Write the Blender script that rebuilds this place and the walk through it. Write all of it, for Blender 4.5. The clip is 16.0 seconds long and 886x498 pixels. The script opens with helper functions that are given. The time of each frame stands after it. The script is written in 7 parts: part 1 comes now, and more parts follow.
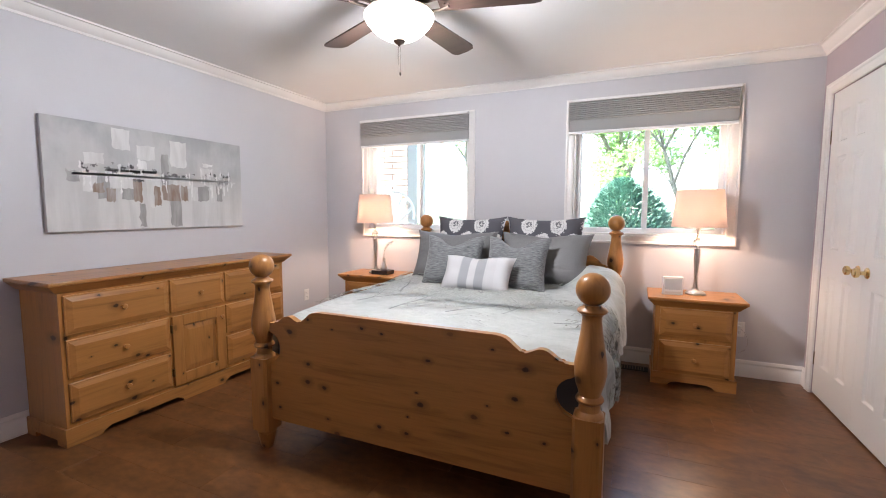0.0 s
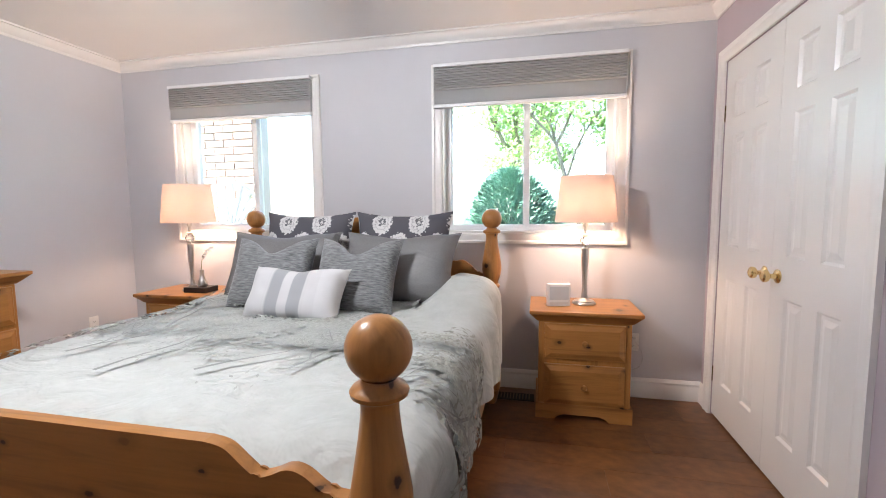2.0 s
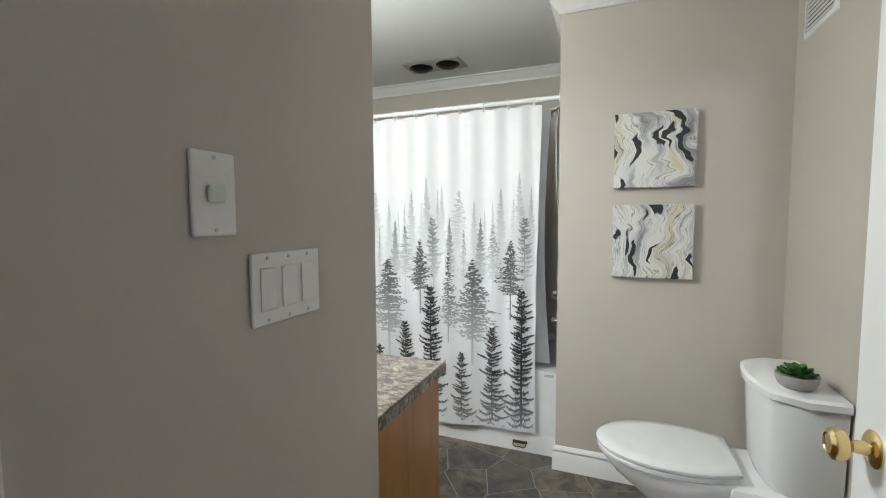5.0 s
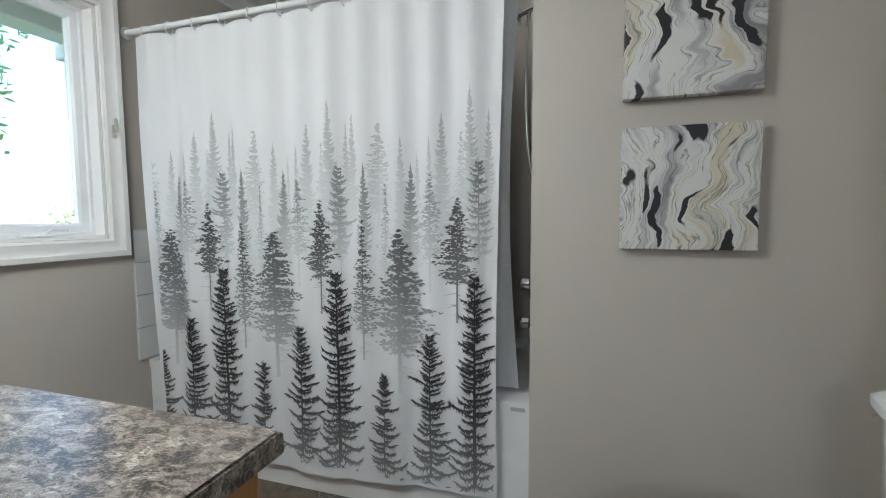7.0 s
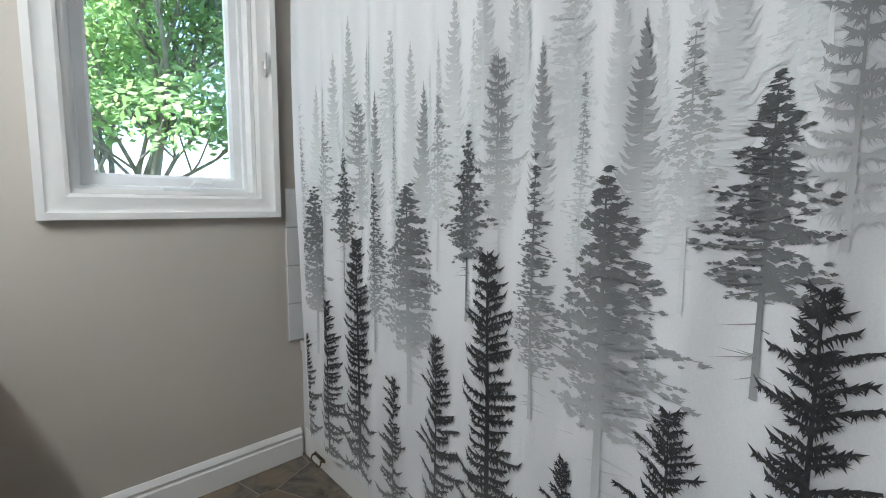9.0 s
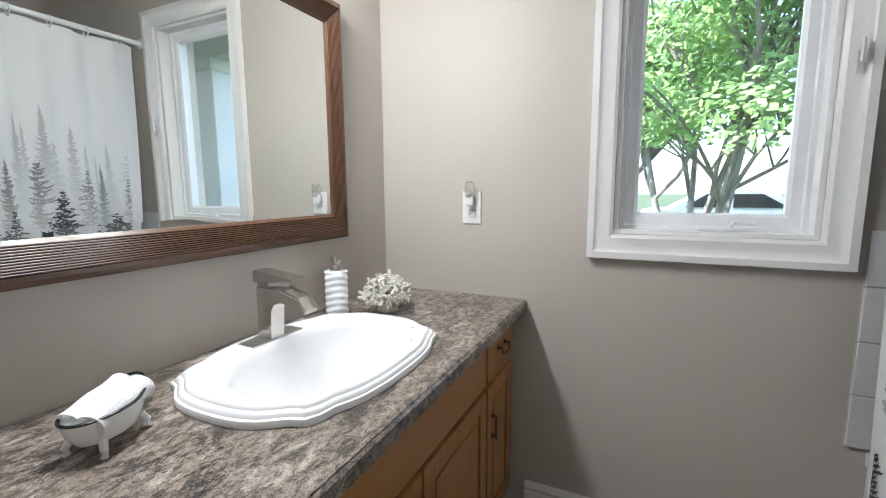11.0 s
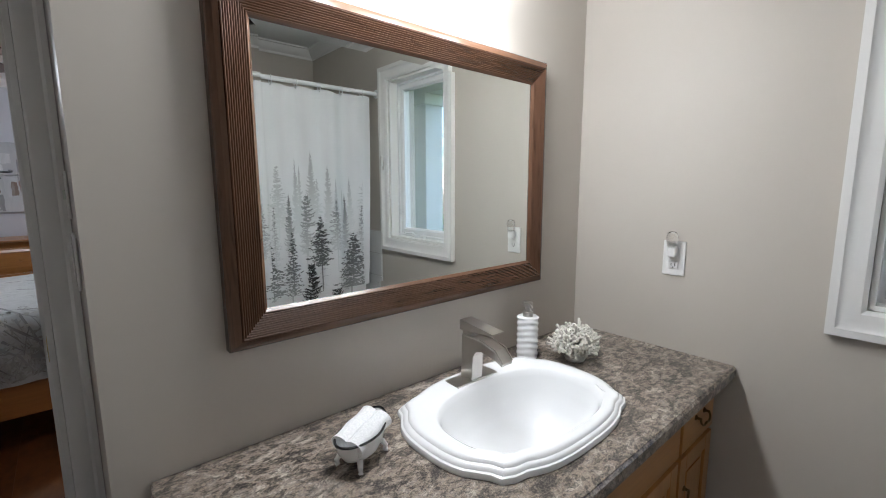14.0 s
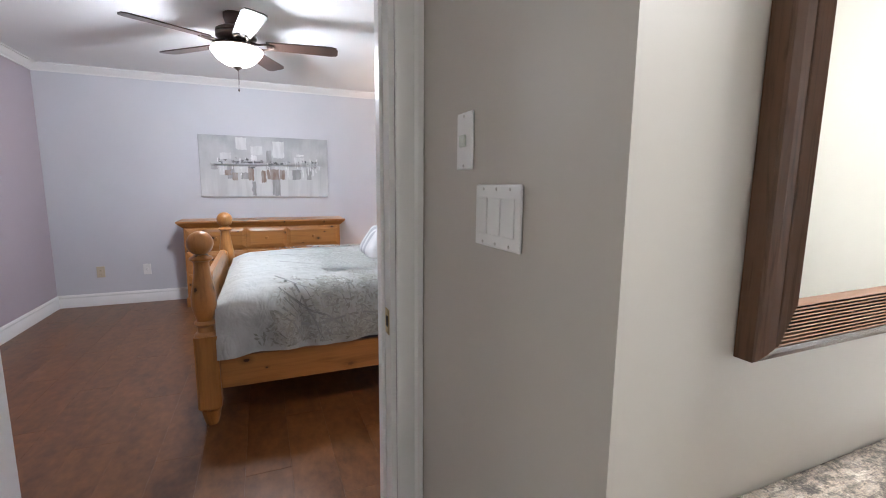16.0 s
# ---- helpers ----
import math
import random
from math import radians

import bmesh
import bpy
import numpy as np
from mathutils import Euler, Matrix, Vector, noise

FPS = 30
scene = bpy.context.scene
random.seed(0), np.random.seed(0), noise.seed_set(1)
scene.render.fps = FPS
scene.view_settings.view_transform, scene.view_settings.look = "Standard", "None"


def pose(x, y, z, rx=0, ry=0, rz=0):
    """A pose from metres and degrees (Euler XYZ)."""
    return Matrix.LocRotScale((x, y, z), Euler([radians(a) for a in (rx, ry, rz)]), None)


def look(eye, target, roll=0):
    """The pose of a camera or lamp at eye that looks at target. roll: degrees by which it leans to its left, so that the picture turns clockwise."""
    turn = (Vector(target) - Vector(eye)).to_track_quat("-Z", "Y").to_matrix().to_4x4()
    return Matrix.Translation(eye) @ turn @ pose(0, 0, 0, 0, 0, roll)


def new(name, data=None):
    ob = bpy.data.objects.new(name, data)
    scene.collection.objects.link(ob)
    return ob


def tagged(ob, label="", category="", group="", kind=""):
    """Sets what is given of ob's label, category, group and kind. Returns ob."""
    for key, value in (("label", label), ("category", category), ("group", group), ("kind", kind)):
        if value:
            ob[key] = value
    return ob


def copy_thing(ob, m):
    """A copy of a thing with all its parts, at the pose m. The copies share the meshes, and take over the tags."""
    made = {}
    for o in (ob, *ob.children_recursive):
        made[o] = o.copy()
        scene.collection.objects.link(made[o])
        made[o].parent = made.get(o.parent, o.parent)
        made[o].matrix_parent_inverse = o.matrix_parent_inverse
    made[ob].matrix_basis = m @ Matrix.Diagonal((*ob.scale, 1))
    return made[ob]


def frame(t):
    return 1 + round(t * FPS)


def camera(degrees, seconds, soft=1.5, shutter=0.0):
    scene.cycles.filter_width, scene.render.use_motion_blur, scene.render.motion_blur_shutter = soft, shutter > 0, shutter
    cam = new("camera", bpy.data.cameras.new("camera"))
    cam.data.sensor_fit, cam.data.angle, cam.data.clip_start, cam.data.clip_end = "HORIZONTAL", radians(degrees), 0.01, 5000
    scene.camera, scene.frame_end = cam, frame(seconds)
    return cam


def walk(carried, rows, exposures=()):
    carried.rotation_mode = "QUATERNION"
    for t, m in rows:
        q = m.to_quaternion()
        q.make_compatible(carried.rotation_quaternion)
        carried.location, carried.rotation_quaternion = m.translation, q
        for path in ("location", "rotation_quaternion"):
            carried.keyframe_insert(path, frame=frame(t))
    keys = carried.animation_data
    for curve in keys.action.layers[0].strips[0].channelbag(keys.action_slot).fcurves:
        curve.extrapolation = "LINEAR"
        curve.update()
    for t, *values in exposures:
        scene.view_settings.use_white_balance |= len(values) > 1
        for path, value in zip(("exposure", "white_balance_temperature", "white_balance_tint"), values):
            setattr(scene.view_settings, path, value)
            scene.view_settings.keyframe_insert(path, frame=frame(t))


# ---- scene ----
cam = camera(91.2, 16.0, 1.0)
PATH = [
    (0, (0.297, 0.239, 1.263), (-0.51, 2.06, 1.087), 0.1),
    (0.5, (0.283, 0.435, 1.261), (-0.52, 2.257, 1.079), -0.1),
    (1, (0.301, 0.657, 1.246), (-0.482, 2.489, 1.067), -0.2),
    (1.5, (0.361, 0.925, 1.244), (-0.336, 2.791, 1.063), -0.4),
    (2, (0.442, 1.184, 1.222), (0.015, 3.13, 1.044), -0.4),
    (2.5, (0.555, 1.419, 1.212), (0.584, 3.414, 1.069), -0.5),
    (3, (0.717, 1.62, 1.196), (1.251, 3.542, 1.066), -0.7),
    (3.5, (0.912, 1.79, 1.234), (1.877, 3.537, 1.099), -0.8),
    (4, (1.061, 1.95, 1.276), (2.458, 3.375, 1.144), -0.5),
    (4.5, (1.214, 2.022, 1.312), (2.915, 3.063, 1.16), -0.1),
    (5, (1.421, 2.088, 1.326), (3.275, 2.825, 1.186), -0.3),
    (5.2, (1.483, 2.1, 1.333), (3.364, 2.761, 1.178), 0.1),
    (7.3, (2.426, 2.25, 1.103), (4.33, 2.844, 0.958), -0.3),
    (7.5, (2.495, 2.277, 1.088), (4.391, 2.895, 0.94), -0.3),
    (8, (2.709, 2.372, 1.049), (4.543, 3.152, 0.878), -0.4),
    (8.5, (2.907, 2.441, 0.997), (4.57, 3.54, 0.834), -0.5),
    (9, (3.062, 2.49, 1.027), (4.414, 3.951, 0.825), 0.4),
    (9.5, (3.155, 2.577, 1.061), (4.022, 4.357, 0.783), 0.6),
    (10, (3.147, 2.663, 1.084), (3.428, 4.622, 0.797), -0.1),
    (10.2, (3.16, 2.66, 1.1), (3.17, 4.652, 0.816), -0.2),
    (12.3, (3.254, 2.606, 1.366), (1.867, 4.02, 1.089), -0.4),
    (12.5, (3.245, 2.595, 1.38), (1.839, 3.989, 1.095), -0.4),
    (13, (3.24, 2.587, 1.386), (1.789, 3.933, 1.1), -0.3),
    (13.5, (3.233, 2.579, 1.384), (1.761, 3.902, 1.094), -0.3),
    (14, (3.224, 2.573, 1.379), (1.735, 3.876, 1.09), -0.2),
    (14.5, (3.166, 2.534, 1.373), (1.653, 3.808, 1.082), -0.2),
    (15, (3.022, 2.441, 1.348), (1.413, 3.596, 1.067), 0.0),
    (15.5, (2.845, 2.309, 1.326), (1.103, 3.25, 1.041), 0.2),
    (16, (2.649, 2.206, 1.271), (0.822, 2.968, 0.985), 0.5),
]
EXPOSURES = [(0, 3.24, 6300, 9), (2, 3.24, 6300, 8), (3.5, 3.15, 6050, 6), (5, 2.95, 5950, 2), (7.5, 2.28, 5750, 3), (9, 2.33, 5750, 4), (10.2, 2.42, 5800, 6), (12.3, 1.95, 5850, 8), (14.5, 1.9, 5850, 8), (15.5, 2.5, 5900, 8), (16, 3.3, 5900, 8)]
walk(cam, [(t, look(eye, target, roll)) for t, eye, target, roll in PATH], EXPOSURES)

# ---- world, sun and lamps ----
world = bpy.data.worlds.new("world")
scene.world = world
world.use_nodes = True
sky = world.node_tree.nodes.new("ShaderNodeTexSky")
sky.sky_type, sky.sun_disc = "NISHITA", False
sky.sun_elevation, sky.sun_rotation = radians(60.5), radians(248)
back = world.node_tree.nodes["Background"]
back.inputs["Strength"].default_value = 0.15
world.node_tree.links.new(sky.outputs[0], back.inputs["Color"])
sun = new("sun", bpy.data.lights.new("sun", "SUN"))
sun.data.energy, sun.data.angle, sun.data.color = 5.0, radians(0.5), (1.0, 0.95, 0.86)
sun.matrix_world = look((0, 0, 0), (0.5, 0.2, -0.95))


def lamp_light(name, kind, place, watts, colour, size=0.04, target=None, size_y=None):
    data = bpy.data.lights.new(name, kind)
    data.energy, data.color = watts, colour
    if kind == "AREA":
        data.shape, data.size, data.size_y = "RECTANGLE", size, size_y or size
    else:
        data.shadow_soft_size = size
    ob = new(name, data)
    ob.matrix_world = look(place, target) if target else Matrix.Translation(place)
    return ob


LAMP_WARM, FAN_WHITE, VANITY_WHITE = (1.0, 0.68, 0.49), (0.98, 0.96, 1.0), (1.0, 0.97, 0.94)
lamp_light("bedside_bulb", "POINT", (0.722, 3.925, 1.255), 2.1, LAMP_WARM)
lamp_light("bedside_bulb", "POINT", (-2.06, 3.90, 1.255), 2.1, LAMP_WARM)
lamp_light("fan_bulb", "POINT", (-0.755, 2.10, 2.115), 11.3, FAN_WHITE, 0.08)
for bulb_y in (3.08, 3.29, 3.50):
    lamp_light("vanity_bulb", "POINT", (2.42, bulb_y, 1.99), 1.28, VANITY_WHITE, 0.05)
    lamp_light("vanity_glow", "AREA", (2.42, bulb_y, 1.90), 0.66, VANITY_WHITE, 0.08, (2.50, bulb_y, 0.0))

# ---- materials ----


class Nodes:
    """A small builder of node materials."""

    def __init__(self, name, rough=0.6, metal=0.0, bump=0.0):
        self.m = bpy.data.materials.new(name)
        self.m.use_nodes = True
        self.t = self.m.node_tree
        self.b = self.t.nodes["Principled BSDF"]
        self.b.inputs["Roughness"].default_value = rough
        self.b.inputs["Metallic"].default_value = metal
        self.coord = self.t.nodes.new("ShaderNodeTexCoord").outputs["Object"]

    def link(self, a, b):
        self.t.links.new(a, b)
        return a

    def mapped(self, scale, turn=(0, 0, 0)):
        n = self.t.nodes.new("ShaderNodeMapping")
        n.inputs["Scale"].default_value = scale
        n.inputs["Rotation"].default_value = [radians(a) for a in turn]
        self.link(self.coord, n.inputs["Vector"])
        return n.outputs[0]

    def noise(self, scale=(1, 1, 1), size=5.0, detail=4.0, rough=0.55, twist=0.0):
        n = self.t.nodes.new("ShaderNodeTexNoise")
        n.inputs["Scale"].default_value, n.inputs["Detail"].default_value = size, detail
        n.inputs["Roughness"].default_value, n.inputs["Distortion"].default_value = rough, twist
        self.link(self.mapped(scale), n.inputs["Vector"])
        return n.outputs["Fac"]

    def voronoi(self, scale=(1, 1, 1), size=5.0, out="Distance", feature="F1"):
        n = self.t.nodes.new("ShaderNodeTexVoronoi")
        n.feature = feature
        n.inputs["Scale"].default_value = size
        self.link(self.mapped(scale), n.inputs["Vector"])
        return n.outputs[out]

    def ramp(self, fac, stops):
        n = self.t.nodes.new("ShaderNodeValToRGB")
        r = n.color_ramp
        while len(r.elements) < len(stops):
            r.elements.new(0.5)
        for e, (at, c) in zip(r.elements, stops):
            e.position = at
            e.color = (c, c, c, 1) if isinstance(c, (int, float)) else (*c, 1)
        self.link(fac, n.inputs["Fac"])
        return n.outputs["Color"]

    def mix(self, fac, a, b, kind="MIX"):
        n = self.t.nodes.new("ShaderNodeMixRGB")
        n.blend_type = kind
        for value, socket in ((fac, n.inputs[0]), (a, n.inputs[1]), (b, n.inputs[2])):
            if isinstance(value, (int, float)):
                socket.default_value = value if socket == n.inputs[0] else (value, value, value, 1)
            elif isinstance(value, tuple):
                socket.default_value = (*value, 1)
            else:
                self.link(value, socket)
        return n.outputs[0]

    def maths(self, kind, a, b=0.0):
        n = self.t.nodes.new("ShaderNodeMath")
        n.operation = kind
        for value, socket in ((a, n.inputs[0]), (b, n.inputs[1])):
            if isinstance(value, (int, float)):
                socket.default_value = value
            else:
                self.link(value, socket)
        return n.outputs[0]

    def axis(self, which):
        n = self.t.nodes.new("ShaderNodeSeparateXYZ")
        self.link(self.coord, n.inputs[0])
        return n.outputs["xyz".index(which)]

    def random(self):
        return self.t.nodes.new("ShaderNodeObjectInfo").outputs["Random"]

    def scatter(self):
        """Shifts the pattern by the object's own random number."""
        rand, mixv = self.random(), self.t.nodes.new("ShaderNodeCombineXYZ")
        shift = self.t.nodes.new("ShaderNodeVectorMath")
        shift.operation = "MULTIPLY_ADD"
        for k in range(3):
            self.link(rand, mixv.inputs[k])
        self.link(mixv.outputs[0], shift.inputs[0])
        shift.inputs[1].default_value = (37.0, 23.0, 11.0)
        self.link(self.coord, shift.inputs[2])
        self.coord = shift.outputs[0]
        return rand

    def colour(self, c):
        if isinstance(c, tuple):
            self.b.inputs["Base Color"].default_value = (*c, 1)
        else:
            self.link(c, self.b.inputs["Base Color"])
        return self

    def bump(self, height, strength=0.2, distance=0.01):
        n = self.t.nodes.new("ShaderNodeBump")
        n.inputs["Strength"].default_value, n.inputs["Distance"].default_value = strength, distance
        self.link(height, n.inputs["Height"])
        self.link(n.outputs[0], self.b.inputs["Normal"])
        return self

    def rough(self, fac):
        self.link(fac, self.b.inputs["Roughness"])
        return self


def painted(name, c, rough=0.55, vary=0.05, bump=0.08, size=60.0):
    """Rolled or brushed paint: faint patches and a fine orange-peel relief."""
    n = Nodes(name, rough)
    low = tuple(v * (1 - vary) for v in c)
    n.colour(n.ramp(n.noise(size=1.7, detail=5), [(0.3, low), (0.7, c)]))
    return n.bump(n.noise(size=size, detail=3), bump, 0.002).m


def plain(name, c, rough=0.5, metal=0.0, vary=0.06, size=8.0, bump=0.03):
    n = Nodes(name, rough, metal)
    low = tuple(v * (1 - vary) for v in c)
    n.colour(n.ramp(n.noise(size=size, detail=4), [(0.35, low), (0.65, c)]))
    return n.bump(n.noise(size=size * 12, detail=2), bump, 0.002).m


def wood(name, axis, light, dark, knot, knots=True, rough=0.31, fine=1.0):
    """Varnished pine whose grain runs along one axis, with growth bands and dark knots."""
    n = Nodes(name, rough)
    n.scatter()
    long, wide = 0.9 * fine, 11.0 * fine
    scale = tuple(long if a == axis else wide for a in "xyz")
    grain = n.noise(scale, 1.6, 6, 0.6, 0.8)
    fibre = n.noise(tuple(6.0 if a == axis else 130.0 for a in "xyz"), 1.0, 3)
    tone = n.ramp(grain, [(0.30, dark), (0.47, light), (0.72, tuple(v * 1.15 for v in light))])
    tone = n.mix(0.35, tone, n.ramp(fibre, [(0.3, tuple(v * 0.72 for v in light)), (0.7, tuple(v * 1.08 for v in light))]))
    if knots:
        across, deep = {"x": "zy", "y": "zx", "z": "xy"}[axis]
        flat = n.t.nodes.new("ShaderNodeCombineXYZ")
        n.link(n.maths("MULTIPLY", n.axis(axis), 5.5), flat.inputs[0])
        n.link(n.maths("ADD", n.maths("MULTIPLY", n.axis(across), 8.5), n.maths("MULTIPLY", n.axis(deep), 3.0)), flat.inputs[1])
        cells = n.t.nodes.new("ShaderNodeTexVoronoi")
        cells.voronoi_dimensions = "2D"
        cells.inputs["Scale"].default_value = 1.0
        n.link(flat.outputs[0], cells.inputs["Vector"])
        vary = n.t.nodes.new("ShaderNodeSeparateXYZ")
        n.link(cells.outputs["Color"], vary.inputs[0])
        ragged = n.maths("MULTIPLY", n.maths("SUBTRACT", n.noise((1, 1, 1), 55, 3), 0.5), 0.10)
        d = n.maths("DIVIDE", n.maths("ADD", cells.outputs["Distance"], ragged), n.maths("ADD", n.maths("MULTIPLY", vary.outputs[1], 1.15), 0.28))
        core = n.ramp(d, [(0.0, 1.0), (0.070, 0.95), (0.105, 0.42), (0.30, 0.0)])
        keep = n.ramp(cells.outputs["Color"], [(0.0, 1.0), (0.58, 1.0), (0.60, 0.0)])
        tone = n.mix(n.maths("MULTIPLY", core, keep), tone, knot)
    n.colour(tone)
    return n.bump(fibre, 0.05, 0.002).m


PINE = ((0.405, 0.180, 0.050), (0.19, 0.075, 0.020), (0.030, 0.011, 0.005))
M = {}
for axis in "xyz":
    M["pine_" + axis] = wood("pine_" + axis, axis, *PINE)
    M["pine_plain_" + axis] = wood("pine_plain_" + axis, axis, *PINE, knots=False)
    M["maple_" + axis] = wood("maple_" + axis, axis, (0.42, 0.20, 0.06), (0.31, 0.135, 0.04), (0.1, 0.04, 0.02), knots=False, rough=0.3)
    M["walnut_" + axis] = wood("walnut_" + axis, axis, (0.112, 0.056, 0.032), (0.045, 0.022, 0.013), (0.1, 0.04, 0.02), knots=False, rough=0.27, fine=5.0)
M["wall_grey"] = painted("wall_grey", (0.585, 0.585, 0.615))
M["wall_mauve"] = painted("wall_mauve", (0.46, 0.395, 0.43))
M["wall_taupe"] = painted("wall_taupe", (0.53, 0.487, 0.432))
M["wall_hidden"] = painted("wall_hidden", (0.6, 0.58, 0.55))
M["ceiling"] = painted("ceiling_paint", (0.80, 0.80, 0.79), 0.8, 0.03, 0.25, 120)
M["trim"] = painted("trim_paint", (0.80, 0.79, 0.77), 0.3, 0.03, 0.03)
M["door"] = painted("door_paint", (0.80, 0.79, 0.77), 0.28, 0.03, 0.05)
M["vinyl"] = plain("window_vinyl", (0.82, 0.83, 0.84), 0.35)
M["plastic"] = plain("switch_plastic", (0.82, 0.81, 0.79), 0.3)
# near-black: painted shade for holes, slots and the toe kick; also dark metal
M["dark"] = plain("gap_shade_and_dark_metal", (0.012, 0.011, 0.010), 0.7)
M["brass"] = plain("brass", (0.78, 0.60, 0.29), 0.16, 1.0)
M["old_brass"] = plain("antique_brass", (0.16, 0.115, 0.06), 0.35, 1.0)
M["nickel"] = plain("brushed_nickel", (0.62, 0.595, 0.56), 0.28, 1.0)
M["bronze"] = plain("fan_bronze", (0.13, 0.10, 0.085), 0.35, 0.8)
M["porcelain"] = plain("porcelain", (0.83, 0.83, 0.83), 0.08, 0.0, 0.01)
M["mattress"] = plain("mattress_cloth", (0.06, 0.06, 0.07), 0.9)


def glass_material():
    n = Nodes("window_glass", 0.0)
    n.b.inputs["Transmission Weight"].default_value = 1.0
    n.b.inputs["IOR"].default_value = 1.45
    n.colour((1.0, 1.0, 1.0))
    return n.m


M["glass"] = glass_material()

# ---- mesh helpers ----


def box(bm, x0, x1, y0, y1, z0, z1, bevel=0.0, segments=2):
    m = Matrix.LocRotScale(((x0 + x1) / 2, (y0 + y1) / 2, (z0 + z1) / 2), None, (x1 - x0, y1 - y0, z1 - z0))
    verts = bmesh.ops.create_cube(bm, size=1, matrix=m)["verts"]
    if bevel:
        edges = {e for v in verts for e in v.link_edges}
        bmesh.ops.bevel(bm, geom=list(edges), offset=bevel, segments=segments, profile=0.5, affect="EDGES")
    return verts


def lathe(bm, profile, seg=24, at=(0, 0, 0), m=None):
    """A turned shape from (radius, height) pairs, closed at both ends."""
    rings = []
    for r, z in profile:
        ring = []
        for i in range(seg):
            a = 2 * math.pi * i / seg
            p = Vector((r * math.cos(a), r * math.sin(a), z))
            ring.append(bm.verts.new((m @ p if m else p) + Vector(at)))
        rings.append(ring)
    for a, b in zip(rings, rings[1:]):
        for i in range(seg):
            bm.faces.new((a[i], a[(i + 1) % seg], b[(i + 1) % seg], b[i]))
    bm.faces.new(rings[0][::-1])
    bm.faces.new(rings[-1])


def ball_profile(r, z, n=9):
    return [(max(0.001, r * math.sin(math.pi * i / (n - 1))), z - r * math.cos(math.pi * i / (n - 1))) for i in range(n)]


def moulding(bm, path, profile, normal, closed=False):
    """Sweeps a closed (across, out) profile along a flat path, with mitred corners."""
    normal = Vector(normal)
    path = [Vector(p) for p in path]
    n = len(path)
    rings = []
    for i, p in enumerate(path):
        before = (p - path[i - 1]).normalized() if i or closed else None
        after = (path[(i + 1) % n] - p).normalized() if i < n - 1 or closed else None
        s1 = normal.cross(before or after)
        s2 = normal.cross(after or before)
        mitre = (s1 + s2) / (1 + s1.dot(s2))
        rings.append([bm.verts.new(p + mitre * u + normal * v) for u, v in profile])
    k = len(profile)
    for i in range(n if closed else n - 1):
        a, b = rings[i], rings[(i + 1) % n]
        for j in range(k):
            bm.faces.new((a[j], a[(j + 1) % k], b[(j + 1) % k], b[j]))
    if not closed:
        bm.faces.new(rings[0][::-1])
        bm.faces.new(rings[-1])


def prism(bm, outline, axis, low, high):
    """An outline in the two other axes, carried along one axis."""
    order = {"x": lambda a, b, c: (c, a, b), "y": lambda a, b, c: (a, c, b), "z": lambda a, b, c: (a, b, c)}[axis]
    one = [bm.verts.new(order(a, b, low)) for a, b in outline]
    two = [bm.verts.new(order(a, b, high)) for a, b in outline]
    n = len(outline)
    faces = [bm.faces.new(one[::-1]), bm.faces.new(two)]
    for i in range(n):
        faces.append(bm.faces.new((one[i], one[(i + 1) % n], two[(i + 1) % n], two[i])))
    return faces


def tube(bm, points, radius, seg=8):
    points = [Vector(p) for p in points]
    rings = []
    for i, p in enumerate(points):
        d = (points[min(i + 1, len(points) - 1)] - points[max(i - 1, 0)]).normalized()
        u = d.orthogonal().normalized() if not rings else (last - d * last.dot(d)).normalized()
        last = u
        v = d.cross(u)
        r = radius[i] if isinstance(radius, (list, tuple)) else radius
        rings.append([bm.verts.new(p + u * r * math.cos(6.2832 * k / seg) + v * r * math.sin(6.2832 * k / seg)) for k in range(seg)])
    for a, b in zip(rings, rings[1:]):
        for k in range(seg):
            bm.faces.new((a[k], a[(k + 1) % seg], b[(k + 1) % seg], b[k]))
    bm.faces.new(rings[0][::-1])
    bm.faces.new(rings[-1])


def part(name, bm, material, parent=None, label="", smooth=False):
    """Links a bmesh as one mesh object, under a thing or part if one is given."""
    bmesh.ops.recalc_face_normals(bm, faces=bm.faces[:])
    data = bpy.data.meshes.new(name)
    bm.to_mesh(data)
    bm.free()
    data.materials.append(material if isinstance(material, bpy.types.Material) else M[material])
    if smooth:
        data.polygons.foreach_set("use_smooth", [True] * len(data.polygons))
        data.set_sharp_from_angle(angle=radians(38))
    ob = new(name, data)
    if parent:
        ob.parent = parent
    if label:
        ob["label"] = label
    return ob


def thing(name, label, category, at=None, group="", kind=""):
    ob = new(name)
    ob.empty_display_size = 0.1
    if at:
        ob.matrix_world = at
    return tagged(ob, label, category, group, kind)


def boxes(*rows, bevel=0.0):
    bm = bmesh.new()
    for r in rows:
        box(bm, *r[:6], bevel=r[6] if len(r) > 6 else bevel)
    return bm


def shape(fn, *args, **kw):
    bm = bmesh.new()
    fn(bm, *args, **kw)
    return bm


# ---- structure ----
CEIL = 2.40
WEST, NORTH, EAST, SOUTH = -2.83, 4.13, 1.46, 0.24
BATH_W, BATH_E, BATH_S, PASSAGE = 2.27, 4.66, 1.40, 2.59
CLOSET = (2.795, 3.965, 2.035)
BATH_DOOR = (1.656, 2.52, 2.04)
WINDOW_A, WINDOW_B, WINDOW_C = (-2.285, -1.168, 1.065, 2.125), (-0.205, 0.926, 1.065, 2.125), (3.127, 3.649, 1.053, 2.01)


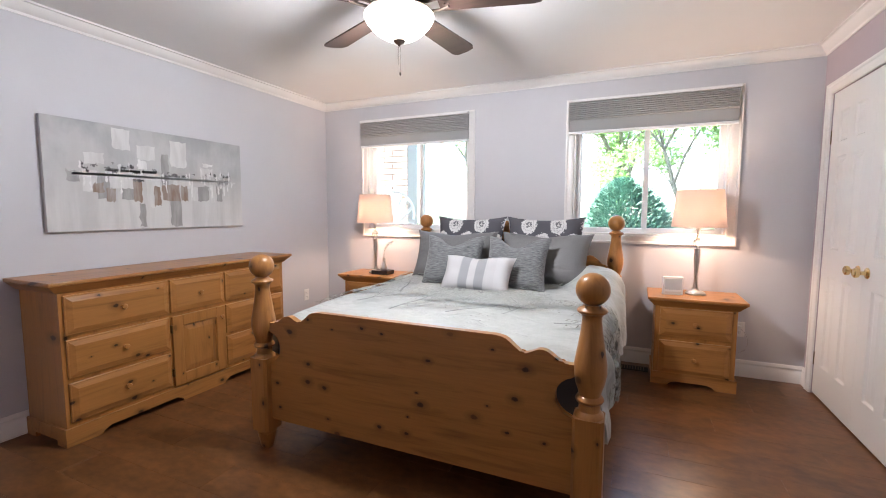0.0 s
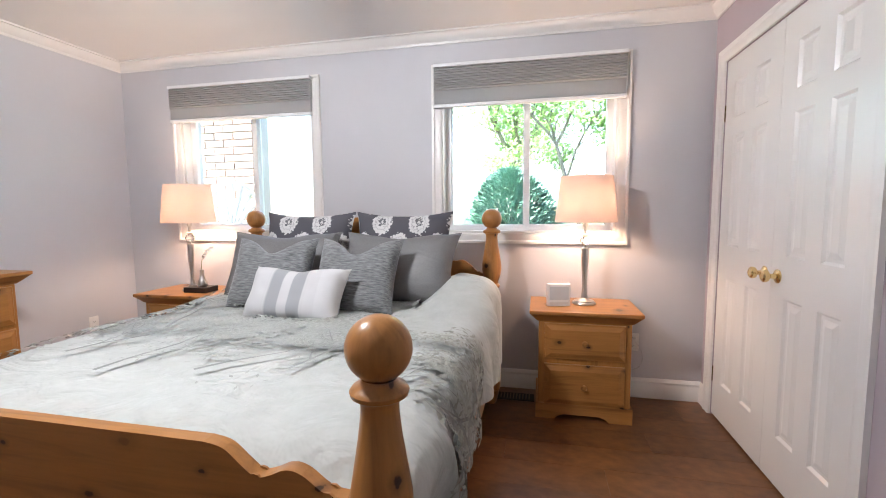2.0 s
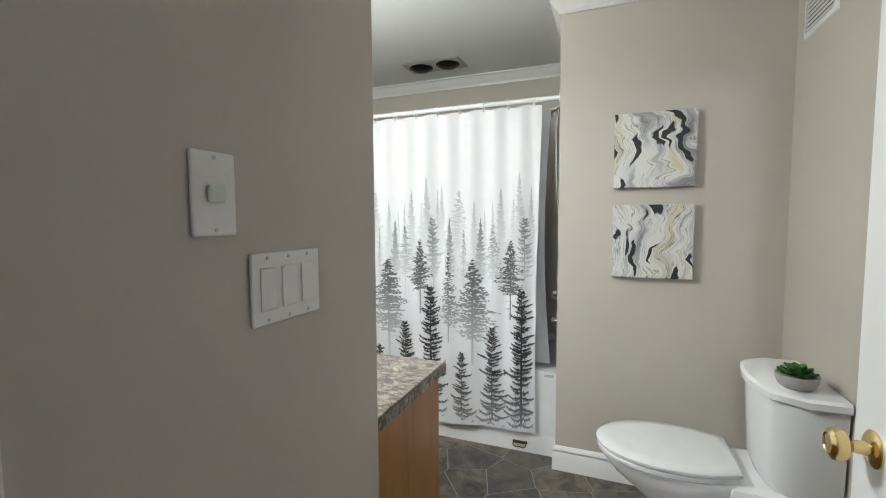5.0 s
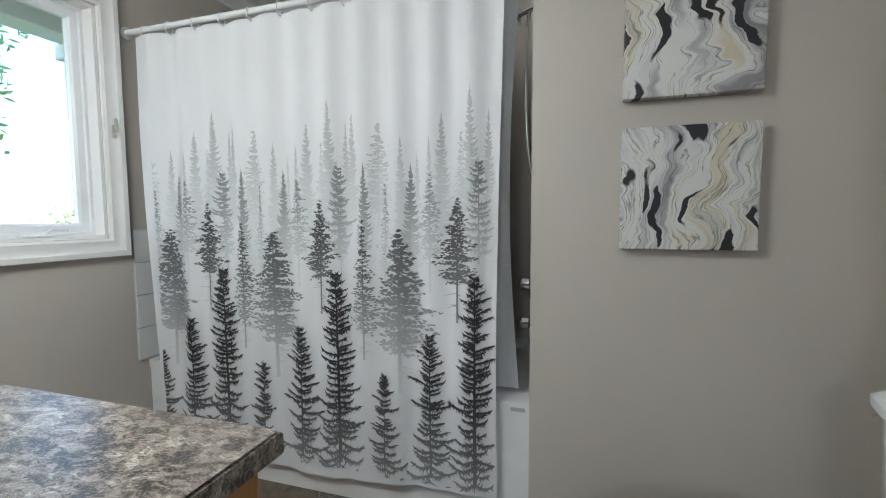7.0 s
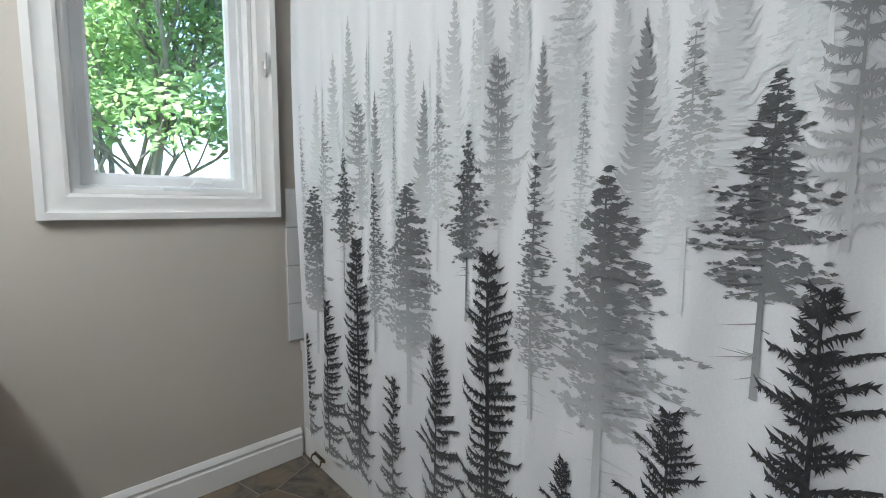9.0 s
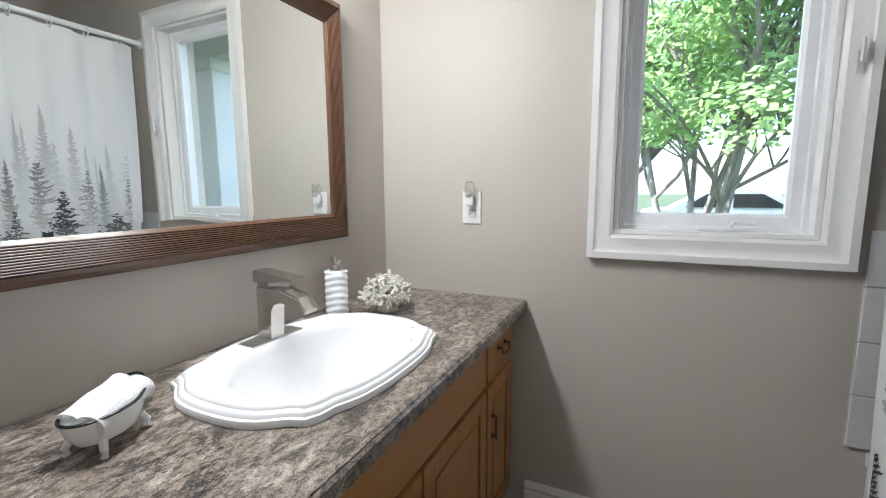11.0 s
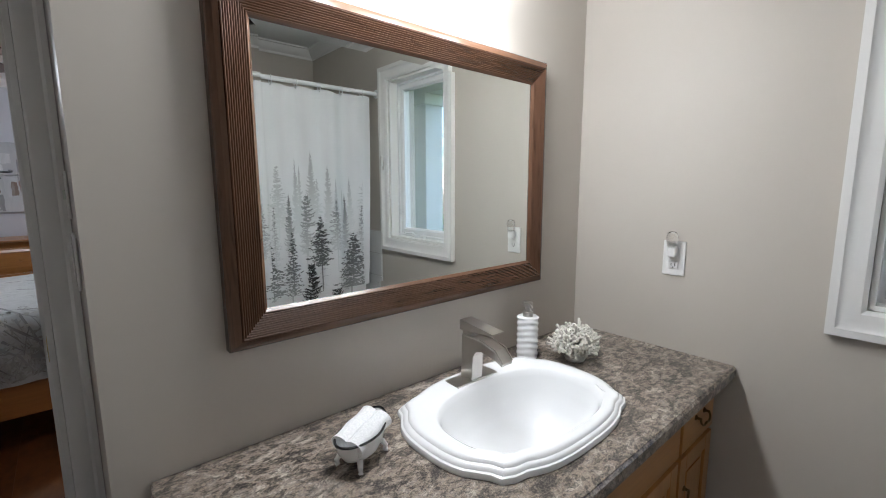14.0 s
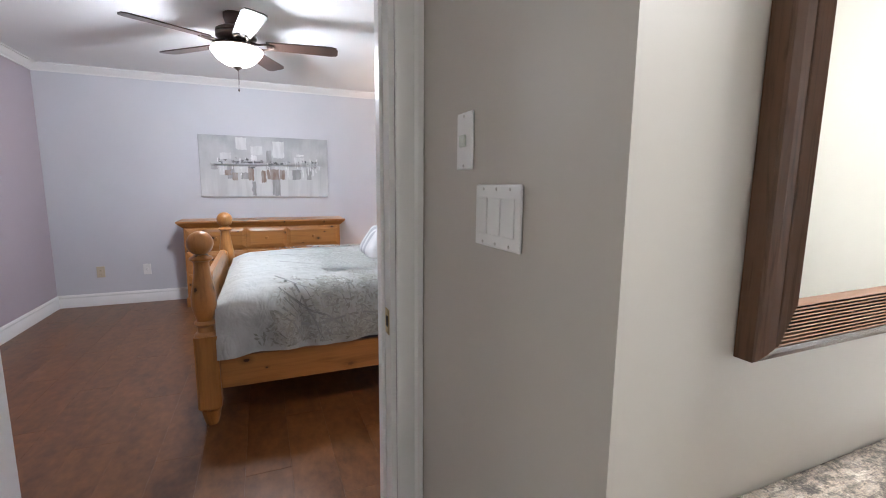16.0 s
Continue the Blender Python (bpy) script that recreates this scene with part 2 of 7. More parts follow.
def wall(name, along, low, high, a0, a1, openings=(), material="wall_grey", label="", z1=CEIL + 0.12):
    """A wall of some thickness, low to high, that runs from a0 to a1 along x or y, with openings (a, b, bottom, top)."""
    bm = bmesh.new()
    cuts = sorted({a0, a1, *(v for o in openings for v in o[:2])})
    for p, q in zip(cuts, cuts[1:]):
        gaps = sorted((o[2], o[3]) for o in openings if o[0] <= p and o[1] >= q)
        at = 0.0
        for g0, g1 in gaps + [(z1, z1)]:
            if g0 > at:
                box(bm, *((p, q, low, high) if along == "x" else (low, high, p, q)), at, g0)
            at = g1
    return tagged(part(name, bm, material), label or "painted plaster wall", "wall", kind="structure")


wall("wall_west", "y", WEST - 0.12, WEST, SOUTH - 0.12, NORTH, label="pale grey painted bedroom wall behind the dresser")
wall("wall_north", "x", NORTH, NORTH + 0.2, WEST - 0.12, BATH_W - 0.06, [WINDOW_A, WINDOW_B], label="pale grey painted window wall of the bedroom")
wall("wall_north_bath", "x", NORTH, NORTH + 0.2, BATH_W - 0.06, BATH_E + 0.12, [WINDOW_C], "wall_taupe", "taupe painted window wall of the bathroom")
wall("wall_east", "y", EAST, EAST + 0.12, SOUTH - 0.12, NORTH, [(CLOSET[0], CLOSET[1], 0, CLOSET[2]), (BATH_DOOR[0], BATH_DOOR[1], 0, BATH_DOOR[2])], "wall_mauve", "mauve painted bedroom wall with the closet doors")
wall("wall_south", "x", SOUTH - 0.12, SOUTH, WEST, EAST, [(-0.15, 0.72, 0, 2.04)], "wall_mauve", "mauve painted bedroom wall with the entry")
wall("wall_passage", "x", PASSAGE, PASSAGE + 0.1, EAST + 0.12, BATH_W, (), "wall_taupe", "taupe painted wall with light switches beside the bathroom door")
wall("wall_mirror", "y", BATH_W - 0.1, BATH_W, PASSAGE + 0.1, NORTH, (), "wall_taupe", "taupe painted wall above the vanity")
wall("wall_bath_south", "x", BATH_S - 0.12, BATH_S, EAST + 0.12, 3.82, (), "wall_taupe", "taupe painted wall behind the toilet")
wall("wall_pictures", "y", 3.70, 3.82, BATH_S, 2.36, (), "wall_taupe", "taupe painted wall with two small canvases")
wall("wall_tub_end", "x", 2.24, 2.36, 3.82, BATH_E, (), "wall_taupe", "wall at the foot of the bathtub")
wall("wall_bath_east", "y", BATH_E, BATH_E + 0.12, 2.24, NORTH, (), "wall_taupe", "wall along the bathtub")
wall("wall_hall_west", "y", -0.5, -0.38, -1.3, SOUTH - 0.12, (), "wall_hidden", "pale hall wall")
wall("wall_hall_east", "y", 0.95, 1.07, -1.3, SOUTH - 0.12, (), "wall_hidden", "pale hall wall")
wall("wall_hall_south", "x", -1.42, -1.3, -0.5, 1.07, (), "wall_hidden", "pale hall wall")
tagged(part("ceiling", boxes((WEST, EAST, SOUTH, NORTH, CEIL, CEIL + 0.1)), "ceiling"), "white painted bedroom ceiling", "ceiling", kind="structure")
tagged(part("ceiling_bath", boxes((EAST + 0.12, BATH_E, BATH_S, NORTH, CEIL, CEIL + 0.1)), "ceiling"), "white painted bathroom ceiling", "ceiling", kind="structure")
tagged(part("ceiling_hall", boxes((-0.5, 1.07, -1.42, SOUTH - 0.12, CEIL, CEIL + 0.1)), "ceiling"), "white painted hall ceiling", "ceiling", kind="structure")
tagged(part("roof", boxes((WEST - 0.6, BATH_E + 0.6, -1.9, NORTH + 0.45, CEIL + 0.13, CEIL + 0.3)), "wall_hidden"), "house roof with a white soffit", "roof", kind="structure")

# ---- trim, windows and doors ----
CASING = [(0, 0), (0, 0.010), (0.008, 0.015), (0.028, 0.017), (0.046, 0.013), (0.054, 0.020), (0.068, 0.020), (0.068, 0)]
BATH_CASING = [(0, 0), (0, 0.012), (0.010, 0.018), (0.030, 0.014), (0.046, 0.016), (0.056, 0.026), (0.076, 0.026), (0.076, 0)]
BASE = [(0, 0), (0.014, 0), (0.014, 0.088), (0.010, 0.094), (0.010, 0.104), (0.013, 0.108), (0.009, 0.120), (0.004, 0.130), (0, 0.130)]
BASE_LOW = [(0, 0), (0.014, 0), (0.014, 0.078), (0.010, 0.083), (0.010, 0.092), (0.013, 0.096), (0.008, 0.109), (0.003, 0.117), (0, 0.117)]
CROWN = [(0, 0), (0, -0.072), (0.008, -0.072), (0.012, -0.058), (0.026, -0.048), (0.044, -0.026), (0.052, -0.012), (0.068, -0.010), (0.068, 0)]


def trim_run(name, path, profile, label, normal=(0, 0, 1), closed=False, material="trim"):
    return tagged(part(name, shape(moulding, path, profile, normal, closed), material, smooth=True), label, "trim", kind="structure")


e = 0.001
trim_run("crown_bedroom", [(WEST + e, SOUTH + e, CEIL - e), (EAST - e, SOUTH + e, CEIL - e), (EAST - e, NORTH - e, CEIL - e), (WEST + e, NORTH - e, CEIL - e)], CROWN, "white crown moulding round the bedroom ceiling", closed=True)
trim_run("crown_bath", [(EAST + 0.121, BATH_S + e, CEIL - e), (3.70 - e, BATH_S + e, CEIL - e), (3.70 - e, 2.36 + e, CEIL - e), (BATH_E - e, 2.36 + e, CEIL - e), (BATH_E - e, NORTH - e, CEIL - e), (BATH_W + e, NORTH - e, CEIL - e), (BATH_W + e, PASSAGE - e, CEIL - e), (EAST + 0.121, PASSAGE - e, CEIL - e)], CROWN, "white crown moulding round the bathroom ceiling", closed=True)
trim_run("baseboard_west", [(-0.22, SOUTH + e, 0), (WEST + e, SOUTH + e, 0), (WEST + e, NORTH - e, 0), (EAST - e, NORTH - e, 0), (EAST - e, 4.035, 0)][::-1], BASE, "white moulded baseboard of the bedroom")
trim_run("baseboard_closet", [(EAST - e, 2.59, 0), (EAST - e, 2.735, 0)], BASE, "white moulded baseboard between the doors")
trim_run("baseboard_east", [(0.79, SOUTH + e, 0), (EAST - e, SOUTH + e, 0), (EAST - e, 1.586, 0)], BASE, "white moulded baseboard of the bedroom")
trim_run("baseboard_bath_north", [(3.79, NORTH - e, 0), (2.86, NORTH - e, 0)], BASE_LOW, "white moulded baseboard under the bathroom window")
trim_run("baseboard_pictures", [(EAST + 0.14, BATH_S + e, 0), (3.70 - e, BATH_S + e, 0), (3.70 - e, 2.36 + e, 0), (3.79, 2.36 + e, 0)], BASE, "white moulded baseboard behind the toilet")
trim_run("baseboard_passage", [(2.262, PASSAGE - e, 0), (EAST + 0.145, PASSAGE - e, 0)], BASE_LOW, "white moulded baseboard of the passage")


def door_casing(name, y0, y1, top, x, side, label):
    """A mitred casing on an east or west face of a wall, round a door opening."""
    path = [(x, y0, 0), (x, y0, top), (x, y1, top), (x, y1, 0)]
    if side < 0:
        path = path[::-1]
    trim_run(name, path, CASING, label, (side, 0, 0))


door_casing("trim_closet", CLOSET[0], CLOSET[1], CLOSET[2], EAST - e, -1, "white moulded casing round the closet doors")
door_casing("trim_bath_door", BATH_DOOR[0], BATH_DOOR[1], BATH_DOOR[2], EAST - e, -1, "white moulded casing round the bathroom doorway")
door_casing("trim_bath_door_inside", BATH_DOOR[0], BATH_DOOR[1], BATH_DOOR[2], EAST + 0.121, 1, "white moulded casing round the bathroom doorway")
trim_run("trim_entry", [(-0.15, SOUTH + e, 0), (-0.15, SOUTH + e, 2.04), (0.72, SOUTH + e, 2.04), (0.72, SOUTH + e, 0)][::-1], CASING, "white moulded casing round the bedroom entry", (0, 1, 0))
# door jambs with their stop
jamb = thing("door_jamb", "white painted jamb of the bathroom doorway", "door jamb", kind="structure")
part("jamb_board", boxes((EAST, EAST + 0.12, BATH_DOOR[1] - 0.016, BATH_DOOR[1] - e, 0, BATH_DOOR[2] - 0.017, 0.001), (EAST + 0.03, EAST + 0.07, BATH_DOOR[1] - 0.027, BATH_DOOR[1] - 0.0165, 0, BATH_DOOR[2] - 0.03, 0.002)), "trim", jamb)
part("jamb_board", boxes((EAST, EAST + 0.12, BATH_DOOR[0] + e, BATH_DOOR[0] + 0.016, 0, BATH_DOOR[2] - 0.017, 0.001)), "trim", jamb)
part("jamb_head", boxes((EAST, EAST + 0.12, BATH_DOOR[0] + e, BATH_DOOR[1] - e, BATH_DOOR[2] - 0.016, BATH_DOOR[2] - e, 0.001)), "trim", jamb)
strike = part("strike_plate", boxes((EAST + 0.078, EAST + 0.112, BATH_DOOR[1] - 0.0185, BATH_DOOR[1] - 0.0165, 0.878, 0.946, 0.0006)), "brass", jamb, "bright brass strike plate")
part("strike_hole", boxes((EAST + 0.086, EAST + 0.102, BATH_DOOR[1] - 0.0192, BATH_DOOR[1] - 0.0187, 0.898, 0.926)), "dark", strike)


def six_panel_door(width, height, label, name="door_1", thick=0.035):
    """A moulded six-panel slab whose lower hinge corner is the origin; it runs along +x and its middle lies at y = 0."""
    d = thing(name, label, "door", kind="structure")
    stile, mid = 0.115 * width / 0.6, 0.10 * width / 0.6
    c0, c1 = stile, (width - mid) / 2
    cols = [(c0, c1), (width - c1, width - c0)]
    rows = [(0.225, 0.835), (1.015, 1.615), (1.705, 1.90)]
    bm = bmesh.new()
    h = thick / 2
    for x0, x1 in ((0, c0), (c1, width - c1), (width - c0, width)):
        box(bm, x0, x1, -h, h, 0.012, height, 0.0)
    for x0, x1 in cols:
        at = 0.012
        for r0, r1 in rows + [(height, height)]:
            box(bm, x0, x1, -h, h, at, r0)
            at = r1
    part("slab", bm, "door", d)
    for x0, x1 in cols:
        for z0, z1 in rows:
            bm = bmesh.new()
            for s in (1, -1):
                steps = [(0.0, h - 0.0005), (0.010, h - 0.010), (0.022, h - 0.010), (0.045, h - 0.003)]
                rings = [[bm.verts.new(p) for p in ((x0 + i, s * y, z0 + i), (x1 - i, s * y, z0 + i), (x1 - i, s * y, z1 - i), (x0 + i, s * y, z1 - i))] for i, y in steps]
                for a, b in zip(rings, rings[1:]):
                    for k in range(4):
                        bm.faces.new((a[k], a[(k + 1) % 4], b[(k + 1) % 4], b[k]))
                bm.faces.new(rings[-1])
            part("panel", bm, "door", d)
    return d


def knob_mesh(bm, m):
    lathe(bm, [(0.031, 0.0), (0.031, 0.003), (0.026, 0.007), (0.012, 0.010), (0.010, 0.030), (0.014, 0.034), (0.024, 0.040), (0.0275, 0.050), (0.026, 0.058), (0.018, 0.063), (0.016, 0.061), (0.002, 0.060)], 28, (0, 0, 0), m)


CW = (CLOSET[1] - CLOSET[0]) / 2 - 0.004
leaf = six_panel_door(CW, 2.031, "white six-panel closet door, closed, with a brass knob", "door_1")
part("door_handle", shape(knob_mesh, pose(CW - 0.055, -0.0175, 0.925, 90)), "brass", leaf, "polished brass knob", True)
hinge = bmesh.new()
for hz in (0.25, 1.75):
    lathe(hinge, [(0.006, -0.045), (0.006, 0.045)], 10, (-0.004, -0.017, hz))
part("hinge", hinge, "old_brass", leaf, "dark brass hinges")
other = copy_thing(leaf, Matrix.Translation((EAST + 0.022, CLOSET[0] + 0.003, 0)) @ pose(0, 0, 0, 0, 0, 90) @ Matrix.Diagonal((1, -1, 1, 1)))
leaf.matrix_world = Matrix.Translation((EAST + 0.022, CLOSET[1] - 0.003, 0)) @ pose(0, 0, 0, 0, 0, -90)
other.matrix_world = Matrix.Translation((EAST + 0.022, CLOSET[0] + 0.003, 0)) @ pose(0, 0, 0, 0, 0, 90) @ Matrix.Diagonal((1, -1, 1, 1))
bath_door = six_panel_door(0.81, 2.015, "white six-panel bathroom door, standing open, with a brass knob", "door_3")
part("door_handle", shape(knob_mesh, pose(0.745, 0.0175, 0.94, -90)), "brass", bath_door, "polished brass knob", True)
part("door_handle", shape(knob_mesh, pose(0.745, -0.0175, 0.94, 90)), "brass", bath_door, "polished brass knob", True)
bath_door.matrix_world = pose(EAST + 0.125, BATH_DOOR[0] + 0.010, 0, 0, 0, -0.2)


def slider_window(name, w, label, mid, blind=None):
    """A white vinyl slider in its opening, with liner, casing, sill and two panes."""
    x0, x1, z0, z1 = w
    win = thing(name, label, "window", kind="structure")
    casing = bmesh.new()
    moulding(casing, [(x0, NORTH - e, z0), (x1, NORTH - e, z0), (x1, NORTH - e, z1), (x0, NORTH - e, z1)][::-1], CASING, (0, -1, 0), True)
    part("window_frame", casing, "trim", win, smooth=True)
    t = 0.015
    part("liner", boxes((x0 + e, x0 + t, NORTH, NORTH + 0.15, z0 + t, z1 - t), (x1 - t, x1 - e, NORTH, NORTH + 0.15, z0 + t, z1 - t), (x0 + e, x1 - e, NORTH, NORTH + 0.15, z1 - t, z1 - e)), "trim", win)
    part("window_sill", boxes((x0 + e, x1 - e, NORTH - 0.004, NORTH + 0.15, z0 + e, z0 + t, 0.002)), "trim", win)
    for a, b, y in ((x0 + t, mid + 0.02, NORTH + 0.085), (mid - 0.02, x1 - t, NORTH + 0.115)):
        f = 0.042
        sash = bmesh.new()
        moulding(sash, [(a, y, z0 + t), (b, y, z0 + t), (b, y, z1 - t), (a, y, z1 - t)][::-1], [(0, -0.014), (0, 0.014), (-f + 0.008, 0.014), (-f, 0.006), (-f, -0.014)], (0, -1, 0), True)
        part("sash", sash, "vinyl", win)
        pane = part("pane", boxes((a + f - 0.004, b - f + 0.004, y - 0.002, y + 0.002, z0 + t + f - 0.004, z1 - t - f + 0.004)), "glass", win, "clear window glass")
        pane.visible_shadow = False
    return win


slider_window("window_1", WINDOW_A, "white sliding window with brick and garden behind it", -1.70)
slider_window("window_2", WINDOW_B, "white sliding window with green shrubs behind it", 0.36)


def cellular_blind(x0, x1, top, bottom, label):
    b = thing("cellular_blind", label, "blind", group="cellular blinds")
    y = NORTH - 0.022
    part("headrail", boxes((x0, x1, y - 0.045, y, top - 0.022, top, 0.003)), "vinyl", b)
    rows = []
    z = top - 0.024
    for k in range(9):
        pitch = 0.016
        rows += [(y - 0.030, z), (y - 0.040, z - pitch / 2)]
        z -= pitch
    rows.append((y - 0.030, z))
    outline = rows + [(y - 0.001, z), (y - 0.001, top - 0.024)]
    bm = bmesh.new()
    prism(bm, [(a, c) for a, c in outline], "x", x0 + 0.004, x1 - 0.004)
    part("pleats", bm, "blind_cloth", b, "pleated grey cellular fabric")
    part("hem", boxes((x0 + 0.004, x1 - 0.004, y - 0.028, y - 0.004, bottom + 0.024, z, 0.004)), "blind_cloth", b)
    part("bottom_rail", boxes((x0 + 0.002, x1 - 0.002, y - 0.034, y - 0.002, bottom, bottom + 0.023, 0.004)), "vinyl", b)


n = Nodes("blind_cloth", 0.85)
n.colour(n.ramp(n.noise((1, 1, 1), 240, 2), [(0.3, (0.42, 0.42, 0.425)), (0.7, (0.52, 0.52, 0.525))]))
glow = n.t.nodes.new("ShaderNodeBsdfTranslucent")
glow.inputs["Color"].default_value = (0.62, 0.62, 0.62, 1)
both = n.t.nodes.new("ShaderNodeMixShader")
both.inputs[0].default_value = 0.35
n.link(n.b.outputs[0], both.inputs[1])
n.link(glow.outputs[0], both.inputs[2])
n.link(both.outputs[0], n.t.nodes["Material Output"].inputs["Surface"])
M["blind_cloth"] = n.m
cellular_blind(-2.341, -1.149, 2.18, 1.906, "grey pleated cellular blind, raised, over a window")
cellular_blind(-0.25, 0.963, 2.184, 1.902, "grey pleated cellular blind, raised, over a window")

# bathroom casement
x0, x1, z0, z1 = WINDOW_C
win = thing("window_3", "white casement window of the bathroom with trees behind it", "window", kind="structure")
part("window_frame", shape(moulding, [(x0, NORTH - e, z0), (x1, NORTH - e, z0), (x1, NORTH - e, z1), (x0, NORTH - e, z1)][::-1], BATH_CASING, (0, -1, 0), True), "trim", win, smooth=True)
part("liner", boxes((x0 + e, x0 + 0.014, NORTH, NORTH + 0.15, z0 + 0.014, z1 - 0.014), (x1 - 0.014, x1 - e, NORTH, NORTH + 0.15, z0 + 0.014, z1 - 0.014), (x0 + e, x1 - e, NORTH, NORTH + 0.15, z1 - 0.014, z1 - e)), "trim", win)
part("window_sill", boxes((x0 + e, x1 - e, NORTH, NORTH + 0.15, z0 + e, z0 + 0.014)), "trim", win)
a, b, y = x0 + 0.014, x1 - 0.014, NORTH + 0.075
part("outer_frame", shape(moulding, [(a, y, z0 + 0.014), (b, y, z0 + 0.014), (b, y, z1 - 0.014), (a, y, z1 - 0.014)][::-1], [(0, -0.02), (0, 0.02), (-0.012, 0.02), (-0.016, 0.012), (-0.016, -0.02)], (0, -1, 0), True), "vinyl", win)
part("sash", shape(moulding, [(a + 0.016, y, z0 + 0.03), (b - 0.016, y, z0 + 0.03), (b - 0.016, y, z1 - 0.03), (a + 0.016, y, z1 - 0.03)][::-1], [(0, -0.016), (0, 0.012), (-0.026, 0.012), (-0.036, 0.004), (-0.036, -0.016)], (0, -1, 0), True), "vinyl", win)
pane = part("pane", boxes((a + 0.048, b - 0.048, y - 0.002, y + 0.002, z0 + 0.062, z1 - 0.062)), "glass", win, "clear window glass")
pane.visible_shadow = False
crank = bmesh.new()
box(crank, 3.36, 3.47, NORTH + 0.03, NORTH + 0.054, z0 + 0.0145, z0 + 0.027, 0.004)
tube(crank, [(3.445, NORTH + 0.04, z0 + 0.027), (3.455, NORTH + 0.02, z0 + 0.045), (3.50, NORTH + 0.015, z0 + 0.040), (3.505, NORTH + 0.005, z0 + 0.042)], 0.006)
part("crank", crank, "vinyl", win, "white casement crank", True)
part("sash_lock", boxes((3.676, 3.690, NORTH - 0.026, NORTH - 0.020, 1.478, 1.532, 0.002), (3.679, 3.687, NORTH - 0.042, NORTH - 0.027, 1.500, 1.560, 0.003)), "nickel", win, "small nickel lock lever")

# ---- bedroom things ----
BED_E, BED_W, BED_S, BED_N = 0.163, -1.475, 1.907, 3.862
BED_X = (BED_E + BED_W) / 2


def bed_post(bm, x, y, lift, block):
    """A chamfered square block with a turned bulb and a ball on top."""
    s, c = 0.056, 0.012
    low = 0.105
    outline = [(s, s - c), (s - c, s), (c - s, s), (-s, s - c), (-s, c - s), (c - s, -s), (s - c, -s), (s, c - s)]
    prism(bm, [(x + a, y + b) for a, b in outline], "z", low, block)
    lathe(bm, [(0.030, 0), (0.036, 0.02), (0.047, 0.07), (0.049, 0.085), (0.040, 0.090), (0.052, 0.096), (0.052, 0.106)], 20, (x, y, 0))
    t = lift
    lathe(bm, [(0.056, block - 0.001), (0.052, block + 0.010), (0.040, block + 0.020), (0.038, t + 0.543), (0.048, t + 0.549), (0.053, t + 0.559), (0.048, t + 0.569), (0.040, t + 0.574),
               (0.043, t + 0.590), (0.053, t + 0.62), (0.060, t + 0.66), (0.059, t + 0.70), (0.050, t + 0.755), (0.041, t + 0.81), (0.036, t + 0.855), (0.036, t + 0.875), (0.042, t + 0.884), (0.053, t + 0.890),
               (0.055, t + 0.898), (0.050, t + 0.905), (0.036, t + 0.911), (0.032, t + 0.918)], 28, (x, y, 0))
    lathe(bm, ball_profile(0.062, t + 0.975, 17), 28, (x, y, 0))


def wave_outline(points, steps=6):
    """A smooth line through points, by Catmull-Rom."""
    out = []
    for i in range(len(points) - 1):
        p = [Vector(points[max(0, min(len(points) - 1, i + k))]) for k in (-1, 0, 1, 2)]
        for s in range(steps):
            t = s / steps
            out.append(tuple(0.5 * (2 * p[1] + (p[2] - p[0]) * t + (2 * p[0] - 5 * p[1] + 4 * p[2] - p[3]) * t * t + (3 * p[1] - p[0] - 3 * p[2] + p[3]) * t ** 3)))
    return out + [tuple(points[-1])]


bed = thing("bed", "knotty pine four-poster bed with turned ball-top posts", "bed")
for px, py, lift, block in ((BED_E, BED_S, 0, 0.495), (BED_W, BED_S, 0, 0.495), (BED_E, BED_N, 0.193, 0.69), (BED_W, BED_N, 0.193, 0.69)):
    part("post", shape(bed_post, px, py, lift, block), "pine_z", bed, smooth=True)
half = (BED_E - BED_W) / 2
side = [(half - 0.035, 0.685), (half - 0.10, 0.688), (half - 0.155, 0.722), (half - 0.19, 0.727), (half - 0.225, 0.712), (half - 0.255, 0.705), (half - 0.285, 0.725), (half - 0.325, 0.756), (half - 0.37, 0.765)]
curve = wave_outline(side)
notch = [(half - 0.045 - 0.085 * math.cos(a), 0.555 + 0.085 * math.sin(a)) for a in [math.pi * (k / 12 - 0.5) for k in range(13)]]
right = [(half - 0.045, 0.165)] + notch + curve
outline = [(BED_X + a, b) for a, b in right] + [(BED_X - a, b) for a, b in right[::-1]]
bm = bmesh.new()
faces = prism(bm, outline, "y", BED_S - 0.016, BED_S + 0.016)
bmesh.ops.bevel(bm, geom=[ed for f in faces[:2] for ed in f.edges], offset=0.005, segments=2, affect="EDGES")
part("footboard", bm, "pine_x", bed, "knotty pine footboard with scalloped ends")
head_side = [(half - 0.035, 0.83), (half - 0.08, 0.835), (half - 0.13, 0.88), (half - 0.18, 0.91), (half - 0.23, 0.905), (half - 0.28, 0.92), (half - 0.34, 0.985), (half - 0.45, 1.06), (half - 0.60, 1.14), (0.12, 1.175), (0.0, 1.178)]
curve = wave_outline(head_side)
outline = [(BED_X + half - 0.035, 0.30)] + [(BED_X + a, b) for a, b in curve] + [(BED_X - a, b) for a, b in curve[::-1][1:]] + [(BED_X - half + 0.035, 0.30)]
bm = bmesh.new()
faces = prism(bm, outline, "y", BED_N - 0.016, BED_N + 0.016)
bmesh.ops.bevel(bm, geom=[ed for f in faces[:2] for ed in f.edges], offset=0.005, segments=2, affect="EDGES")
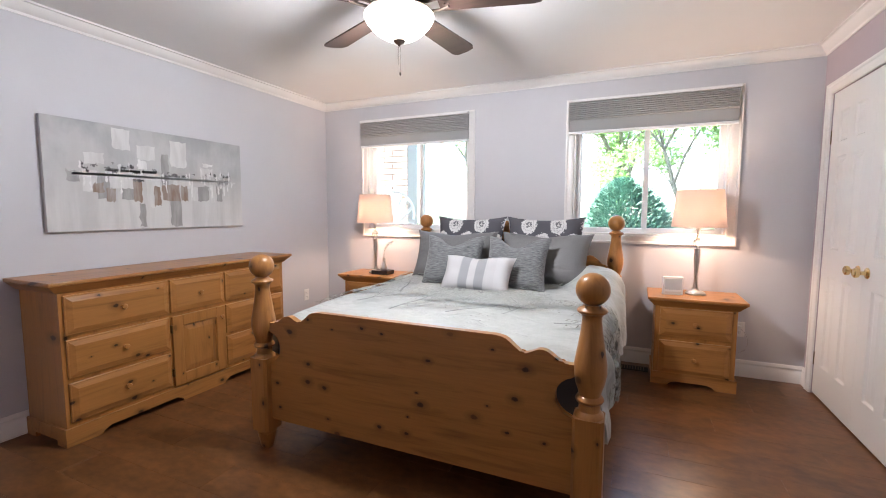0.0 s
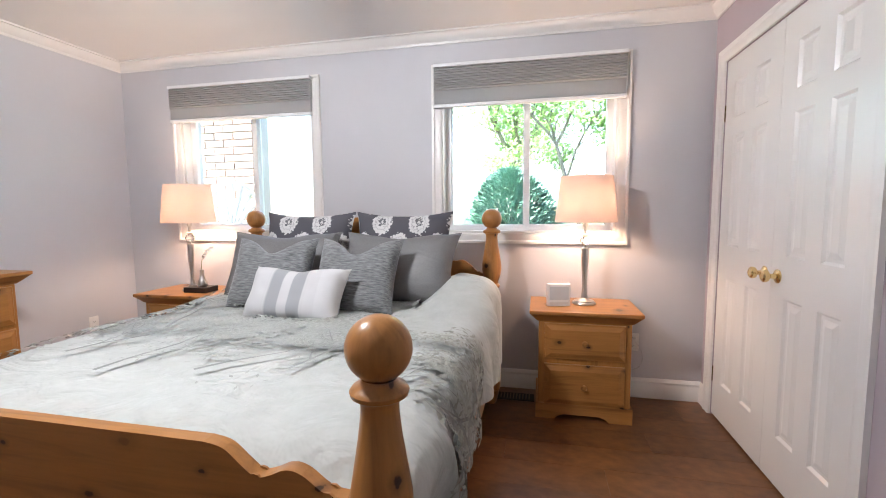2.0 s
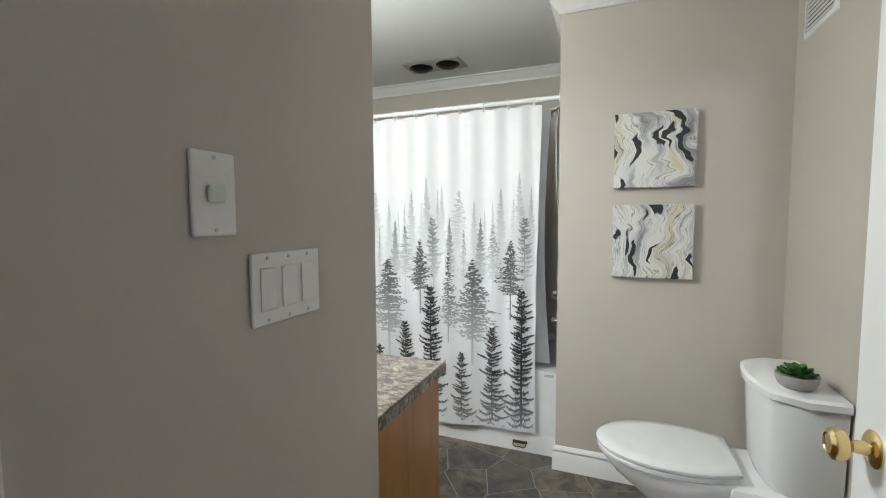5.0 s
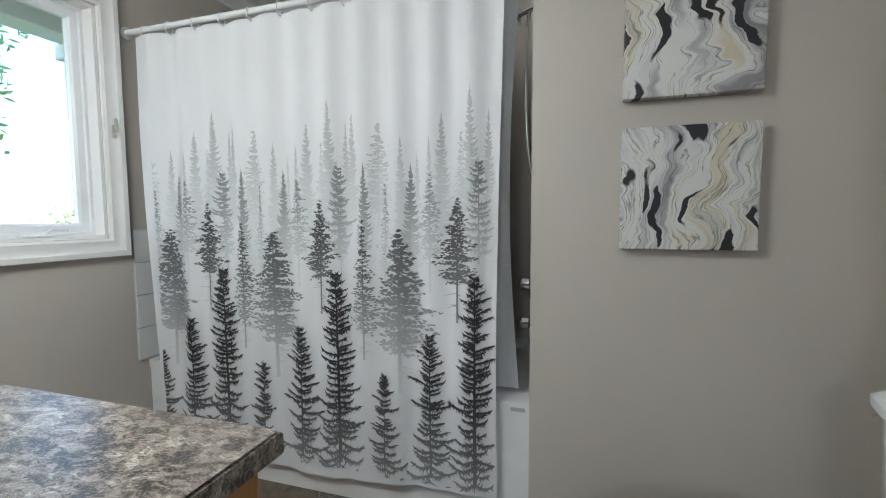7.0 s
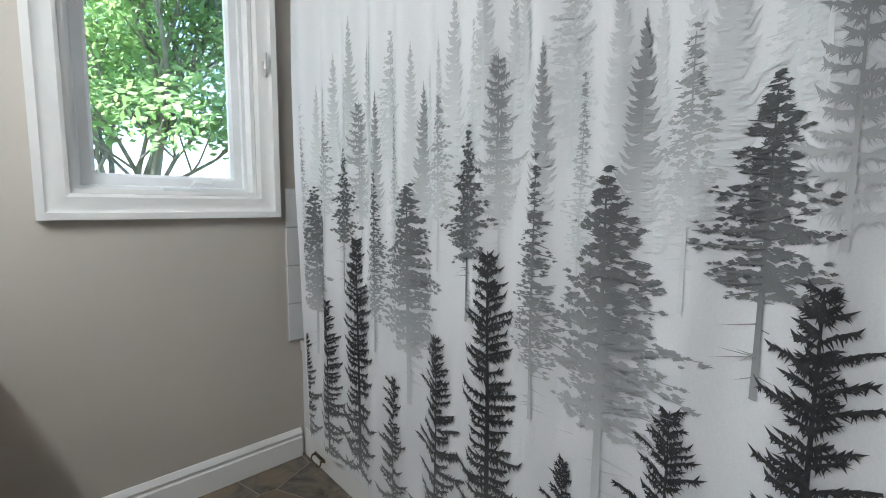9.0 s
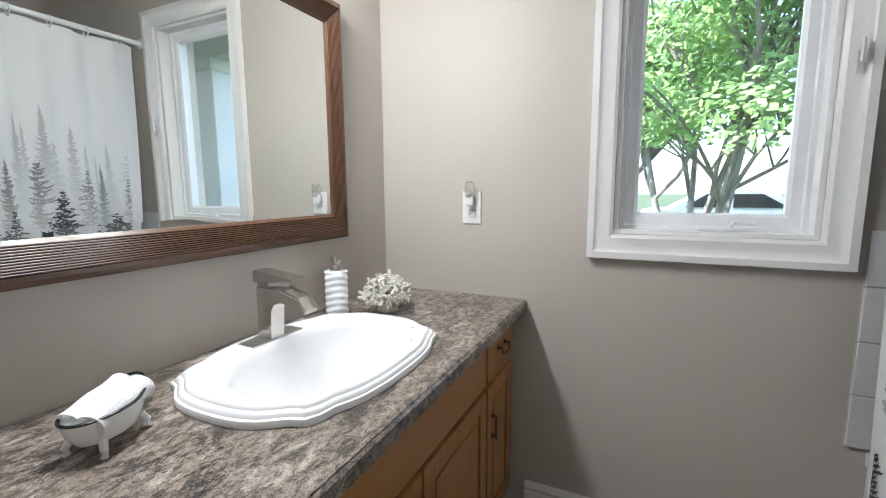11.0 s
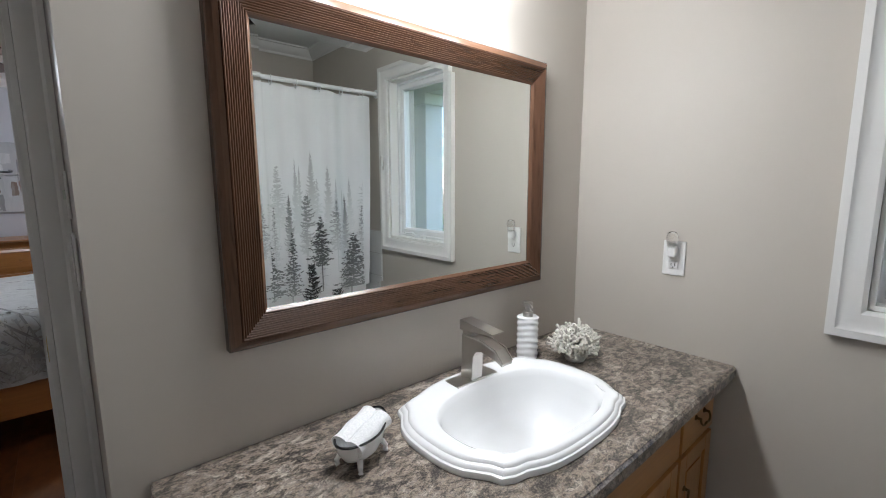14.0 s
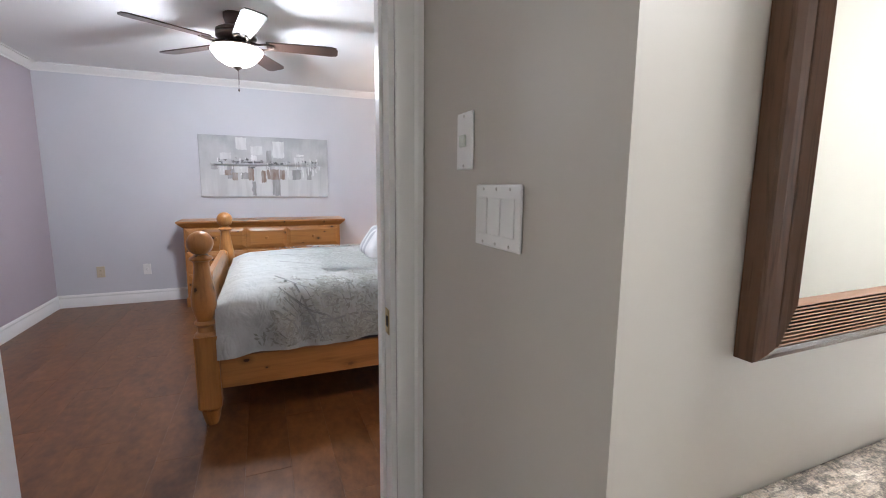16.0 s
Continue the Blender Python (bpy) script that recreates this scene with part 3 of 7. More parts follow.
part("headboard", bm, "pine_x", bed, "arched knotty pine headboard")
for rx in (BED_E, BED_W):
    part("side_rail", boxes((rx - 0.015, rx + 0.015, BED_S + 0.05, BED_N - 0.05, 0.19, 0.362, 0.004)), "pine_y", bed)
part("slat_base", boxes((BED_W + 0.016, BED_E - 0.016, BED_S + 0.06, BED_N - 0.06, 0.22, 0.30)), "pine_plain_x", bed)
mat_thing = tagged(part("mattress", boxes((BED_W + 0.03, BED_E - 0.025, BED_S + 0.04, BED_N - 0.04, 0.301, 0.62, 0.04)), "mattress", smooth=True), "dark box spring and mattress in the pine bed", "mattress")

# duvet: a sheet that lies on the mattress and hangs over both long sides
DUVET_HALF, DUVET_TOP = 0.835, 0.685


def duvet_point(u, v):
    """u: metres across from the middle, along the cloth; v: 0 at the foot, 1 at the head."""
    y = 1.955 + v * 1.80
    puff = 0.035 * (1 - (2 * v - 1) ** 6)
    s, a = (1 if u > 0 else -1), abs(u)
    rise, side = min(1.0, max(0.0, (v - 0.60) / 0.26)), min(1.0, max(0.0, (a - 0.46) / 0.20))
    puff += (0.19 if s > 0 else 0.03) * rise * rise * (3 - 2 * rise) * side * side * (3 - 2 * side)
    w = DUVET_HALF - 0.11 + 0.015 * math.sin(9 * v + s) + 0.03 * v
    arc = 0.13
    n1 = noise.noise(Vector((u * 2.1, y * 2.3, 1.3)))
    n2 = noise.noise(Vector((u * 6.0, y * 5.0, 4.1)))
    n3 = noise.noise(Vector((u * 13, y * 12, 8.1)))
    if a <= w:
        x, z = a, DUVET_TOP + puff * (1 - 0.25 * (a / w) ** 2) + 0.012 * n1 + 0.008 * n2 + 0.003 * n3
    else:
        q = (a - w) / (arc * 1.57)
        edge = DUVET_TOP + puff * 0.75 + 0.008 * n1
        if q < 1:
            x, z = w + arc * math.sin(q * 1.5708), edge - arc * (1 - math.cos(q * 1.5708))
        else:
            drop = a - w - arc * 1.57
            total = duvet_edge(s, v) - w - arc * 1.57
            hem = 0.372 + 0.03 * v + 0.004 * math.sin(12 * y)
            x, z = w + arc + 0.06 * drop, edge - arc + (hem - edge + arc) * drop / total
        fold = 0.018 * math.sin(y * 15 + 2.2 * n1 * 3) + 0.010 * math.sin(y * 31 + u)
        x += fold * min(1.5, q) * 0.8 + 0.006 * n2
    if v < 0.08 and a <= w + arc:
        z -= 0.05 * (1 - v / 0.08) ** 2 * min(1.0, max(0.0, (w + arc - a) / arc))
    return Vector((BED_X + s * x, y, z))


def duvet_edge(s, v):
    """How far the cloth reaches on a side."""
    return 1.125 + 0.008 * math.sin(7 * v + s) - 0.05 * v


def sheet(fn, nu, nv, thick=0.0):
    bm = bmesh.new()
    grid = [[bm.verts.new(fn(i / nu, j / nv)) for i in range(nu + 1)] for j in range(nv + 1)]
    for j in range(nv):
        for i in range(nu):
            bm.faces.new((grid[j][i], grid[j][i + 1], grid[j + 1][i + 1], grid[j + 1][i]))
    if thick:
        bmesh.ops.recalc_face_normals(bm, faces=bm.faces[:])
        bmesh.ops.solidify(bm, geom=bm.faces[:], thickness=thick)
    return bm


def cloth(name, low, high, size=400, rough=0.9, sheen=0.3, weave=(1, 1, 1), bump=0.15):
    n = Nodes(name, rough)
    n.colour(n.ramp(n.noise(weave, size, 3), [(0.32, low), (0.68, high)]))
    n.b.inputs["Sheen Weight"].default_value = sheen
    return n.bump(n.noise(weave, size, 2), bump, 0.002).m


n = Nodes("duvet_cotton", 0.88)
n.colour(n.ramp(n.noise((1, 1, 1), 14, 3), [(0.32, (0.45, 0.47, 0.45)), (0.68, (0.50, 0.52, 0.50))]))
n.b.inputs["Sheen Weight"].default_value = 0.2
n.bump(n.maths("ADD", n.noise((1, 1.6, 1), 5.0, 3, 0.5, 1.2), n.maths("MULTIPLY", n.noise((1, 1, 1), 22, 2), 0.25)), 0.55, 0.035)
M["duvet"] = n.m


def printed(name, low, high):
    """Ink on cotton, each stroke a little lighter or darker."""
    n = Nodes(name, 0.9)
    n.colour(n.ramp(n.t.nodes.new("ShaderNodeNewGeometry").outputs["Random Per Island"], [(0.0, low), (1.0, high)]))
    return n.m


M["print_grey"] = printed("grey_print", (0.24, 0.25, 0.24), (0.34, 0.355, 0.34))
M["print_pale"] = printed("pale_print", (0.33, 0.345, 0.325), (0.47, 0.49, 0.465))
M["print_olive"] = printed("olive_print", (0.27, 0.278, 0.245), (0.48, 0.49, 0.45))
duvet = thing("duvet", "white duvet with a grey printed tree pattern, hanging over the bed", "duvet")
part("cover", sheet(lambda i, j: duvet_point((2 * i - 1) * duvet_edge(1 if i > 0.5 else -1, j), j), 120, 90, 0.02), "duvet", duvet, smooth=True)


def duvet_print(seed, leaf_count):
    """Branches that fork over the cloth, and the small leaves round their tips."""
    rng = random.Random(seed)
    wood_bm, leaf_bm, side_bm = bmesh.new(), bmesh.new(), bmesh.new()

    def on_cloth(u, v):
        if not (0.03 < v < 0.97 and abs(u) < duvet_edge(1 if u > 0 else -1, v) - 0.02):
            return None
        if u > 0.52 and v > 0.54 + 0.05 * math.sin(9 * u):
            return None
        p = duvet_point(u, v)
        nx = (duvet_point(u + 0.004, v) - p).cross(duvet_point(u, v + 0.003) - p).normalized()
        return p + nx * 0.0222

    def strip(p0, p1, w0, w1):
        d = (p1 - p0).normalized()
        s = Vector((-d.y, d.x))
        quad = [on_cloth(q.x, q.y / 1.80) for q in (p0 + s * w0, p0 - s * w0, p1 - s * w1, p1 + s * w1)]
        if all(quad):
            wood_bm.faces.new([wood_bm.verts.new(q) for q in quad])

    def leaves(c, n, spread):
        for _ in range(n):
            q = c + Vector((rng.gauss(0, spread), rng.gauss(0, spread * 0.6)))
            a, r = rng.uniform(0, 3.14), rng.uniform(0.005, 0.012) * (1.2 if abs(q.x) > 0.70 else 0.9)
            pts = [q + Vector((math.cos(a + k) * r * f, math.sin(a + k) * r * f)) for k, f in ((0, 1.6), (1.57, 0.5), (3.14, 1.5), (4.71, 0.6))]
            quad = [on_cloth(p.x, p.y / 1.80) for p in pts]
            if all(quad):
                target = side_bm if q.x > 0.55 else leaf_bm
                target.faces.new([target.verts.new(p) for p in quad])

    def grow(p, angle, length, width, depth):
        steps = 5
        for _ in range(steps):
            angle += rng.gauss(0, 0.14)
            q = p + Vector((math.cos(angle), math.sin(angle))) * length / steps
            strip(p, q, width, width * 0.86)
            width *= 0.86
            p = q
            if depth < 4 and rng.random() < (0.62 if depth < 2 else 0.42):
                grow(p, angle + rng.choice((-1, 1)) * rng.uniform(0.35, 0.85), length * rng.uniform(0.45, 0.7), width * 0.6, depth + 1)
        leaves(p, leaf_count if depth else leaf_count * 2, 0.05)
        if depth > 1:
            leaves(p - Vector((math.cos(angle), math.sin(angle))) * length * 0.5, leaf_count // 2, 0.04)

    for x, y, a in ((0.05, 0.35, 1.05), (-0.55, 0.42, 1.2), (0.62, 0.30, 0.8), (-0.25, 0.28, 1.5), (0.35, 0.40, 1.3), (0.82, 0.32, 1.1), (-0.15, 1.0, 1.9), (0.40, 0.95, 0.7), (-0.95, 0.5, 1.6), (1.0, 0.42, 1.5), (0.95, 1.0, 1.9), (-0.7, 1.1, 1.2), (1.05, 0.75, 1.2), (-0.45, 0.75, 2.0), (-0.30, 0.70, 0.9), (-0.85, 0.8, 1.0), (0.05, 0.85, 1.4)):
        grow(Vector((x, y)), a, 0.46, 0.0085, 0)
    for _ in range(120):
        leaves(Vector((rng.uniform(-1.0, 0.55), rng.triangular(0.30, 1.25, 0.85))), 13, 0.055)
    for _ in range(95):
        at = Vector((rng.uniform(0.66, 1.10), rng.uniform(0.28, 1.10)))
        leaves(at, 5, 0.035)
        if rng.random() < 0.6:
            a = rng.gauss(0.5, 0.35)
            strip(at, at + Vector((math.cos(a), math.sin(a))) * rng.uniform(0.05, 0.15), rng.uniform(0.003, 0.008), 0.001)
    return wood_bm, leaf_bm, side_bm


wood_bm, leaf_bm, side_bm = duvet_print(5, 9)
part("branch_print", wood_bm, "print_grey", duvet, "grey printed branches")
part("leaf_print", leaf_bm, "print_pale", duvet, "pale grey printed leaves")
part("leaf_print", side_bm, "print_olive", duvet, "dark olive-grey printed leaves")


def cushion(width, height, thick, material, seed, chop=0.0, edge=""):
    """A stuffed cushion that stands in the x z plane: pinched corners, a soft belly and, if chopped, a dented top."""
    rng = random.Random(seed)
    bm = bmesh.new()
    nu, nv = 26, 22
    off = rng.uniform(0, 50)
    grids = []
    for s in (1, -1):
        grid = []
        for j in range(nv + 1):
            row = []
            for i in range(nu + 1):
                a, b = 2 * i / nu - 1, 2 * j / nv - 1
                body = max(0.0, (1 - a ** 4)) ** 0.55 * max(0.0, (1 - b ** 4)) ** 0.55
                x = a * width / 2 * (1 - 0.11 * (1 - b * b) * abs(a) ** 3)
                z = b * height / 2 * (1 - 0.13 * (1 - a * a) * abs(b) ** 3)
                dent = chop * math.exp(-(a / 0.42) ** 2) * max(0, b) ** 2
                z -= dent
                y = s * thick / 2 * body * (1 - 0.35 * math.exp(-(a / 0.3) ** 2) * max(0, b) ** 2 * (chop > 0))
                p = Vector((x * 7 + off, z * 7, s * 2.0))
                y += s * 0.010 * noise.noise(p) * body + s * 0.004 * noise.noise(p * 2.7)
                row.append(bm.verts.new((x, y, z + height / 2)))
            grid.append(row)
        for j in range(nv):
            for i in range(nu):
                f = (grid[j][i], grid[j][i + 1], grid[j + 1][i + 1], grid[j + 1][i])
                bm.faces.new(f if s > 0 else f[::-1])
        grids.append(grid)
    bmesh.ops.remove_doubles(bm, verts=bm.verts[:], dist=0.0045)
    return bm


M["tweed"] = cloth("grey_tweed", (0.10, 0.105, 0.11), (0.26, 0.27, 0.275), 1.0, weave=(26, 60, 190), bump=0.7)
n = Nodes("grey_sateen", 0.5)
n.colour(n.ramp(n.noise((1, 1, 1), 200, 2), [(0.4, (0.15, 0.15, 0.152)), (0.6, (0.18, 0.18, 0.182))]))
n.bump(n.noise((4, 4, 9), 1.0, 2, 0.4, 1.2), 0.55, 0.02)
M["sateen"] = n.m
n = Nodes("damask", 0.85)
rings = []
for offset in (0.0, 0.5):
    cell = n.t.nodes.new("ShaderNodeTexVoronoi")
    cell.inputs["Randomness"].default_value = 0.0
    cell.inputs["Scale"].default_value = 1.0
    moved = n.t.nodes.new("ShaderNodeVectorMath")
    moved.operation = "ADD"
    moved.inputs[1].default_value = (offset, 0.0, offset)
    n.link(n.mapped((4.4, 0.001, 3.5)), moved.inputs[0])
    n.link(moved.outputs[0], cell.inputs["Vector"])
    rings.append(cell.outputs["Distance"])
lace = n.maths("ADD", n.maths("MINIMUM", rings[0], rings[1]), n.maths("MULTIPLY", n.voronoi((1, 0.01, 1), 75), 0.11))
mask = n.ramp(lace, [(0.0, 0.9), (0.08, 0.9), (0.10, 0.1), (0.14, 0.1), (0.16, 1.0), (0.21, 1.0), (0.23, 0.35), (0.25, 1.0), (0.315, 1.0), (0.335, 0.0)])
n.colour(n.mix(mask, (0.085, 0.085, 0.10), (0.62, 0.62, 0.62)))
M["damask"] = n.m
n = Nodes("striped_cotton", 0.85)
stripes = n.maths("ADD", n.maths("MULTIPLY", n.axis("x"), 2.0), 0.5)
white, silver = (0.52, 0.52, 0.53), (0.31, 0.32, 0.335)
n.colour(n.ramp(stripes, [(0.0, white), (0.26, white), (0.275, (0.5, 0.5, 0.51)), (0.29, white), (0.315, silver), (0.43, silver), (0.44, white), (0.53, white), (0.54, silver), (0.66, silver), (0.67, white), (0.69, (0.5, 0.5, 0.51)), (0.70, white), (0.80, white), (0.81, (0.55, 0.55, 0.56)), (1.0, (0.6, 0.6, 0.61))]))
n.bump(n.noise((1, 1, 1), 300, 2), 0.1, 0.002)
M["stripe"] = n.m


def lay_cushion(name, label, bm, material, x, y, z, lean, turn=0.0, group=""):
    return_ob = part(name, bm, material, smooth=True)
    return_ob.matrix_world = pose(x, y, z, -lean, 0, turn)
    return tagged(return_ob, label, "pillow", group)


for px, s in ((-0.985, 3), (-0.36, 4)):
    lay_cushion("patterned_pillow", "charcoal pillow with white medallions against the headboard", cushion(0.62, 0.51, 0.17, "", s), "damask", px, 3.63, 0.720, 13, 0, "patterned pillows")
for px, s, tw in ((-1.04, 5, 3), (-0.33, 6, -4)):
    lay_cushion("pillow", "large smooth grey pillow leaning on the patterned pillows", cushion(0.70, 0.43, 0.19, "", s, 0.02), "sateen", px, 3.40, 0.705, 24, tw, "large grey pillows")
for px, s, tw in ((-0.945, 7, 4), (-0.475, 8, -3)):
    lay_cushion("throw_pillow", "square grey tweed cushion with a dented top", cushion(0.47, 0.42, 0.16, "", s, 0.095), "tweed", px, 3.16, 0.70, 26, tw, "tweed cushions")
lay_cushion("lumbar_pillow", "small white cushion with grey stripes lying in front", cushion(0.52, 0.295, 0.17, "", 9, 0.012), "stripe", -0.69, 2.955, 0.695, 32, -2)


def raised_front(bm, x0, x1, z0, z1, y, rise=0.016, rim=0.035):
    """A drawer front in the x z plane that faces -y: flat rim, sloped field edge and raised field."""
    steps = [(0, 0), (0, -0.010), (0.004, -0.013), (rim * 0.25, -0.013), (rim, -0.013 - rise * 0.6), (rim + 0.002, -0.013 - rise * 0.6)]
    rings = [[bm.verts.new(p) for p in ((x0 + i, y + d, z0 + i), (x1 - i, y + d, z0 + i), (x1 - i, y + d, z1 - i), (x0 + i, y + d, z1 - i))] for i, d in steps]
    for a, b in zip(rings, rings[1:]):
        for k in range(4):
            bm.faces.new((a[k], a[(k + 1) % 4], b[(k + 1) % 4], b[k]))
    bm.faces.new(rings[-1])
    bm.faces.new(rings[0][::-1])


def wood_knob(x, y, z):
    return shape(lathe, [(0.009, 0), (0.008, 0.008), (0.015, 0.014), (0.017, 0.020), (0.013, 0.026), (0.002, 0.028)], 16, (x, y, z), pose(0, 0, 0, 90))


def drawer(parent, x0, x1, z0, z1, y, knob_at=None):
    d = part("drawer", shape(raised_front, x0, x1, z0, z1, y), "pine_x", parent)
    part("knob", wood_knob((x0 + x1) / 2, y - 0.023, (z0 + z1) / 2), "pine_plain_y", d, "turned pine knob", True)


def plinth(bm, x0, x1, y0, y1, height, arches, bead=0.012):
    """A base with cut-out arches in its front, between feet; the front faces -y."""
    line = [(x0, 0)]
    for a0, a1, rise in arches:
        line += [(a0, 0), (a0 + 0.012, rise * 0.5), (a0 + 0.03, rise * 0.75), (a0 + 0.05, rise), (a1 - 0.05, rise), (a1 - 0.03, rise * 0.75), (a1 - 0.012, rise * 0.5), (a1, 0)]
    line += [(x1, 0), (x1, height), (x0, height)]
    prism(bm, line, "y", y0, y0 + 0.02)
    for xa in (x0, x1 - 0.02):
        box(bm, xa, xa + 0.02, y0 + 0.02, y1, 0.028, height)
        box(bm, xa, xa + 0.02, y0 + 0.02, y0 + 0.09, 0, 0.028)
        box(bm, xa, xa + 0.02, y1 - 0.09, y1, 0, 0.028)


def cornice(bm, x0, x1, y0, y1, z0, z1, out):
    """A table top with a sloped cornice under its front and ends; y1 is the wall side."""
    box(bm, x0 - out, x1 + out, y0 - out, y1, z1 - 0.020, z1, 0.004)
    n = [(0.004, z0), (out * 0.5, z0 + (z1 - z0) * 0.35), (out * 0.9, z1 - 0.021)]
    for (o0, a), (o1, b) in zip(n, n[1:]):
        r = [[bm.verts.new(p) for p in ((x0 - o, y0 - o, z), (x1 + o, y0 - o, z), (x1 + o, y1, z), (x0 - o, y1, z))] for o, z in ((o0, a), (o1, b))]
        for k in range(4):
            bm.faces.new((r[0][k], r[0][(k + 1) % 4], r[1][(k + 1) % 4], r[1][k]))


def nightstand(label):
    """Front faces -y; the origin lies at the middle of the front, on the floor."""
    t = thing("nightstand", label, "nightstand", group="pine nightstands")
    part("body", boxes((-0.255, 0.255, 0.0, 0.37, 0.085, 0.575, 0.003)), "pine_z", t)
    part("top", shape(cornice, -0.258, 0.258, 0.0, 0.385, 0.565, 0.63, 0.05), "pine_x", t, "honey pine top")
    part("plinth", shape(plinth, -0.268, 0.268, -0.012, 0.372, 0.088, [(-0.16, 0.14, 0.03)]), "pine_x", t)
    drawer(t, -0.222, 0.222, 0.352, 0.556, 0.0)
    drawer(t, -0.222, 0.222, 0.085, 0.322, 0.0)
    return t


ns = nightstand("two-drawer knotty pine nightstand beside the bed")
ns.matrix_world = Matrix.Translation((0.708, 3.725, 0)) @ Matrix.Diagonal((1, 1, 1.024, 1))
copy_thing(ns, Matrix.Translation((-2.05, 3.725, 0)))

# dresser: built facing -y, then turned to face east
dresser = thing("dresser", "long knotty pine dresser with raised drawer fronts and a centre door", "dresser")
L = 1.60
part("body", boxes((0, L, 0, 0.38, 0.095, 0.84, 0.003)), "pine_z", dresser)
part("top", shape(cornice, -0.004, L + 0.004, 0.0, 0.395, 0.828, 0.895, 0.055), "pine_x", dresser, "long pine top with a moulded edge")
part("plinth", shape(plinth, -0.012, L + 0.012, -0.014, 0.382, 0.098, [(0.16, 0.66, 0.035), (0.98, 1.46, 0.035)]), "pine_x", dresser)
for x0, x1 in ((0.02, 0.585), (1.015, 1.58)):
    for z0, z1 in ((0.60, 0.815), (0.365, 0.575), (0.125, 0.34)):
        drawer(dresser, x0, x1, z0, z1, 0.0)
drawer(dresser, 0.60, 1.00, 0.60, 0.815, 0.0)
bm = bmesh.new()
for r in ((0.60, 0.672, 0.115, 0.575), (0.928, 1.0, 0.115, 0.575), (0.672, 0.928, 0.505, 0.575), (0.672, 0.928, 0.115, 0.185)):
    box(bm, r[0], r[1], -0.02, 0.0, r[2], r[3], 0.003)
cupboard = part("door", bm, "pine_z", dresser)
part("panel", shape(raised_front, 0.667, 0.933, 0.18, 0.51, 0.006, 0.016, 0.045), "pine_z", cupboard)
part("knob", wood_knob(0.965, -0.02, 0.50), "pine_plain_y", cupboard, "turned pine knob", True)
for hz in (0.18, 0.47):
    part("hinge", boxes((0.592, 0.600, -0.022, -0.004, hz, hz + 0.05)), "old_brass", cupboard)
dresser.matrix_world = pose(-2.43, 1.455, 0, 0, 0, 90) @ Matrix.Diagonal((0.982, 1, 1, 1))

# bedside lamps
n = Nodes("lamp_shade", 0.9)
n.colour(n.ramp(n.noise((1, 1, 1), 260, 2), [(0.3, (0.60, 0.52, 0.45)), (0.7, (0.70, 0.62, 0.55))]))
trans = n.t.nodes.new("ShaderNodeBsdfTranslucent")
trans.inputs["Color"].default_value = (0.62, 0.53, 0.49, 1)
both = n.t.nodes.new("ShaderNodeMixShader")
both.inputs[0].default_value = 0.34
n.link(n.b.outputs[0], both.inputs[1])
n.link(trans.outputs[0], both.inputs[2])
n.link(both.outputs[0], n.t.nodes["Material Output"].inputs["Surface"])
M["shade"] = n.m
crystal = Nodes("crystal", 0.02)
crystal.b.inputs["Transmission Weight"].default_value = 1.0
crystal.colour((0.97, 0.96, 0.95))
M["crystal"] = crystal.m


def table_lamp(label):
    t = thing("table_lamp", label, "lamp", group="bedside lamps")
    part("base", shape(lathe, [(0.068, 0), (0.070, 0.006), (0.066, 0.014), (0.060, 0.016), (0.058, 0.022), (0.030, 0.030), (0.022, 0.040)], 32), "nickel", t, smooth=True)
    part("stem", shape(lathe, [(0.022, 0.038), (0.016, 0.065), (0.013, 0.10), (0.0155, 0.17), (0.021, 0.25), (0.0225, 0.29), (0.020, 0.325), (0.0225, 0.333), (0.0225, 0.342), (0.012, 0.347), (0.011, 0.362)], 24), "nickel", t, "brushed nickel stem", True)
    part("crystal", shape(lathe, [(0.012, 0.360), (0.026, 0.368), (0.031, 0.385), (0.029, 0.398), (0.014, 0.412)], 8), "crystal", t, "clear faceted crystal")
    part("neck", shape(lathe, [(0.012, 0.411), (0.019, 0.418), (0.019, 0.424), (0.008, 0.430), (0.008, 0.47), (0.016, 0.472), (0.016, 0.505), (0.004, 0.506)], 16), "nickel", t, smooth=True)
    bm = bmesh.new()
    for r0, z0, r1, z1 in ((0.180, 0.500, 0.152, 0.772),):
        seg = 56
        ring = lambda r, z: [bm.verts.new((r * math.cos(6.28318 * k / seg), r * math.sin(6.28318 * k / seg), z)) for k in range(seg)]
        rows = [ring(r0, z0), ring(r1, z1), ring(r1 - 0.002, z1), ring(r0 - 0.002, z0)]
        for q in range(4):
            a, b = rows[q], rows[(q + 1) % 4]
            for k in range(seg):
                bm.faces.new((a[k], a[(k + 1) % seg], b[(k + 1) % seg], b[k]))
    part("shade", bm, "shade", t, "blush fabric drum shade, lit from inside", True)
    bm = bmesh.new()
    for k in range(3):
        a = 2.094 * k
        tube(bm, [(0, 0, 0.768), (0.152 * math.cos(a), 0.152 * math.sin(a), 0.765)], 0.002, 6)
    tube(bm, [(0.006, 0, 0.506), (0.045, 0, 0.60), (0.045, 0, 0.70), (0, 0, 0.768)], 0.0018, 6)
    tube(bm, [(-0.006, 0, 0.506), (-0.045, 0, 0.60), (-0.045, 0, 0.70), (0, 0, 0.768)], 0.0018, 6)
    lathe(bm, [(0.004, 0.768), (0.007, 0.775), (0.005, 0.785), (0.008, 0.792), (0.001, 0.800)], 12)
    part("harp", bm, "nickel", t)
    return t


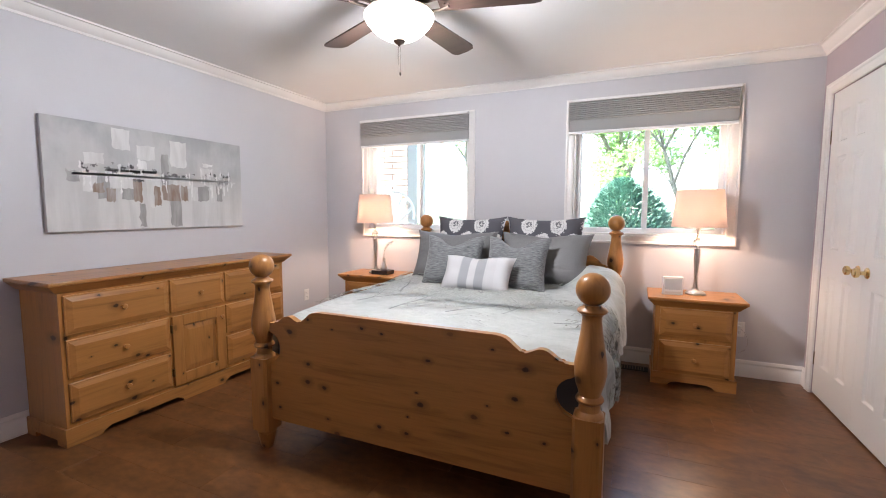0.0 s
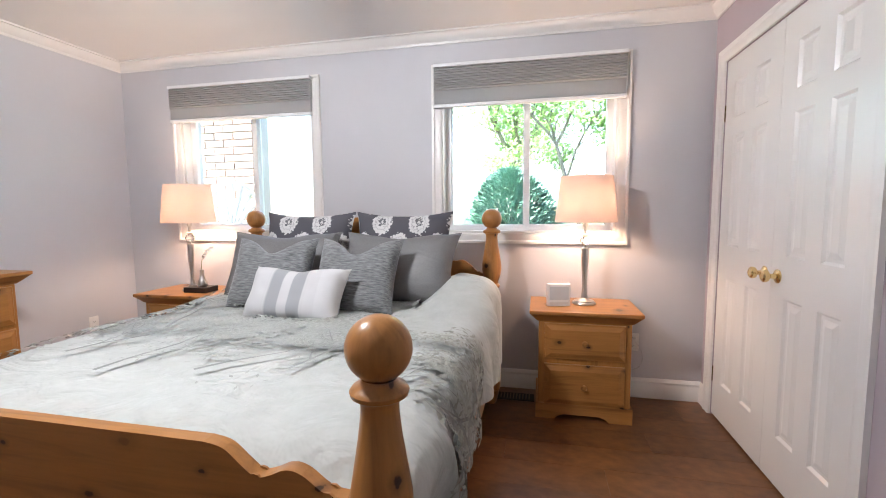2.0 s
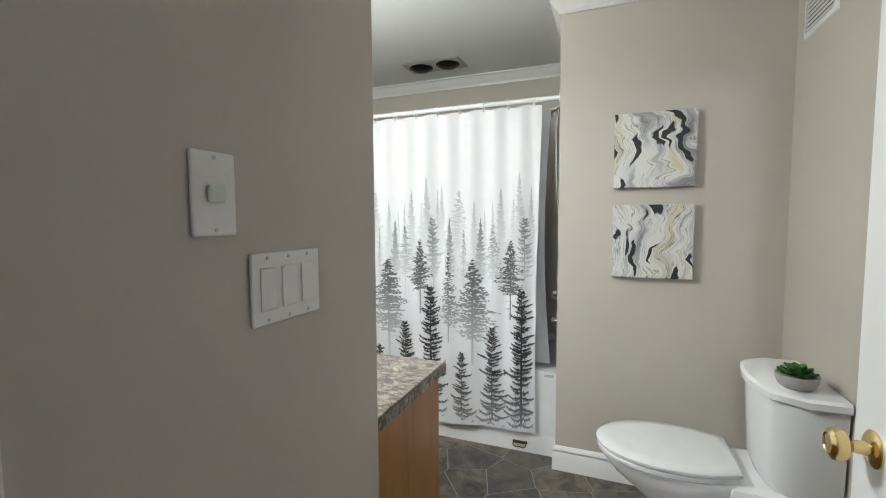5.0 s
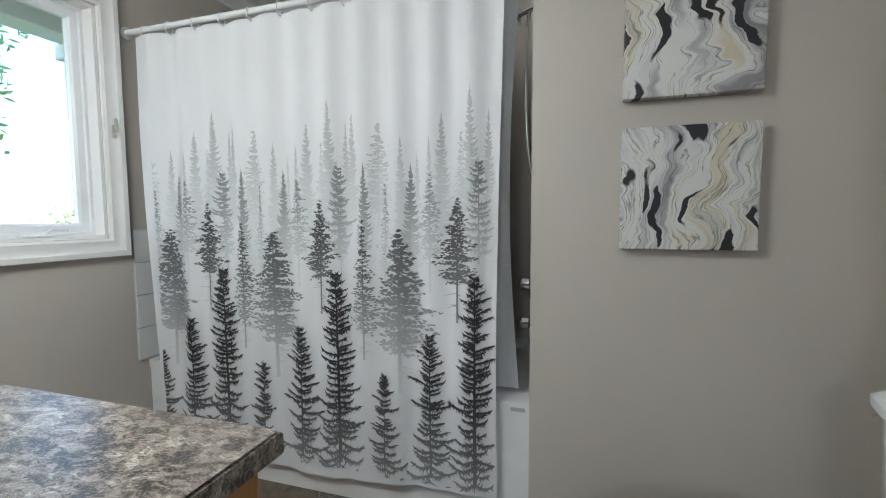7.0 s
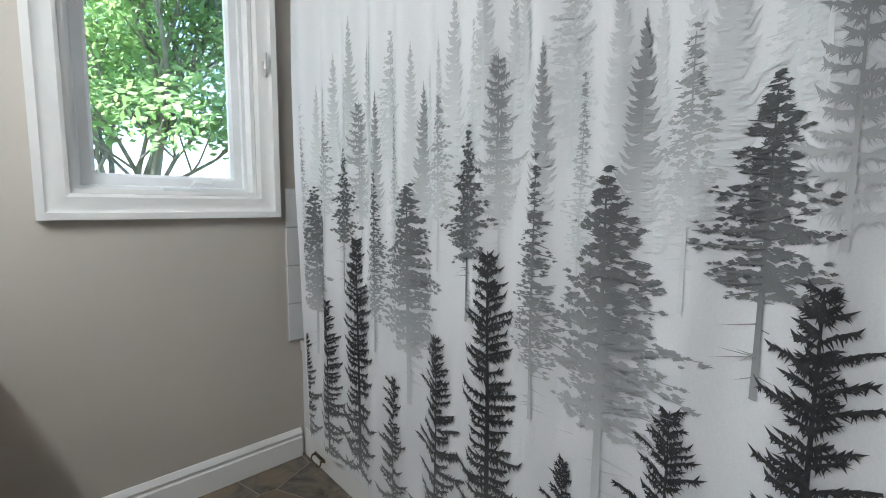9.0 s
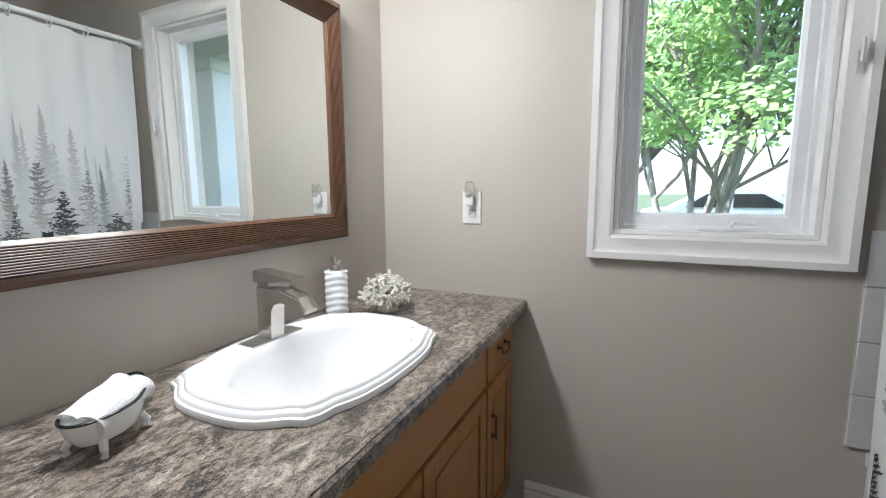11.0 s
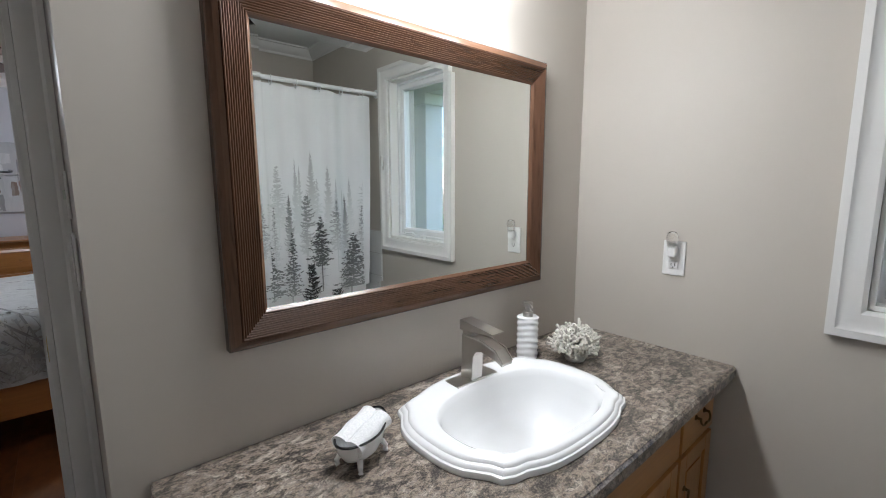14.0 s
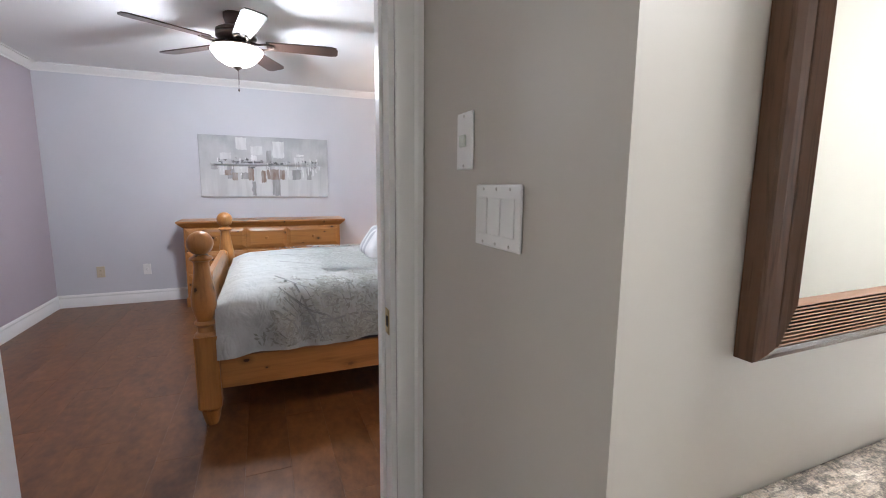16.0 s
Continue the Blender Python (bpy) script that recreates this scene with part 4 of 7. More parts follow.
lamp = table_lamp("lit nickel table lamp with crystal accent and blush drum shade")
lamp.matrix_world = Matrix.Translation((0.722, 3.925, 0.6455))
copy_thing(lamp, Matrix.Translation((-2.06, 3.90, 0.6455)))

# small things on the nightstands
clock = thing("alarm_clock", "small white square clock radio on the nightstand", "clock")
part("case", boxes((-0.068, 0.068, -0.02, 0.02, 0, 0.135, 0.006)), "plastic", clock)
part("face", boxes((-0.056, 0.056, -0.0225, -0.0205, 0.04, 0.118, 0.0008)), plain("pale_screen", (0.62, 0.65, 0.66), 0.2), clock, "pale grey screen")
part("band", boxes((-0.056, 0.056, -0.0225, -0.0205, 0.012, 0.026, 0.0008)), plain("pale_band", (0.70, 0.66, 0.62), 0.5), clock)
clock.matrix_world = pose(0.565, 3.84, 0.6455, 0, 0, 12)
vase = thing("vase", "silver bud vase with a white orchid on a nightstand", "vase")
part("jar", shape(lathe, [(0.026, 0), (0.034, 0.006), (0.036, 0.016), (0.022, 0.05), (0.013, 0.085), (0.014, 0.12)], 20), "nickel", vase, smooth=True)
M["petal"] = plain("white_petal", (0.80, 0.78, 0.75), 0.6)
stem_path = wave_outline([(0, 0, 0.11), (0.005, 0, 0.18), (0.03, 0, 0.24), (0.07, 0, 0.275), (0.11, 0, 0.29)])
part("stalk", shape(tube, stem_path, 0.0018, 6), plain("green_stalk", (0.16, 0.2, 0.09), 0.6), vase)
rng = random.Random(2)
for k in range(7):
    q = Vector(stem_path[10 + 2 * k])
    bm = bmesh.new()
    for a in range(5):
        m = Matrix.Translation(q + Vector((0, 0, -0.008))) @ pose(0, 0, 0, rng.uniform(-40, 40), 72 * a, rng.uniform(-30, 30))
        pts = [(0, 0, 0), (0.007, -0.003, 0.010), (0, -0.001, 0.020), (-0.007, -0.003, 0.010)]
        bm.faces.new([bm.verts.new(m @ Vector(p)) for p in pts])
    part("blossom", bm, "petal", vase)
vase.matrix_world = Matrix.Translation((-1.94, 3.86, 0.6835))
book = tagged(part("book", boxes((-2.04, -1.86, 3.79, 3.92, 0.646, 0.683, 0.002)), plain("black_cover", (0.015, 0.015, 0.017), 0.35)), "black book under the vase on a nightstand", "book")

# wall art above the dresser
n = Nodes("abstract_paint", 0.55)
coarse = n.noise((0.2, 4.0, 2.4), 1.3, 4)
column = n.noise((0.1, 11.0, 1.2), 1.0, 4, 0.6)
scratch = n.noise((0.1, 40.0, 9.0), 1.0, 3)
zed = n.maths("DIVIDE", n.maths("SUBTRACT", n.axis("z"), 1.133), 0.675)
base_tone = n.ramp(zed, [(0.0, (0.60, 0.60, 0.60)), (0.25, (0.58, 0.575, 0.57)), (0.48, (0.46, 0.455, 0.45)), (0.60, (0.42, 0.42, 0.42)), (0.8, (0.42, 0.425, 0.435)), (1.0, (0.33, 0.335, 0.35))])
tone = n.mix(n.ramp(column, [(0.45, 0.0), (0.62, 0.4)]), base_tone, (0.34, 0.34, 0.345))
tone = n.mix(n.ramp(coarse, [(0.42, 0.4), (0.6, 0.0)]), tone, (0.60, 0.60, 0.60))
n.colour(tone)
n.bump(scratch, 0.2, 0.003)
M["abstract"] = n.m
art = thing("canvas_painting", "wide abstract canvas in grey, white and brown above the dresser", "painting")
part("canvas", boxes((WEST + 0.003, WEST + 0.032, 1.600, 2.962, 1.133, 1.808, 0.003)), "abstract", art)


def daubs(name, rows, colour, lift, seed, label):
    """Rectangular palette-knife strokes on the canvas, in shares of its width and height, with ragged edges."""
    rng = random.Random(seed)
    n = Nodes(name, 0.5)
    n.colour(n.mix(n.ramp(n.noise((0.1, 30, 6), 1.0, 3), [(0.4, 0.0), (0.7, 0.55)]), colour, (0.46, 0.455, 0.45)))
    small = bmesh.new()
    for u0, u1, v0, v1 in rows:
        pts = []
        for (a, b), (c, d) in zip(((u0, v0), (u1, v0), (u1, v1), (u0, v1)), ((u1, v0), (u1, v1), (u0, v1), (u0, v0))):
            for k in range(5):
                pts.append((a + (c - a) * k / 5 + rng.gauss(0, 0.0022), b + (d - b) * k / 5 + rng.gauss(0, 0.0075)))
        big = u1 - u0 > 0.03
        bm = bmesh.new() if big else small
        bm.faces.new([bm.verts.new((WEST + 0.0322 + lift, 1.600 + 1.362 * min(0.995, max(0.005, u)), 1.133 + 0.675 * min(0.99, max(0.01, v)))) for u, v in pts])
        if big:
            part("paint_stroke", bm, n.m, art)
    if small.faces:
        part("fine_strokes", small, n.m, art, label)["kind"] = "stuff"


daubs("pale_paint", [(0.27, 0.35, 0.78, 0.97), (0.55, 0.64, 0.66, 0.93), (0.15, 0.23, 0.62, 0.72), (0.38, 0.47, 0.70, 0.84), (0.72, 0.80, 0.58, 0.68), (0.25, 0.37, 0.40, 0.56), (0.42, 0.49, 0.22, 0.54), (0.56, 0.66, 0.44, 0.54), (0.14, 0.20, 0.36, 0.56), (0.66, 0.71, 0.30, 0.45), (0.78, 0.81, 0.28, 0.50)], (0.62, 0.62, 0.615), 0.0003, 1, "pale grey paint strokes")
daubs("grey_paint", [(0.30, 0.36, 0.30, 0.40), (0.50, 0.54, 0.46, 0.78), (0.70, 0.77, 0.30, 0.46), (0.38, 0.41, 0.03, 0.26), (0.54, 0.60, 0.02, 0.30), (0.20, 0.25, 0.30, 0.52), (0.82, 0.86, 0.30, 0.48), (0.08, 0.13, 0.45, 0.55), (0.86, 0.91, 0.50, 0.54)], (0.27, 0.265, 0.265), 0.0006, 2, "mid grey paint strokes")
daubs("brown_paint", [(0.50, 0.595, 0.29, 0.47), (0.355, 0.395, 0.28, 0.50), (0.455, 0.49, 0.24, 0.44), (0.235, 0.275, 0.28, 0.40), (0.60, 0.64, 0.30, 0.46), (0.18, 0.225, 0.36, 0.44)], (0.235, 0.165, 0.125), 0.0009, 3, "brown paint strokes")
rng = random.Random(4)
daubs("black_paint", [(0.24, 0.47, 0.570, 0.590), (0.50, 0.65, 0.548, 0.566), (0.355, 0.41, 0.478, 0.498)] + [(u, u + rng.uniform(0.006, 0.03), v, v + rng.uniform(0.008, 0.03)) for u, v in [(rng.uniform(0.10, 0.95), rng.gauss(0.575, 0.02)) for _ in range(34)]], (0.06, 0.058, 0.06), 0.0012, 4, "broken dark line of paint")
daubs("white_paint", [(0.74, 0.80, 0.70, 0.725), (0.38, 0.425, 0.60, 0.685), (0.10, 0.95, 0.525, 0.532)] + [(u, u + rng.uniform(0.004, 0.010), v - rng.uniform(0.03, 0.14), v + 0.02) for u, v in [(rng.uniform(0.12, 0.93), rng.uniform(0.46, 0.64)) for _ in range(36)]], (0.74, 0.74, 0.735), 0.0015, 5, "white paint drips")
part("stretcher", boxes((WEST + 0.001, WEST + 0.0025, 1.62, 2.94, 1.15, 1.79)), "pine_plain_y", art)

# ceiling fan
M["blade"] = wood("fan_blade", "x", (0.055, 0.032, 0.024), (0.030, 0.018, 0.014), (0.1, 0.04, 0.02), knots=False, rough=0.35)
n = Nodes("lit_glass", 0.3)
n.colour((0.9, 0.88, 0.85))
n.b.inputs["Emission Color"].default_value = (1.0, 0.95, 0.88, 1)
n.b.inputs["Emission Strength"].default_value = 1.6
M["lit_glass"] = n.m
fan = thing("ceiling_fan", "bronze five-blade ceiling fan with a lit frosted glass bowl", "ceiling fan", Matrix.Translation((-0.755, 2.10, -0.022)))
part("canopy", shape(lathe, [(0.075, 2.421), (0.075, 2.395), (0.060, 2.350), (0.045, 2.335), (0.045, 2.325)], 32), "bronze", fan, smooth=True)
part("motor", shape(lathe, [(0.05, 2.332), (0.105, 2.328), (0.125, 2.315), (0.128, 2.300), (0.122, 2.294), (0.128, 2.288), (0.128, 2.272), (0.120, 2.262), (0.095, 2.250), (0.07, 2.246)], 40), "bronze", fan, smooth=True)
part("light_kit", shape(lathe, [(0.07, 2.247), (0.075, 2.235), (0.06, 2.225), (0.09, 2.215), (0.155, 2.210), (0.160, 2.203), (0.150, 2.198)], 40), "bronze", fan, smooth=True)
bowl = part("bowl", shape(lathe, [(0.150, 2.204), (0.162, 2.196), (0.163, 2.182), (0.150, 2.160), (0.125, 2.132), (0.10, 2.112), (0.075, 2.098), (0.045, 2.088), (0.02, 2.084)], 40), "lit_glass", fan, "frosted glass bowl, lit", True)
bowl.visible_shadow = False
part("finial", shape(lathe, [(0.028, 2.090), (0.030, 2.080), (0.016, 2.070), (0.006, 2.064), (0.002, 2.058)], 16), "bronze", bowl, smooth=True)
bm = bmesh.new()
tube(bm, [(0.004, 0, 2.062), (0.004, 0, 1.94)], 0.0012, 6)
tube(bm, [(-0.008, 0.004, 2.075), (-0.010, 0.004, 1.975)], 0.0012, 6)
lathe(bm, [(0.001, 1.945), (0.004, 1.94), (0.005, 1.93), (0.001, 1.922)], 10, (0.004, 0, 0))
part("pull_chain", bm, "bronze", fan)
for k in range(5):
    a = radians(155 + 72 * k)
    bm = bmesh.new()
    m = Matrix.Rotation(a, 4, "Z") @ Matrix.Translation((0, 0, 2.236)) @ Matrix.Rotation(radians(-9), 4, "X")
    pts = [(0.19, -0.055), (0.62, -0.070), (0.655, -0.055), (0.665, -0.02), (0.665, 0.04), (0.65, 0.063), (0.62, 0.070), (0.19, 0.055)]
    top = [bm.verts.new(m @ Vector((x, y, 0.004))) for x, y in pts]
    low = [bm.verts.new(m @ Vector((x, y, -0.004))) for x, y in pts]
    bm.faces.new(top)
    bm.faces.new(low[::-1])
    for i in range(len(pts)):
        bm.faces.new((top[i], low[i], low[(i + 1) % len(pts)], top[(i + 1) % len(pts)]))
    blade = part("blade", bm, "blade", fan, "dark walnut blade")
    bm = bmesh.new()
    for s in (-1, 1):
        tube(bm, [m @ Vector(p) for p in ((0.09, 0.02 * s, 0.006), (0.14, 0.035 * s, -0.012), (0.19, 0.040 * s, -0.008), (0.235, 0.02 * s, -0.007))], 0.007, 8)
    for x in (0.215, 0.235):
        lathe(bm, [(0.007, -0.007), (0.006, -0.011), (0.001, -0.012)], 10, (0, 0, 0), m @ Matrix.Translation((x, 0, 0)))
    part("blade_arm", bm, "bronze", blade, "bronze blade arm", True)


def wall_plate(name, label, w, h, at, features, material="plastic", category="switch"):
    """A plate in the x z plane that faces -y; features: (kind, x, z)."""
    t = thing(name, label, category)
    part("plate", boxes((-w / 2, w / 2, -0.006, 0, -h / 2, h / 2, 0.003)), material, t)
    for kind, x, z in features:
        if kind == "rocker":
            r = part("rocker", boxes((x - 0.017, x + 0.017, -0.009, -0.0062, z - 0.033, z + 0.033, 0.002)), "plastic", t)
        elif kind == "toggle":
            r = part("toggle", boxes((x - 0.013, x + 0.013, -0.012, -0.0062, z - 0.012, z + 0.012, 0.003)), plain("pale_toggle", (0.62, 0.66, 0.58), 0.4), t)
        elif kind == "slide":
            r = part("slide", boxes((x - 0.010, x + 0.010, -0.009, -0.0062, z - 0.030, z + 0.030, 0.002), (x - 0.006, x + 0.006, -0.013, -0.0092, z + 0.004, z + 0.020, 0.002)), "plastic", t)
        elif kind == "socket":
            r = part("socket", boxes((x - 0.016, x + 0.016, -0.0085, -0.0062, z - 0.014, z + 0.014, 0.002)), material, t)
            part("slot", boxes((x - 0.007, x - 0.005, -0.0090, -0.0086, z - 0.005, z + 0.005), (x + 0.005, x + 0.007, -0.0090, -0.0086, z - 0.005, z + 0.005), (x - 0.002, x + 0.002, -0.0090, -0.0086, z - 0.011, z - 0.007)), "dark", r)
        elif kind == "screw":
            part("screw", shape(lathe, [(0.003, 0), (0.0025, 0.0012)], 10, (x, -0.0061, z), pose(0, 0, 0, 90)), "nickel", t)
    t.matrix_world = at
    return t


SCREWS = [("screw", 0, 0.048), ("screw", 0, -0.048)]
wall_plate("light_switch", "white slide dimmer switch between two door casings", 0.068, 0.112, pose(EAST - 0.001, 2.658, 1.212, 0, 0, -90), [("slide", 0, 0)] + SCREWS)
wall_plate("light_switch", "white single switch with a pale timer button", 0.069, 0.112, pose(1.848, PASSAGE - 0.001, 1.360), [("toggle", 0, 0)] + SCREWS)
wall_plate("light_switch", "white triple rocker switch by the bathroom door", 0.156, 0.112, pose(1.983, PASSAGE - 0.001, 1.219), [("rocker", x, 0) for x in (-0.046, 0, 0.046)] + [("screw", x, z) for x in (-0.046, 0, 0.046) for z in (-0.048, 0.048)])
OUTLET = [("socket", 0, 0.02), ("socket", 0, -0.02)]
wall_plate("wall_outlet", "white wall outlet low on the grey wall", 0.072, 0.115, pose(WEST + 0.001, 3.76, 0.385, 0, 0, 90), OUTLET, category="outlet")
wall_plate("wall_outlet", "beige wall outlet low on the grey wall", 0.072, 0.115, pose(WEST + 0.001, 0.623, 0.355, 0, 0, 90), OUTLET, plain("beige_plastic", (0.55, 0.47, 0.33), 0.4), "outlet")
wall_plate("wall_outlet", "white phone jack plate low on the grey wall", 0.072, 0.115, pose(WEST + 0.001, 1.033, 0.36, 0, 0, 90), [("socket", 0, 0)], category="outlet")
plug = wall_plate("wall_outlet", "white wall outlet with a lamp cord beside the nightstand", 0.072, 0.115, pose(1.05, NORTH - 0.001, 0.365), OUTLET, category="outlet")
part("plug", boxes((-0.013, 0.013, -0.035, -0.009, 0.008, 0.032, 0.004)), "plastic", plug)
part("cord", shape(tube, wave_outline([(0, -0.03, 0.012), (0.03, -0.045, -0.02), (0.05, -0.05, -0.09), (0.03, -0.05, -0.15), (0.0, -0.04, -0.17)]), 0.0025, 8), "crystal", plug, "clear lamp cord", True)
vent = thing("floor_vent", "dark metal floor register beside the bed", "vent")
part("frame", boxes((0.20, 0.43, 3.90, 4.01, 0.0065, 0.010, 0.001)), "dark", vent)
for k in range(10):
    part("slat", boxes((0.216 + 0.02 * k, 0.222 + 0.02 * k, 3.915, 3.995, 0.0102, 0.013)), "old_brass", vent)

# ---- bathroom things ----
n = Nodes("laminate_stone", 0.28)
blot = n.noise((1.5, 0.8, 1), 20, 8, 0.74, 0.7)
vein = n.noise((1.5, 0.8, 1), 52, 6, 0.75, 0.4)
speck = n.noise((1.2, 1, 1), 230, 3, 0.75)
tone = n.ramp(blot, [(0.42, (0.022, 0.018, 0.017)), (0.47, (0.10, 0.078, 0.064)), (0.51, (0.38, 0.30, 0.23)), (0.54, (0.16, 0.135, 0.125)), (0.60, (0.56, 0.49, 0.41))])
tone = n.mix(n.ramp(vein, [(0.42, 0.8), (0.50, 0.0)]), tone, (0.022, 0.018, 0.017))
tone = n.mix(n.ramp(vein, [(0.53, 0.0), (0.60, 0.6)]), tone, (0.36, 0.31, 0.25))
tone = n.mix(0.22, tone, n.ramp(speck, [(0.44, (0.012, 0.010, 0.010)), (0.52, (0.17, 0.14, 0.115)), (0.58, (0.48, 0.42, 0.35))]))
n.colour(tone)
n.bump(speck, 0.06, 0.001)
M["laminate"] = n.m

VAN_E, VAN_S = 2.81, 2.672
vanity = thing("vanity_cabinet", "honey maple vanity cabinet with dark brass bail pulls", "cabinet")
part("body", boxes((VAN_E - 0.04, VAN_E - 0.02, VAN_S, NORTH - 0.002, 0.09, 0.771, 0.001), (BATH_W + 0.002, VAN_E - 0.041, VAN_S, VAN_S + 0.018, 0.09, 0.771), (BATH_W + 0.002, VAN_E - 0.041, VAN_S + 0.019, NORTH - 0.002, 0.09, 0.108)), "maple_z", vanity)
# the recess's shade is put into this board's near-black colour
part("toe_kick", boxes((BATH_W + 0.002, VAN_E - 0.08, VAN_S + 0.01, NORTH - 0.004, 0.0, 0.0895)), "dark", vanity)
part("end_panel", boxes((BATH_W + 0.002, VAN_E, VAN_S - 0.012, VAN_S - 0.0005, 0.0, 0.771, 0.001)), "maple_z", vanity)


def bail_pull(turn, at):
    """A bail pull with two rosettes in the x z plane that faces -y, about 8 cm across."""
    bm = bmesh.new()
    m = Matrix.Translation(at) @ pose(0, 0, 0, 0, turn, 90)
    for s in (-1, 1):
        lathe(bm, [(0.009, 0), (0.008, 0.003), (0.004, 0.005), (0.004, 0.016), (0.001, 0.018)], 10, (0, 0, 0), m @ Matrix.Translation((0.034 * s, 0, 0)) @ pose(0, 0, 0, 90))
    tube(bm, [m @ Vector(p) for p in wave_outline([(-0.034, -0.014, 0), (-0.036, -0.018, -0.012), (-0.020, -0.020, -0.022), (0, -0.020, -0.019), (0.020, -0.020, -0.022), (0.036, -0.018, -0.012), (0.034, -0.014, 0)], 3)], 0.0032, 8)
    return bm


def van_front(y0, y1, z0, z1, pull, kind):
    """A cabinet front that faces east."""
    bm = bmesh.new()
    x = VAN_E - 0.019
    f = 0.05
    if kind == "door":
        for a in ((y0, y0 + f, z0, z1), (y1 - f, y1, z0, z1), (y0 + f, y1 - f, z0, z0 + f), (y0 + f, y1 - f, z1 - f, z1)):
            box(bm, x, x + 0.018, *a, 0.002)
        box(bm, x, x + 0.010, y0 + f, y1 - f, z0 + f, z1 - f)
        box(bm, x + 0.010, x + 0.014, y0 + f + 0.02, y1 - f - 0.02, z0 + f + 0.02, z1 - f - 0.02, 0.003)
    else:
        box(bm, x, x + 0.018, y0, y1, z0, z1, 0.004)
    front = part(kind, bm, "maple_z" if kind == "door" else "maple_y", vanity)
    if pull:
        part("pull", bail_pull(pull[2], (x + 0.0185, pull[0], pull[1])), "old_brass", front, "antique brass bail pull", True)


for y0, y1 in ((2.69, 2.985), (3.845, 4.10)):
    van_front(y0, y1, 0.605, 0.755, ((y0 + y1) / 2, 0.69, 0), "drawer")
van_front(2.69, 2.985, 0.11, 0.59, (2.945, 0.42, 90), "door")
van_front(3.845, 4.10, 0.11, 0.59, (3.885, 0.45, 90), "door")
van_front(3.0, 3.83, 0.605, 0.755, None, "drawer")
van_front(3.0, 3.41, 0.11, 0.59, (3.375, 0.45, 90), "door")
van_front(3.42, 3.83, 0.11, 0.59, (3.455, 0.45, 90), "door")

# worktop with a hole for the basin
SINK = (2.557, 3.40)


def sink_outline(f, lift=0.0):
    """The scalloped outline of the basin rim at a share f of its size."""
    pts = []
    for k in range(72):
        a = 2 * math.pi * k / 72
        c, s = math.cos(a), math.sin(a)
        p = 2.6
        r = (abs(c / 0.222) ** p + abs(s / 0.302) ** p) ** (-1 / p)
        corner = math.atan2(0.245, 0.185)
        near = min(abs(abs(a if a <= math.pi else 2 * math.pi - a) - q) for q in (corner, math.pi - corner))
        r += 0.016 * math.exp(-(near / 0.06) ** 2) - 0.004 * math.exp(-((near - 0.17) / 0.08) ** 2)
        pts.append((SINK[0] + f * r * c, SINK[1] + f * r * s, lift))
    return pts


bm = bmesh.new()
top_z = 0.81
hole = [bm.verts.new((x, y, top_z)) for x, y, _ in sink_outline(0.92)]
hx0, hx1, hy0, hy1 = BATH_W + 0.002, 2.848, 2.652, NORTH - 0.002
edge = []
for x, y, _ in sink_outline(0.92):
    dx, dy = x - SINK[0], y - SINK[1]
    t = min(((hx1 - SINK[0]) / dx if dx > 0 else (hx0 - SINK[0]) / dx) if abs(dx) > 1e-9 else 9e9, ((hy1 - SINK[1]) / dy if dy > 0 else (hy0 - SINK[1]) / dy) if abs(dy) > 1e-9 else 9e9)
    edge.append((SINK[0] + dx * t, SINK[1] + dy * t))
corners = [(hx1, hy1), (hx0, hy1), (hx0, hy0), (hx1, hy0)]
outer = [bm.verts.new((x, y, top_z)) for x, y in edge]
for k in range(72):
    a, b = edge[k], edge[(k + 1) % 72]
    bm.faces.new((hole[k], outer[k], outer[(k + 1) % 72], hole[(k + 1) % 72]))
    if abs(a[0] - b[0]) > 1e-6 and abs(a[1] - b[1]) > 1e-6:
        c = min(corners, key=lambda q: abs(q[0] - a[0]) + abs(q[1] - a[1]) + abs(q[0] - b[0]) + abs(q[1] - b[1]))
        bm.faces.new((outer[k], bm.verts.new((*c, top_z)), outer[(k + 1) % 72]))
worktop = thing("worktop", "brown stone-patterned laminate worktop on the vanity", "worktop")
part("slab", bm, "laminate", worktop)
bm = bmesh.new()
prism(bm, [(hx1, top_z - 0.002), (hx1 + 0.006, top_z - 0.008), (hx1 + 0.006, top_z - 0.036), (hx1, top_z - 0.038), (hx1 - 0.03, top_z - 0.038), (hx1 - 0.03, top_z - 0.004)], "y", hy0 - 0.004, hy1)
part("front_edge", bm, "laminate", worktop, "dark laminate front edge")
part("end_edge", boxes((hx0, hx1 - 0.031, hy0 - 0.004, hy0 + 0.01, top_z - 0.038, top_z - 0.004, 0.001)), "laminate", worktop)

basin = thing("wash_basin", "white scalloped drop-in porcelain basin in the worktop", "basin")
bm = bmesh.new()
profile = [(1.0, 0.8105), (1.002, 0.818), (0.995, 0.823), (0.978, 0.8245), (0.970, 0.829), (0.955, 0.8325), (0.938, 0.8335), (0.930, 0.838), (0.910, 0.8415), (0.87, 0.842), (0.82, 0.8405)]
rings = [[bm.verts.new(p) for p in sink_outline(f, z)] for f, z in profile]


def bowl_ring(f, z):
    out = []
    for k in range(72):
        a = 2 * math.pi * k / 72
        c, q = math.cos(a), math.sin(a)
        r = (abs(c) ** 2.5 + abs(q) ** 2.5) ** -0.4
        out.append((SINK[0] + 0.026 + f * 0.150 * r * c, SINK[1] + f * 0.228 * r * q, z))
    return out


